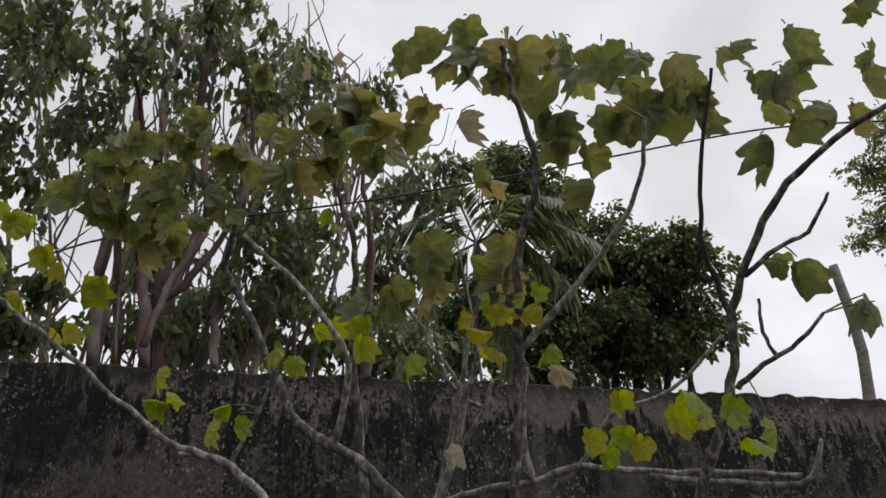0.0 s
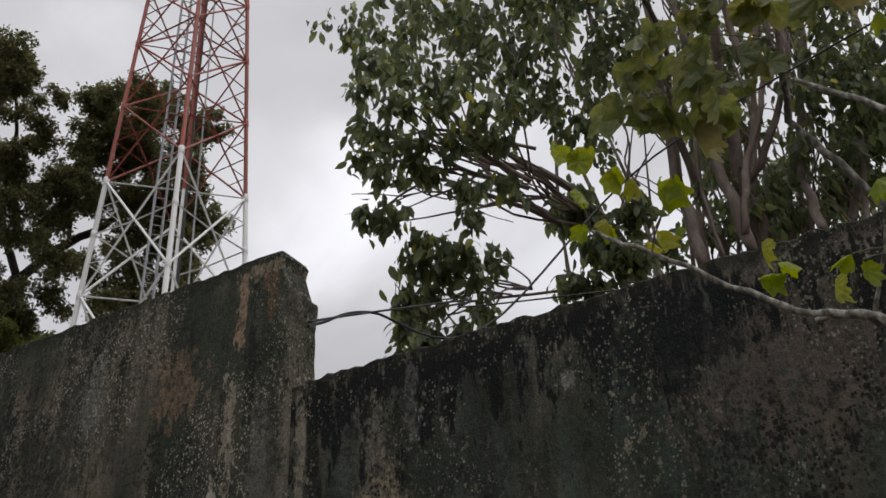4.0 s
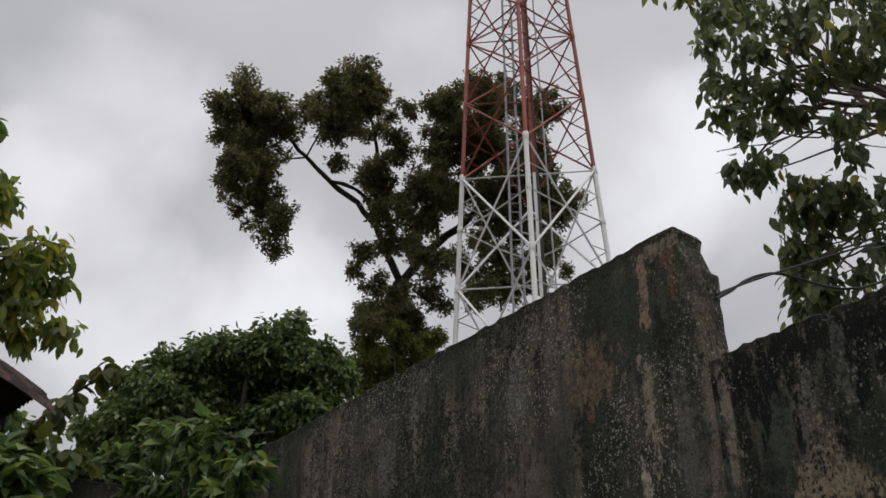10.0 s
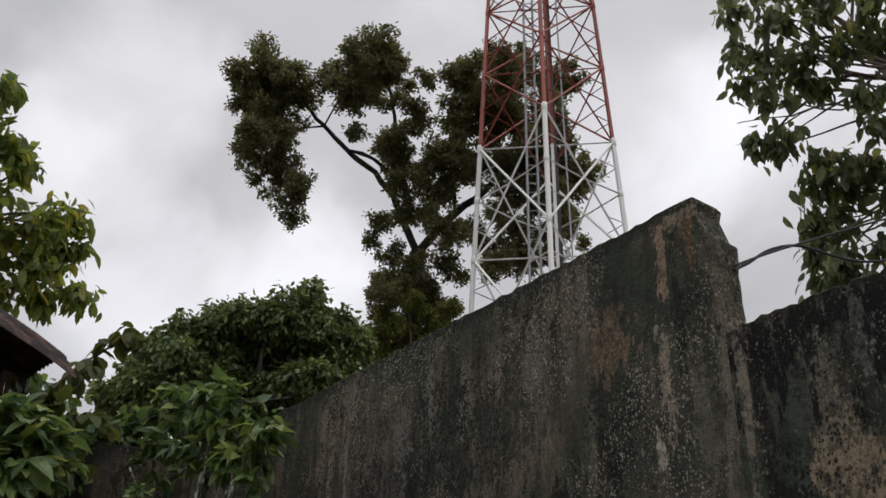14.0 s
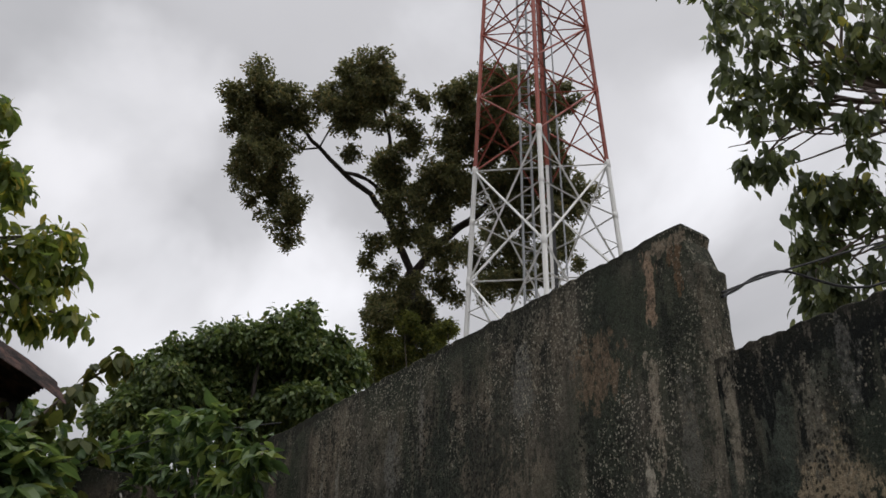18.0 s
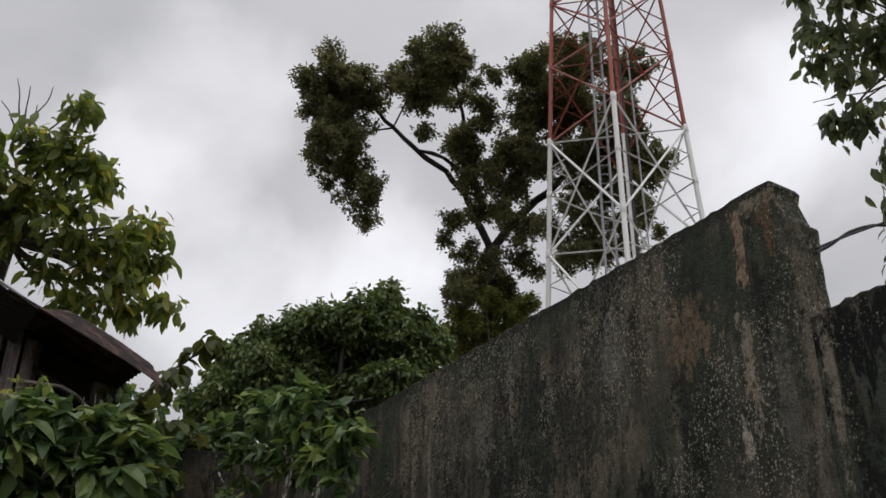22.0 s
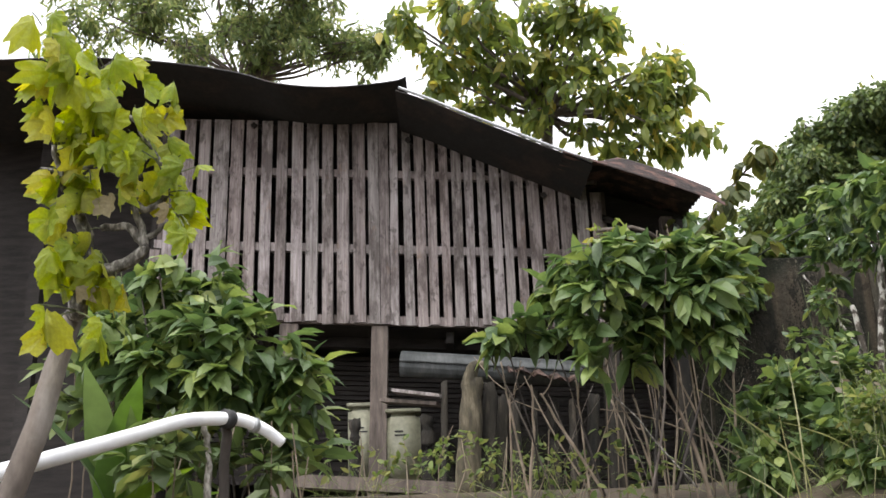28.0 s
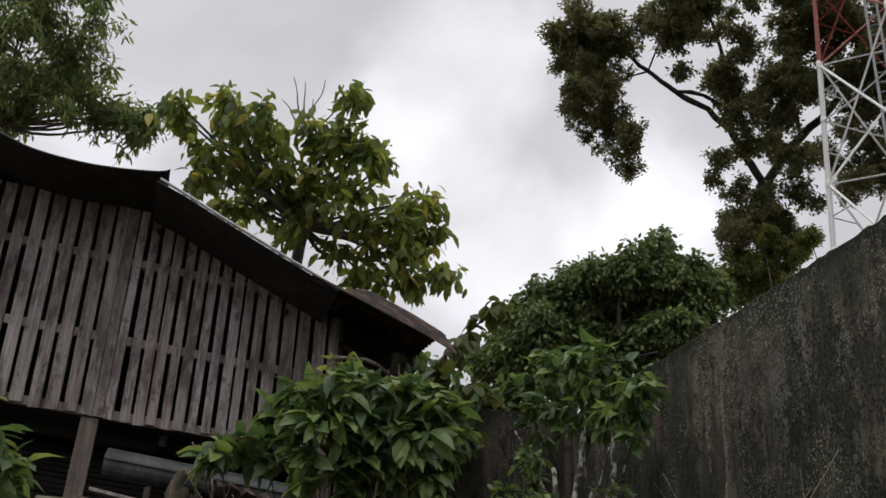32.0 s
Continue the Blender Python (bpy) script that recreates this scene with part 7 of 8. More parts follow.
# ---- weeds, grass and dry stalks ----
def weeds(name, label, clumps, tips, k, leaf, shape, material, seed, stalks=40, foot=None, stalk_mat=STALK):
    """Low tangle: thin stalks rising from the ground, small leaves along them."""
    gen = np.random.default_rng(seed)
    rng = random.Random(seed)
    ob = thing(name, foot or clumps[0][0], label, "weeds", kind="stuff")
    lines = []
    for i in range(stalks):
        c = rng.choice(clumps)
        p = Vector(c[0]) + Vector((rng.uniform(-1, 1), rng.uniform(-1, 1), rng.uniform(0, 1))) * c[1]
        g = Vector((p.x + rng.uniform(-0.12, 0.12), p.y + rng.uniform(-0.12, 0.12), 0))
        g.z = ground_z(g.x, g.y) - 0.03
        lines.append(tube([g, g.lerp(p, 0.6) + Vector((rng.uniform(-0.06, 0.06), rng.uniform(-0.06, 0.06), 0)), p], 0.0035, 0.002, 4))
    part("stalks", mesh_of("stalks", *join(lines), stalk_mat), ob, kind="stuff")
    t, o = tips_in(clumps, tips, gen, 0.1)
    at, way = rosettes(t, o, k, 0.7, 0.1, gen)
    size = leaf * (0.6 + 0.8 * gen.random(len(at)))
    part("foliage", leaves_mesh("foliage", at, way, size, material, shape, 0.5, seed), ob, kind="stuff")


weeds("weeds", "tangle of leafy green weeds at the foot of the far wall",
      [((-4.63, 1.48, 2.27), 0.144), ((-4.40, 1.59, 2.08), 0.180), ((-4.40, 1.32, 1.97), 0.158), ((-4.07, 1.66, 1.92), 0.180), ((-4.71, 1.53, 2.30), 0.158), ((-4.58, 1.37, 2.11), 0.158), ((-4.81, 1.77, 2.41), 0.144), ((-4.81, 1.81, 2.39), 0.108)], 210, 6, 0.088, OVAL, LEAF_SHRUB_MASS, 81, 40, stalk_mat=GREENSTALK)
weeds("weeds", "small-leaved creepers climbing round the corner shrub",
      [((-5.18, 1.94, 2.90), 0.10), ((-5.13, 1.96, 2.63), 0.14), ((-5.27, 1.85, 2.70), 0.10), ((-4.93, 2.01, 2.47), 0.12), ((-4.95, 2.35, 2.68), 0.08), ((-5.15, 1.68, 2.50), 0.14), ((-4.41, 2.23, 2.30), 0.12)], 100, 6, 0.055, OVAL, LEAF_SHRUB_MASS, 82, 20, stalk_mat=GREENSTALK)
weeds("weeds", "leafy weeds and grass round the pale stake",
      [((-3.29, 2.06, 1.95), 0.07), ((-3.34, 1.98, 1.96), 0.08), ((-3.16, 2.08, 1.90), 0.08), ((-3.55, 1.99, 2.06), 0.10), ((-3.76, 1.99, 2.16), 0.10)], 90, 5, 0.06, LANCE, LEAF_WEED, 84, 14, stalk_mat=GREENSTALK)
weeds("weeds", "flowering weeds and seed heads below the corner shrub",
      [((-4.17, 1.82, 2.22), 0.144), ((-4.09, 1.98, 2.29), 0.115), ((-4.06, 1.61, 2.10), 0.144), ((-3.72, 1.89, 2.06), 0.144), ((-3.97, 1.83, 2.10), 0.144), ((-4.23, 1.93, 2.28), 0.108)], 300, 5, 0.042, OVAL, LEAF_WEED, 83, 40, stalk_mat=GREENSTALK)
weeds("weeds", "pale weeds with small leaves before the hut posts",
      [((-4.98, -0.32, 2.08), 0.15), ((-4.99, -0.11, 2.12), 0.18), ((-4.99, 0.16, 2.09), 0.18), ((-4.78, 0.41, 2.00), 0.2), ((-4.56, -0.59, 2.07), 0.15), ((-4.54, 0.69, 1.99), 0.2)], 140, 4, 0.042, OVAL, LEAF_WEED, 85, 12)
weeds("weeds", "leafy undergrowth beside the white pipe",
      [((-2.62, -0.77, 1.82), 0.12), ((-2.88, -0.58, 1.82), 0.12), ((-3.13, -1.03, 2.08), 0.2), ((-3.35, -1.19, 2.28), 0.2), ((-2.94, -0.74, 1.85), 0.14), ((-3.08, -0.91, 2.00), 0.15)], 130, 6, 0.08, OVAL, LEAF_MANGO, 87, 30)
weeds("weeds", "yellow-green weeds on top of the corner and the hut side",
      [((-4.86, 0.74, 3.16), 0.09), ((-4.85, 0.92, 3.10), 0.09), ((-4.89, 1.08, 3.15), 0.07)], 26, 4, 0.05, OVAL, LEAF_TEAK, 89, 9)


def grass():
    gen = np.random.default_rng(5)
    ob = thing("grass", (-3.4, 2.0, ground_z(-3.4, 2.0)), "long arching grass along the foot of the wall", "grass", kind="stuff")
    at, way, size = [], [], []
    for cx, cy, n, s in ((-3.33, 2.12, 70, 0.52), (-3.55, 2.35, 40, 0.5), (-3.7, 2.1, 70, 0.42), (-4.0, 2.0, 120, 0.42), (-4.3, 2.2, 60, 0.4), (-3.05, 2.2, 20, 0.42), (-4.4, 1.8, 80, 0.38), (-3.5, 2.1, 16, 0.6), (-3.9, 1.7, 25, 0.5), (-4.4, 2.0, 35, 0.45), (-3.1, 2.4, 14, 0.5), (-4.2, 1.4, 40, 0.5), (-2.5, 2.5, 40, 0.5), (-5.0, 1.2, 40, 0.4), (-4.8, 0.2, 60, 0.3), (-5.3, -0.5, 70, 0.25), (-5.3, 0.3, 70, 0.25)):
        for i in range(n):
            x, y = cx + gen.normal(0, 0.16), min(2.7, cy + gen.normal(0, 0.16))
            at.append((x, y, ground_z(x, y) - 0.02))
            way.append((gen.normal(0, 0.6), gen.normal(0, 0.6), 1.0))
            size.append(s * gen.uniform(0.6, 1.15))
    b = blade(0.012, 0.85, 0.0, (0.2, 0.4, 0.6, 0.8))
    part("blades", leaves_mesh("blades", np.array(at), np.array(way), np.array(size), GRASS, b, 0.6, 5), ob, kind="stuff")


grass()


def seed_heads():
    """Thin upright stalks with small brown seed heads and a few narrow leaves."""
    rng = random.Random(13)
    gen = np.random.default_rng(13)
    ob = thing("seed_stalks", (-4.0, 1.9, ground_z(-4.0, 1.9)), "thin weed stalks with brown seed heads by the wall", "weeds", kind="stuff")
    lines, at, way = [], [], []
    for i in range(45):
        x, y = rng.uniform(-4.7, -3.2), rng.uniform(1.45, 2.5)
        g = Vector((x, y, ground_z(x, y) - 0.03))
        h = Vector((x + rng.uniform(-0.12, 0.12), y + rng.uniform(-0.12, 0.12), rng.uniform(2.0, 2.28)))
        m = g.lerp(h, 0.6) + Vector((rng.uniform(-0.05, 0.05), rng.uniform(-0.05, 0.05), 0))
        lines.append(tube(smooth_line([g, m, h], 3), 0.0028, 0.0014, 4))
        for k in range(7):
            at.append(m.lerp(h, rng.uniform(0.3, 1.02)))
            way.append(Vector((rng.uniform(-1, 1), rng.uniform(-1, 1), rng.uniform(-0.2, 0.8))))
    part("stalks", mesh_of("stalks", *join(lines), GREENSTALK), ob, kind="stuff")
    part("seed_heads", leaves_mesh("seed_heads", np.array(at), np.array(way), gen.uniform(0.012, 0.04, len(at)), SEEDHEAD, OVAL, 0.5, 13), ob, kind="stuff")


seed_heads()


def seedling():
    rng = random.Random(41)
    broad = lobed_leaf(LEAF_STRAP, 3)
    p = Vector((-2.90, 2.10, 1.87))
    ob = thing("seedling", (p.x, p.y, ground_z(p.x, p.y)), "young plant with broad green leaves by the wall", "plant")
    part("stem", limb_mesh("stem", [([Vector((p.x, p.y, ground_z(p.x, p.y) - 0.03)), p], 0.006, 0.004)], GREENSTALK, 6, 2), ob)
    for w, s in (((-0.7, -0.5, 0.15), 0.13), ((0.6, 0.3, 0.2), 0.14), ((0.2, -0.8, 0.1), 0.12), ((-0.2, 0.6, 0.4), 0.11)):
        set_leaf(broad, ob, p, Vector(w), s, rng.uniform(-0.3, 0.3))


seedling()


def dry_stalks():
    rng = random.Random(29)
    lines = [(((-4.52, 0.27, 1.93), (-4.52, 0.22, 2.25), (-4.52, 0.19, 2.46)), 0.007),
             (((-4.52, 0.22, 2.27), (-4.52, 0.24, 2.31), (-4.52, 0.28, 2.46)), 0.005),
             (((-4.52, 0.29, 1.93), (-4.52, 0.32, 2.15), (-4.52, 0.32, 2.35)), 0.01),
             (((-4.52, 0.58, 1.91), (-4.52, 0.45, 2.14), (-4.52, 0.36, 2.31)), 0.01),
             (((-4.52, 0.54, 1.92), (-4.52, 0.53, 2.2), (-4.52, 0.52, 2.38)), 0.007),
             (((-4.52, 1.0, 2.12), (-4.52, 0.87, 2.45), (-4.52, 0.72, 2.63)), 0.01)]
    lines += [(((-4.52, 1.05, 2.16), (-4.52, 1.04, 2.47), (-4.52, 1.05, 2.75)), 0.006),
             (((-4.52, 0.79, 2.07), (-4.52, 0.67, 2.34), (-4.52, 0.63, 2.53)), 0.006),
             (((-4.52, 1.18, 2.02), (-4.52, 0.85, 2.18), (-4.52, 0.62, 2.23)), 0.005),
             (((-4.52, 0.91, 1.9), (-4.52, 0.95, 2.12), (-4.52, 0.98, 2.39)), 0.008),
             (((-4.52, 1.2, 1.99), (-4.52, 1.22, 2.27), (-4.52, 1.26, 2.55)), 0.009),
             (((-4.52, 0.82, 1.9), (-4.52, 0.81, 2.09), (-4.52, 0.77, 2.29)), 0.009),
             (((-4.52, 1.1, 2.03), (-4.52, 1.02, 2.26), (-4.52, 0.92, 2.54)), 0.007),
             (((-3.33, 2.01, 1.88), (-3.38, 2.04, 2.18), (-3.41, 2.08, 2.41)), 0.0035), (((-3.20, 2.03, 1.87), (-3.16, 2.18, 2.19), (-3.07, 2.35, 2.49)), 0.0032),
             (((-3.30, 2.03, 1.96), (-3.21, 2.12, 2.15), (-3.16, 2.28, 2.36)), 0.003), (((-3.44, 1.98, 2.04), (-3.52, 1.95, 2.29), (-3.53, 1.87, 2.45)), 0.0035)]
    for pts, r in lines:
        p = [Vector(q) for q in pts]
        g = p[0] + (p[0] - p[1]) * 0.6
        g.z = min(g.z, ground_z(g.x, g.y))
        st = thing("dry_stalk", g, "bare dry stalk rising from the weeds", "stalk", "dry stalks")
        part("stem", limb_mesh("stem", [([g] + p, r, r * 0.5)], STALK, 5, 3), st)
        for k in range(rng.choice((0, 1, 2)) if r > 0.0055 else rng.choice((0, 1))):
            a = p[1].lerp(p[2], rng.uniform(0.0, 0.95))
            o = Vector((rng.uniform(-0.1, 0.1), rng.uniform(-0.14, 0.14), rng.uniform(0.05, 0.2))) * rng.uniform(0.5, 1.3)
            part("side_shoot", limb_mesh("side_shoot", [([a, a + o * 0.5 + Vector((0, 0, -0.02)), a + o], r * 0.45, r * 0.2)], STALK, 4, 3), st)


dry_stalks()


def brushwood():
    """Dead thin stems leaning every way in front of the logs and under the shrub."""
    rng = random.Random(57)
    ob = thing("brushwood", (-4.9, 0.75, ground_z(-4.9, 0.75)), "tangle of dead bare stems before the hut posts", "brushwood", kind="stuff")
    pale, dark = [], []
    for i in range(9):
        x, y = rng.uniform(-5.2, -4.4), rng.uniform(0.25, 1.45)
        g = Vector((x, y, ground_z(x, y) - 0.03))
        h = g + Vector((rng.uniform(-0.1, 0.1), rng.uniform(-0.35, 0.35), rng.uniform(0.35, 0.95)))
        m = g.lerp(h, 0.5) + Vector((rng.uniform(-0.03, 0.03), rng.uniform(-0.05, 0.05), 0))
        r = rng.uniform(0.002, 0.006)
        (pale if rng.random() < 0.45 else dark).append(tube(smooth_line([g, m, h], 3), r, r * 0.5, 5))
        if rng.random() < 0.5:
            k = m.lerp(h, rng.uniform(0, 0.7))
            (pale if rng.random() < 0.45 else dark).append(tube([k, k + Vector((rng.uniform(-0.05, 0.05), rng.uniform(-0.2, 0.2), rng.uniform(0.05, 0.22)))], r * 0.6, r * 0.25, 4))
    part("stems", mesh_of("stems", *join(pale), STALK), ob, "pale dry stems", "stuff")
    part("stems", mesh_of("stems", *join(dark), BARK), ob, "dark dry stems", "stuff")


brushwood()


# ---- big strap leaves by the pipe ----
def strap_plant():
    rng = random.Random(31)
    foot = Vector((-2.75, -0.93, 1.62))
    ob = thing("strap_plant", foot, "clump of long upright glossy green leaves", "plant")
    leaf = single_leaf(blade(0.24, 0.25, 0.3, (0.15, 0.35, 0.55, 0.8)), LEAF_STRAP, "leaf")
    green = single_leaf(blade(0.22, 0.35, 0.3, (0.15, 0.35, 0.55, 0.8)), LEAF_SHRUB, "leaf")
    for tip, m in (((-2.68, -0.96, 2.08), green), ((-2.69, -0.90, 2.04), leaf), ((-2.73, -0.88, 1.96), green), ((-2.65, -1.05, 2.04), green), ((-2.79, -0.69, 1.80), leaf), ((-2.77, -0.79, 1.84), leaf), ((-2.70, -0.75, 1.76), leaf), ((-2.74, -0.89, 1.81), green), ((-2.81, -0.65, 1.78), green)):
        a = foot + Vector((rng.uniform(-0.05, 0.05), rng.uniform(-0.05, 0.05), 0))
        d = Vector(tip) - a
        set_leaf(m, ob, a, d, d.length, rng.uniform(-0.6, 0.6))
    part("stem", limb_mesh("stem", [([Vector((foot.x, foot.y, ground_z(foot.x, foot.y) - 0.05)), foot + Vector((0, 0, 0.05))], 0.03, 0.025)], GREENSTALK, 8, 1), ob)


strap_plant()


# ---- white pipe on a forked stake ----
def pipe():
    ob = thing("water_pipe", (-2.55, -0.61, 1.89), "bent white plastic water pipe tied to a stake", "pipe")
    line = [Vector((-2.25, -1.05, 1.73)), Vector((-2.36, -0.91, 1.79)), Vector((-2.45, -0.80, 1.84)), Vector((-2.52, -0.71, 1.88)), Vector((-2.56, -0.63, 1.89)), Vector((-2.60, -0.58, 1.89)), Vector((-2.63, -0.53, 1.87)), Vector((-2.66, -0.49, 1.84))]
    part("pipe", mesh_of("pipe", *tube(smooth_line(line, 6), 0.020, 0.015, 14), PVC, True), ob)
    a, b = Vector((-2.56, -0.62, 1.89)), Vector((-2.58, -0.61, 1.89))
    part("binding", mesh_of("binding", *tube([a, b], 0.025, 0.025, 12), BLACK, True), ob, "black rubber binding")
    c, d = Vector((-2.61, -0.56, 1.88)), Vector((-2.62, -0.55, 1.88))
    part("collar", mesh_of("collar", *tube([c, d], 0.0195, 0.0195, 12), GALV, True), ob)
    stake = thing("stake", (-2.61, -0.62, 1.74), "dark wooden stake holding up the white pipe", "stake")
    g = Vector((-2.64, -0.63, 1.68))
    part("stake", limb_mesh("stake", [([Vector((g.x, g.y, ground_z(g.x, g.y) - 0.1)), g, Vector((-2.59, -0.62, 1.91))], 0.015, 0.013)], DARKBARK, 7, 4), stake)
    part("fork", limb_mesh("fork", [([g + Vector((0, -0.04, 0)), Vector((-2.62, -0.67, 1.81)), Vector((-2.60, -0.68, 1.88))], 0.010, 0.008)], PALEBARK, 7, 4), stake)


pipe()


# ---- stores under and before the hut ----
def sheet_roll():
    ob = thing("sheet_roll", (-5.9, 0.2, 2.80), "rolled grey corrugated sheet lying under the hut", "metal roll")
    a, b = Vector((-5.950, -0.321, 2.794)), Vector((-5.850, 0.755, 2.668))
    d = (b - a).normalized()
    s, u = frame_of(d)
    n, m = 64, 10

    def layer(name, k0, k1):
        """A stretch of the spiral, from step k0 to step k1."""
        w = k1 - k0 + 1
        verts = []
        for i in range(m + 1):
            for k in range(k0, k1 + 1):
                ang = 2 * math.pi * 1.6 * k / n
                r = 0.078 - 0.018 * k / n + 0.0025 * math.sin(k * 2.4)
                verts.append(a.lerp(b, i / m) + (s * math.cos(ang) + u * math.sin(ang)) * r)
        faces = [(i * w + k, i * w + k + 1, (i + 1) * w + k + 1, (i + 1) * w + k) for i in range(m) for k in range(w - 1)]
        sheet = part(name, mesh_of(name, verts, faces, ZINC, True), ob)
        mod = sheet.modifiers.new("thickness", "SOLIDIFY")
        mod.thickness = 0.003

    layer("outer_sheet", 0, 40)
    layer("inner_sheet", 40, 64)
    cover = thing("rusty_sheet", (-5.650, 0.495, 2.632), "torn rust-red sheet drooping over the stacked posts", "metal sheet")
    p = smooth_line([Vector((-5.720, 0.286, 2.701)), Vector((-5.660, 0.401, 2.673)), Vector((-5.620, 0.538, 2.631)), Vector((-5.600, 0.676, 2.605))], 6)
    rng = random.Random(6)
    v, f = [], []
    for i, q in enumerate(p):
        hang = 0.016 + 0.03 * rng.random()
        ripple = 0.012 * math.sin(i * 1.6)
        for k in range(5):
            v.append(q + Vector((-0.10 * (4 - k) + ripple, 0, 0.014 * (4 - k) + ripple)))
        for k in range(1, 4):
            v.append(q + Vector((0.012 * k + ripple * (1 + k), 0.004 * k, -hang * k / 3)))
    f = [(i * 8 + k, i * 8 + k + 1, (i + 1) * 8 + k + 1, (i + 1) * 8 + k) for i in range(len(p) - 1) for k in range(7)]
    cs = part("sheet", mesh_of("sheet", v, f, REDRUST), cover)
    mod = cs.modifiers.new("thickness", "SOLIDIFY")
    mod.thickness = 0.003


def container(name, label, y0, y1, z0, z1, x):
    ob = thing(name, (x, (y0 + y1) / 2, z0), label, "container", "plastic containers")
    bm = box_bm(x - 0.16, x, y0, y1, z0, z1 - 0.03, 0)
    bmesh.ops.bevel(bm, geom=[e for e in bm.edges], offset=0.03, segments=3, affect="EDGES")
    part_bm("body", bm, JUG, ob, "", True)
    rim = box_bm(x - 0.165, x + 0.006, y0 - 0.006, y1 + 0.006, z1 - 0.035, z1 - 0.012, 0.006)
    part_bm("rim", rim, JUG, ob)
    for k, (za, w) in enumerate(((0.40, 0.07), (0.35, 0.05))):
        bar = box_bm(x + 0.0015, x + 0.004, y0 + 0.05, y0 + 0.05 + w, z0 + (z1 - z0) * (1 - za), z0 + (z1 - z0) * (1 - za) + 0.008)
        part_bm("print", bar, BLACK, ob, "dark printed bar")


def post_log(foot, head, r, seed, label="rotting dark log post before the hut"):
    """A split log with an uneven, broken top."""
    rng = random.Random(seed)
    a, b = Vector(foot), Vector(head)
    a.z = ground_z(a.x, a.y) - 0.05
    ob = thing("log_post", (a.x, a.y, a.z + 0.05), label, "post", "log posts")
    n, sides = 9, 10
    v, f = tube([a.lerp(b, i / n) + Vector((rng.uniform(-1, 1), rng.uniform(-1, 1), 0)) * r * 0.07 for i in range(n + 1)], r, r * rng.uniform(0.75, 0.9), sides, 0.05, rng)
    flute = [rng.uniform(0.82, 1.08) for k in range(sides)]
    for i in range(n + 1):
        c = sum((v[i * sides + k] for k in range(sides)), Vector()) / sides
        for k in range(sides):
            v[i * sides + k] = c + (v[i * sides + k] - c) * flute[k]
    for k in range(sides):
        v[n * sides + k] = v[n * sides + k] + Vector((0, 0, rng.uniform(-0.7, 0.25) * r))
    part("log", mesh_of("log", v, f, MOSSLOG if r > 0.06 else OLDPOST, True), ob)
    if r > 0.06:
        hook = smooth_line([b + Vector((0.02, -0.02, -0.08)), b + Vector((0.03, 0.00, 0.02)), b + Vector((0.04, 0.045, 0.045)), b + Vector((0.05, 0.085, 0.01))], 4)
        part("hook", mesh_of("hook", *tube(hook, 0.045, 0.016, 8, 0.12, rng), MOSSLOG, True), ob, "broken hooked top")


sheet_roll()
container("container", "pale yellow plastic container beside a hut post", -0.66, -0.46, 2.14, 2.62, -6.14)
container("container", "pale yellow plastic container with dark print", -0.42, -0.22, 2.12, 2.55, -6.0)
LOGS = (((-5.700, -0.088, 2.083), (-5.720, -0.067, 2.634), 0.022), ((-5.620, 0.021, 2.041), (-5.660, 0.092, 2.657), 0.078), ((-5.800, -0.170, 2.096), (-5.800, -0.174, 2.470), 0.045), ((-5.750, -0.580, 2.170), (-5.750, -0.581, 2.442), 0.04),
        ((-5.750, 0.145, 2.047), (-5.750, 0.194, 2.622), 0.05), ((-5.850, 0.224, 2.052), (-5.850, 0.280, 2.572), 0.045), ((-5.750, 0.325, 2.038), (-5.780, 0.332, 2.525), 0.035), ((-5.700, 0.402, 2.030), (-5.750, 0.446, 2.580), 0.02), ((-5.800, 0.529, 2.033), (-5.800, 0.546, 2.510), 0.05),
        ((-5.720, 0.627, 2.022), (-5.750, 0.651, 2.507), 0.025), ((-5.850, 0.740, 2.028), (-5.850, 0.789, 2.551), 0.04), ((-5.800, 0.860, 2.018), (-5.850, 0.892, 2.514), 0.03))
for k, (foot, head, r) in enumerate(LOGS):
    post_log(foot, head, r, 40 + k, "thick mossy log post with a broken top" if r > 0.06 else "rotting dark log post before the hut")


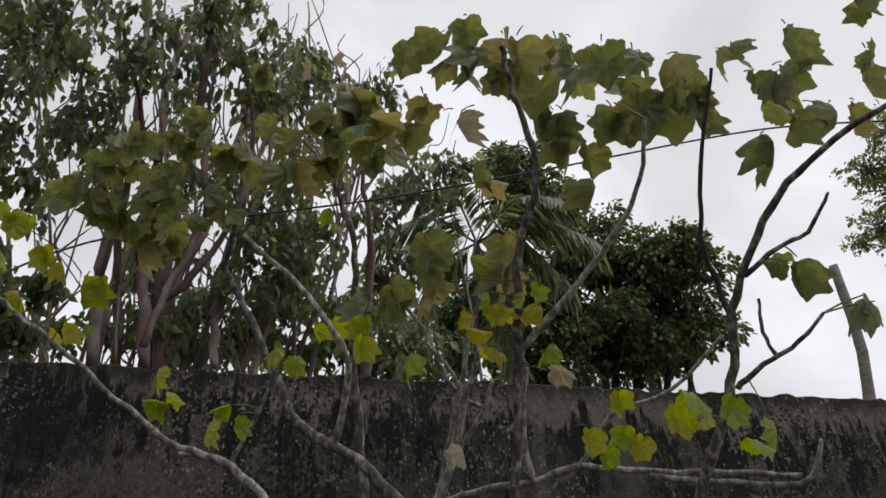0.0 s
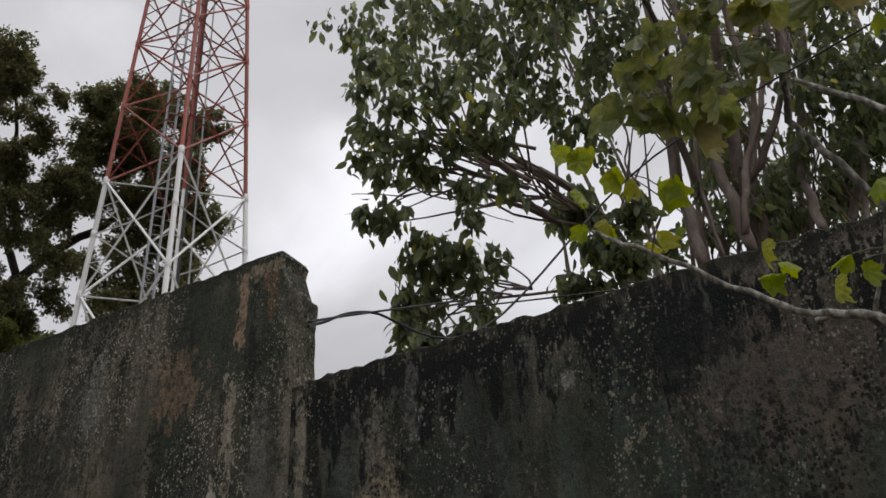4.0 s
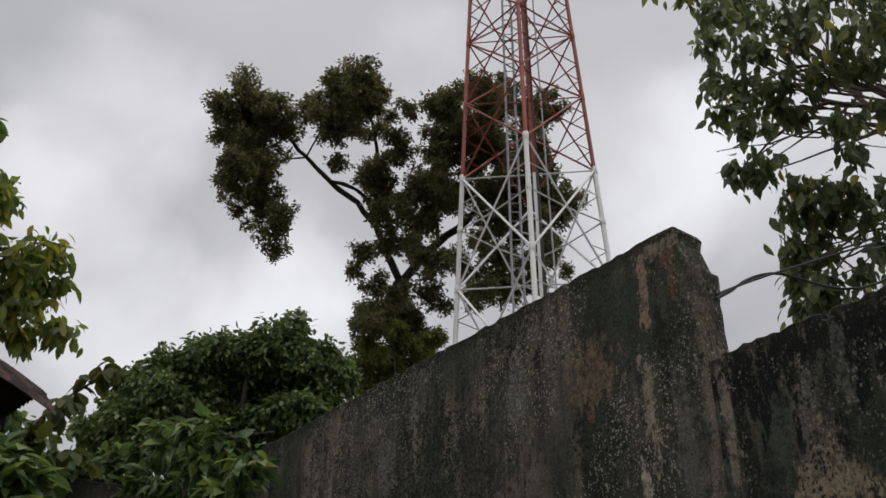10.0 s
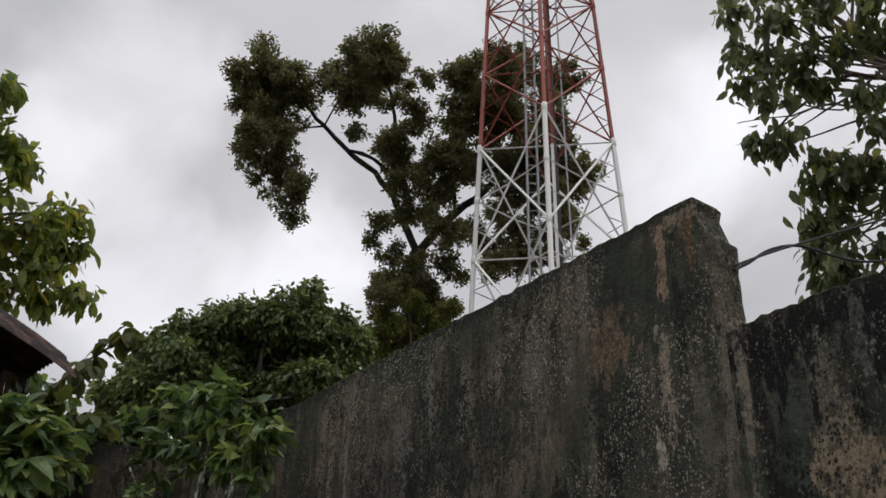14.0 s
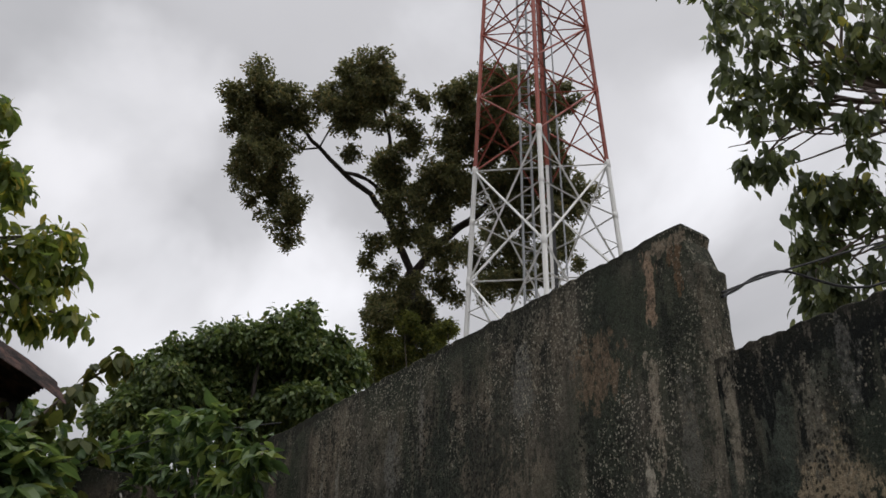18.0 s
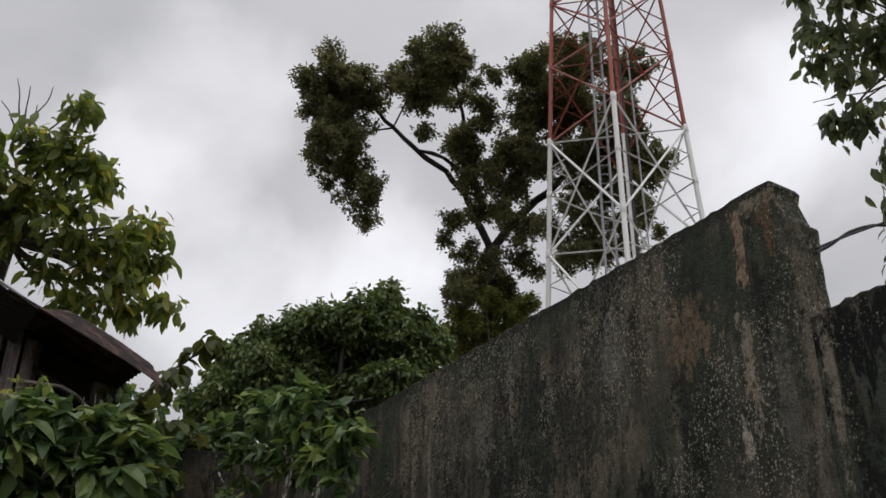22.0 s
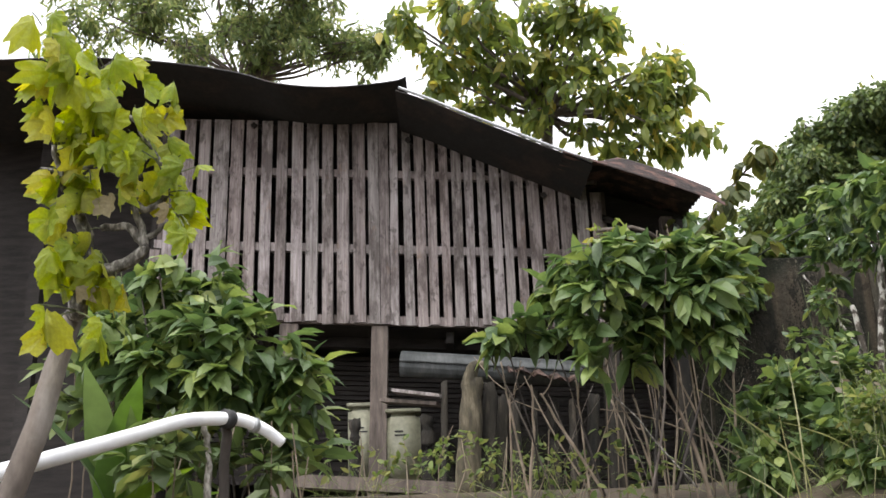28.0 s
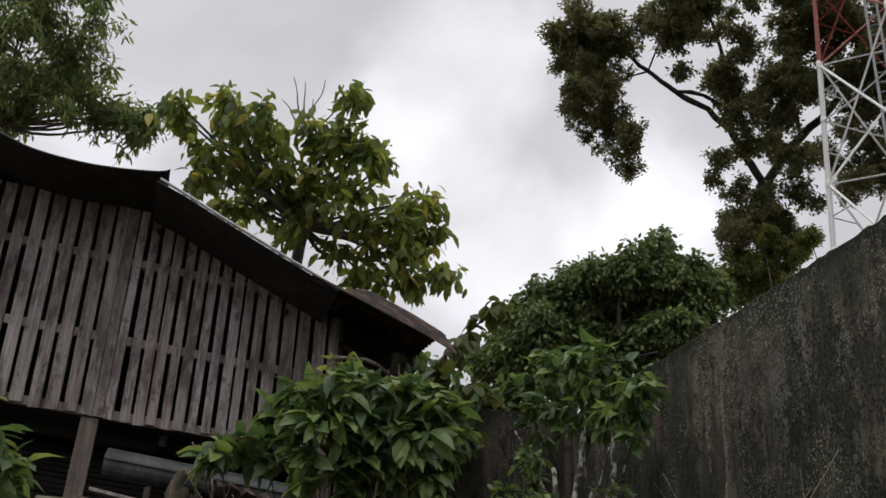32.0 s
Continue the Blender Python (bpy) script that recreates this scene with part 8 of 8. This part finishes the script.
def plank(name, label, a, b, w, h, material):
    a, b = Vector(a), Vector(b)
    ob = thing(name, a.lerp(b, 0.5), label, "plank")
    s, u = frame_of(b - a)
    v = [p + s * i * w / 2 + u * j * h / 2 for p in (a, b) for i, j in ((-1, -1), (1, -1), (1, 1), (-1, 1))]
    f = [(0, 1, 2, 3), (7, 6, 5, 4), (0, 4, 5, 1), (1, 5, 6, 2), (2, 6, 7, 3), (3, 7, 4, 0)]
    part("board", mesh_of("board", v, f, material), ob)


plank("plank", "grey plank laid across the posts", (-5.800, -0.354, 2.599), (-5.720, -0.082, 2.542), 0.12, 0.018, SLAT)
plank("plank", "weathered plank under the grey one", (-5.900, -0.425, 2.567), (-5.750, -0.099, 2.506), 0.10, 0.02, BEAM)
plank("ground_sill", "old timber sill lying on the ground before the hut", (-5.700, -0.955, 2.103), (-5.700, 0.119, 2.012), 0.14, 0.07, BEAM)


# ---- cables and a pale stake at the wall ----
def cable(pts, r, label):
    p = [Vector(q) for q in pts]
    ob = thing("cable", p[0], label, "cable", "cables")
    part("wire", mesh_of("wire", *tube(smooth_line(p, 8), r, r, 5), BLACK, True), ob)


cable(((-1.86, 2.64, 3.11), (-1.92, 2.80, 3.21), (-2.01, 3.25, 3.48), (-1.75, 3.79, 3.56), (-1.00, 4.39, 4.59), (0.52, 4.40, 5.02), (1.43, 4.29, 5.22), (2.73, 4.22, 5.59), (3.47, 4.02, 5.56)), 0.006, "black service cable strung behind the wall")
cable(((-1.85, 2.63, 3.12), (-1.98, 3.17, 3.43), (-1.92, 3.98, 3.84), (-2.12, 4.35, 4.03), (-1.43, 4.81, 4.13)), 0.005, "second black cable strung behind the wall")
cable(((-5.91, 1.84, 3.36), (-5.70, 2.25, 3.56), (-5.15, 2.76, 3.62)), 0.004, "thin wire along the end of the yard")


def pale_stake():
    p = Vector((-3.33, 2.11, 2.19))
    g = ground_z(p.x, p.y)
    ob = thing("marker_stake", (p.x, p.y, g), "short pale grey stake with a knob standing by the wall", "stake")
    m = Vector((p.x, p.y, p.z - 0.06))
    part("stake", mesh_of("stake", *tube([Vector((p.x + 0.004, p.y, g - 0.05)), Vector((p.x, p.y, p.z - 0.05))], 0.015, 0.013, 8), STAKEGREY), ob)
    part("knob", mesh_of("knob", *tube([m + Vector((0, 0, s)) for s in (-0.01, 0.0, 0.02, 0.045, 0.06)], 0.019, 0.015, 8), STAKEGREY, True), ob)


pale_stake()
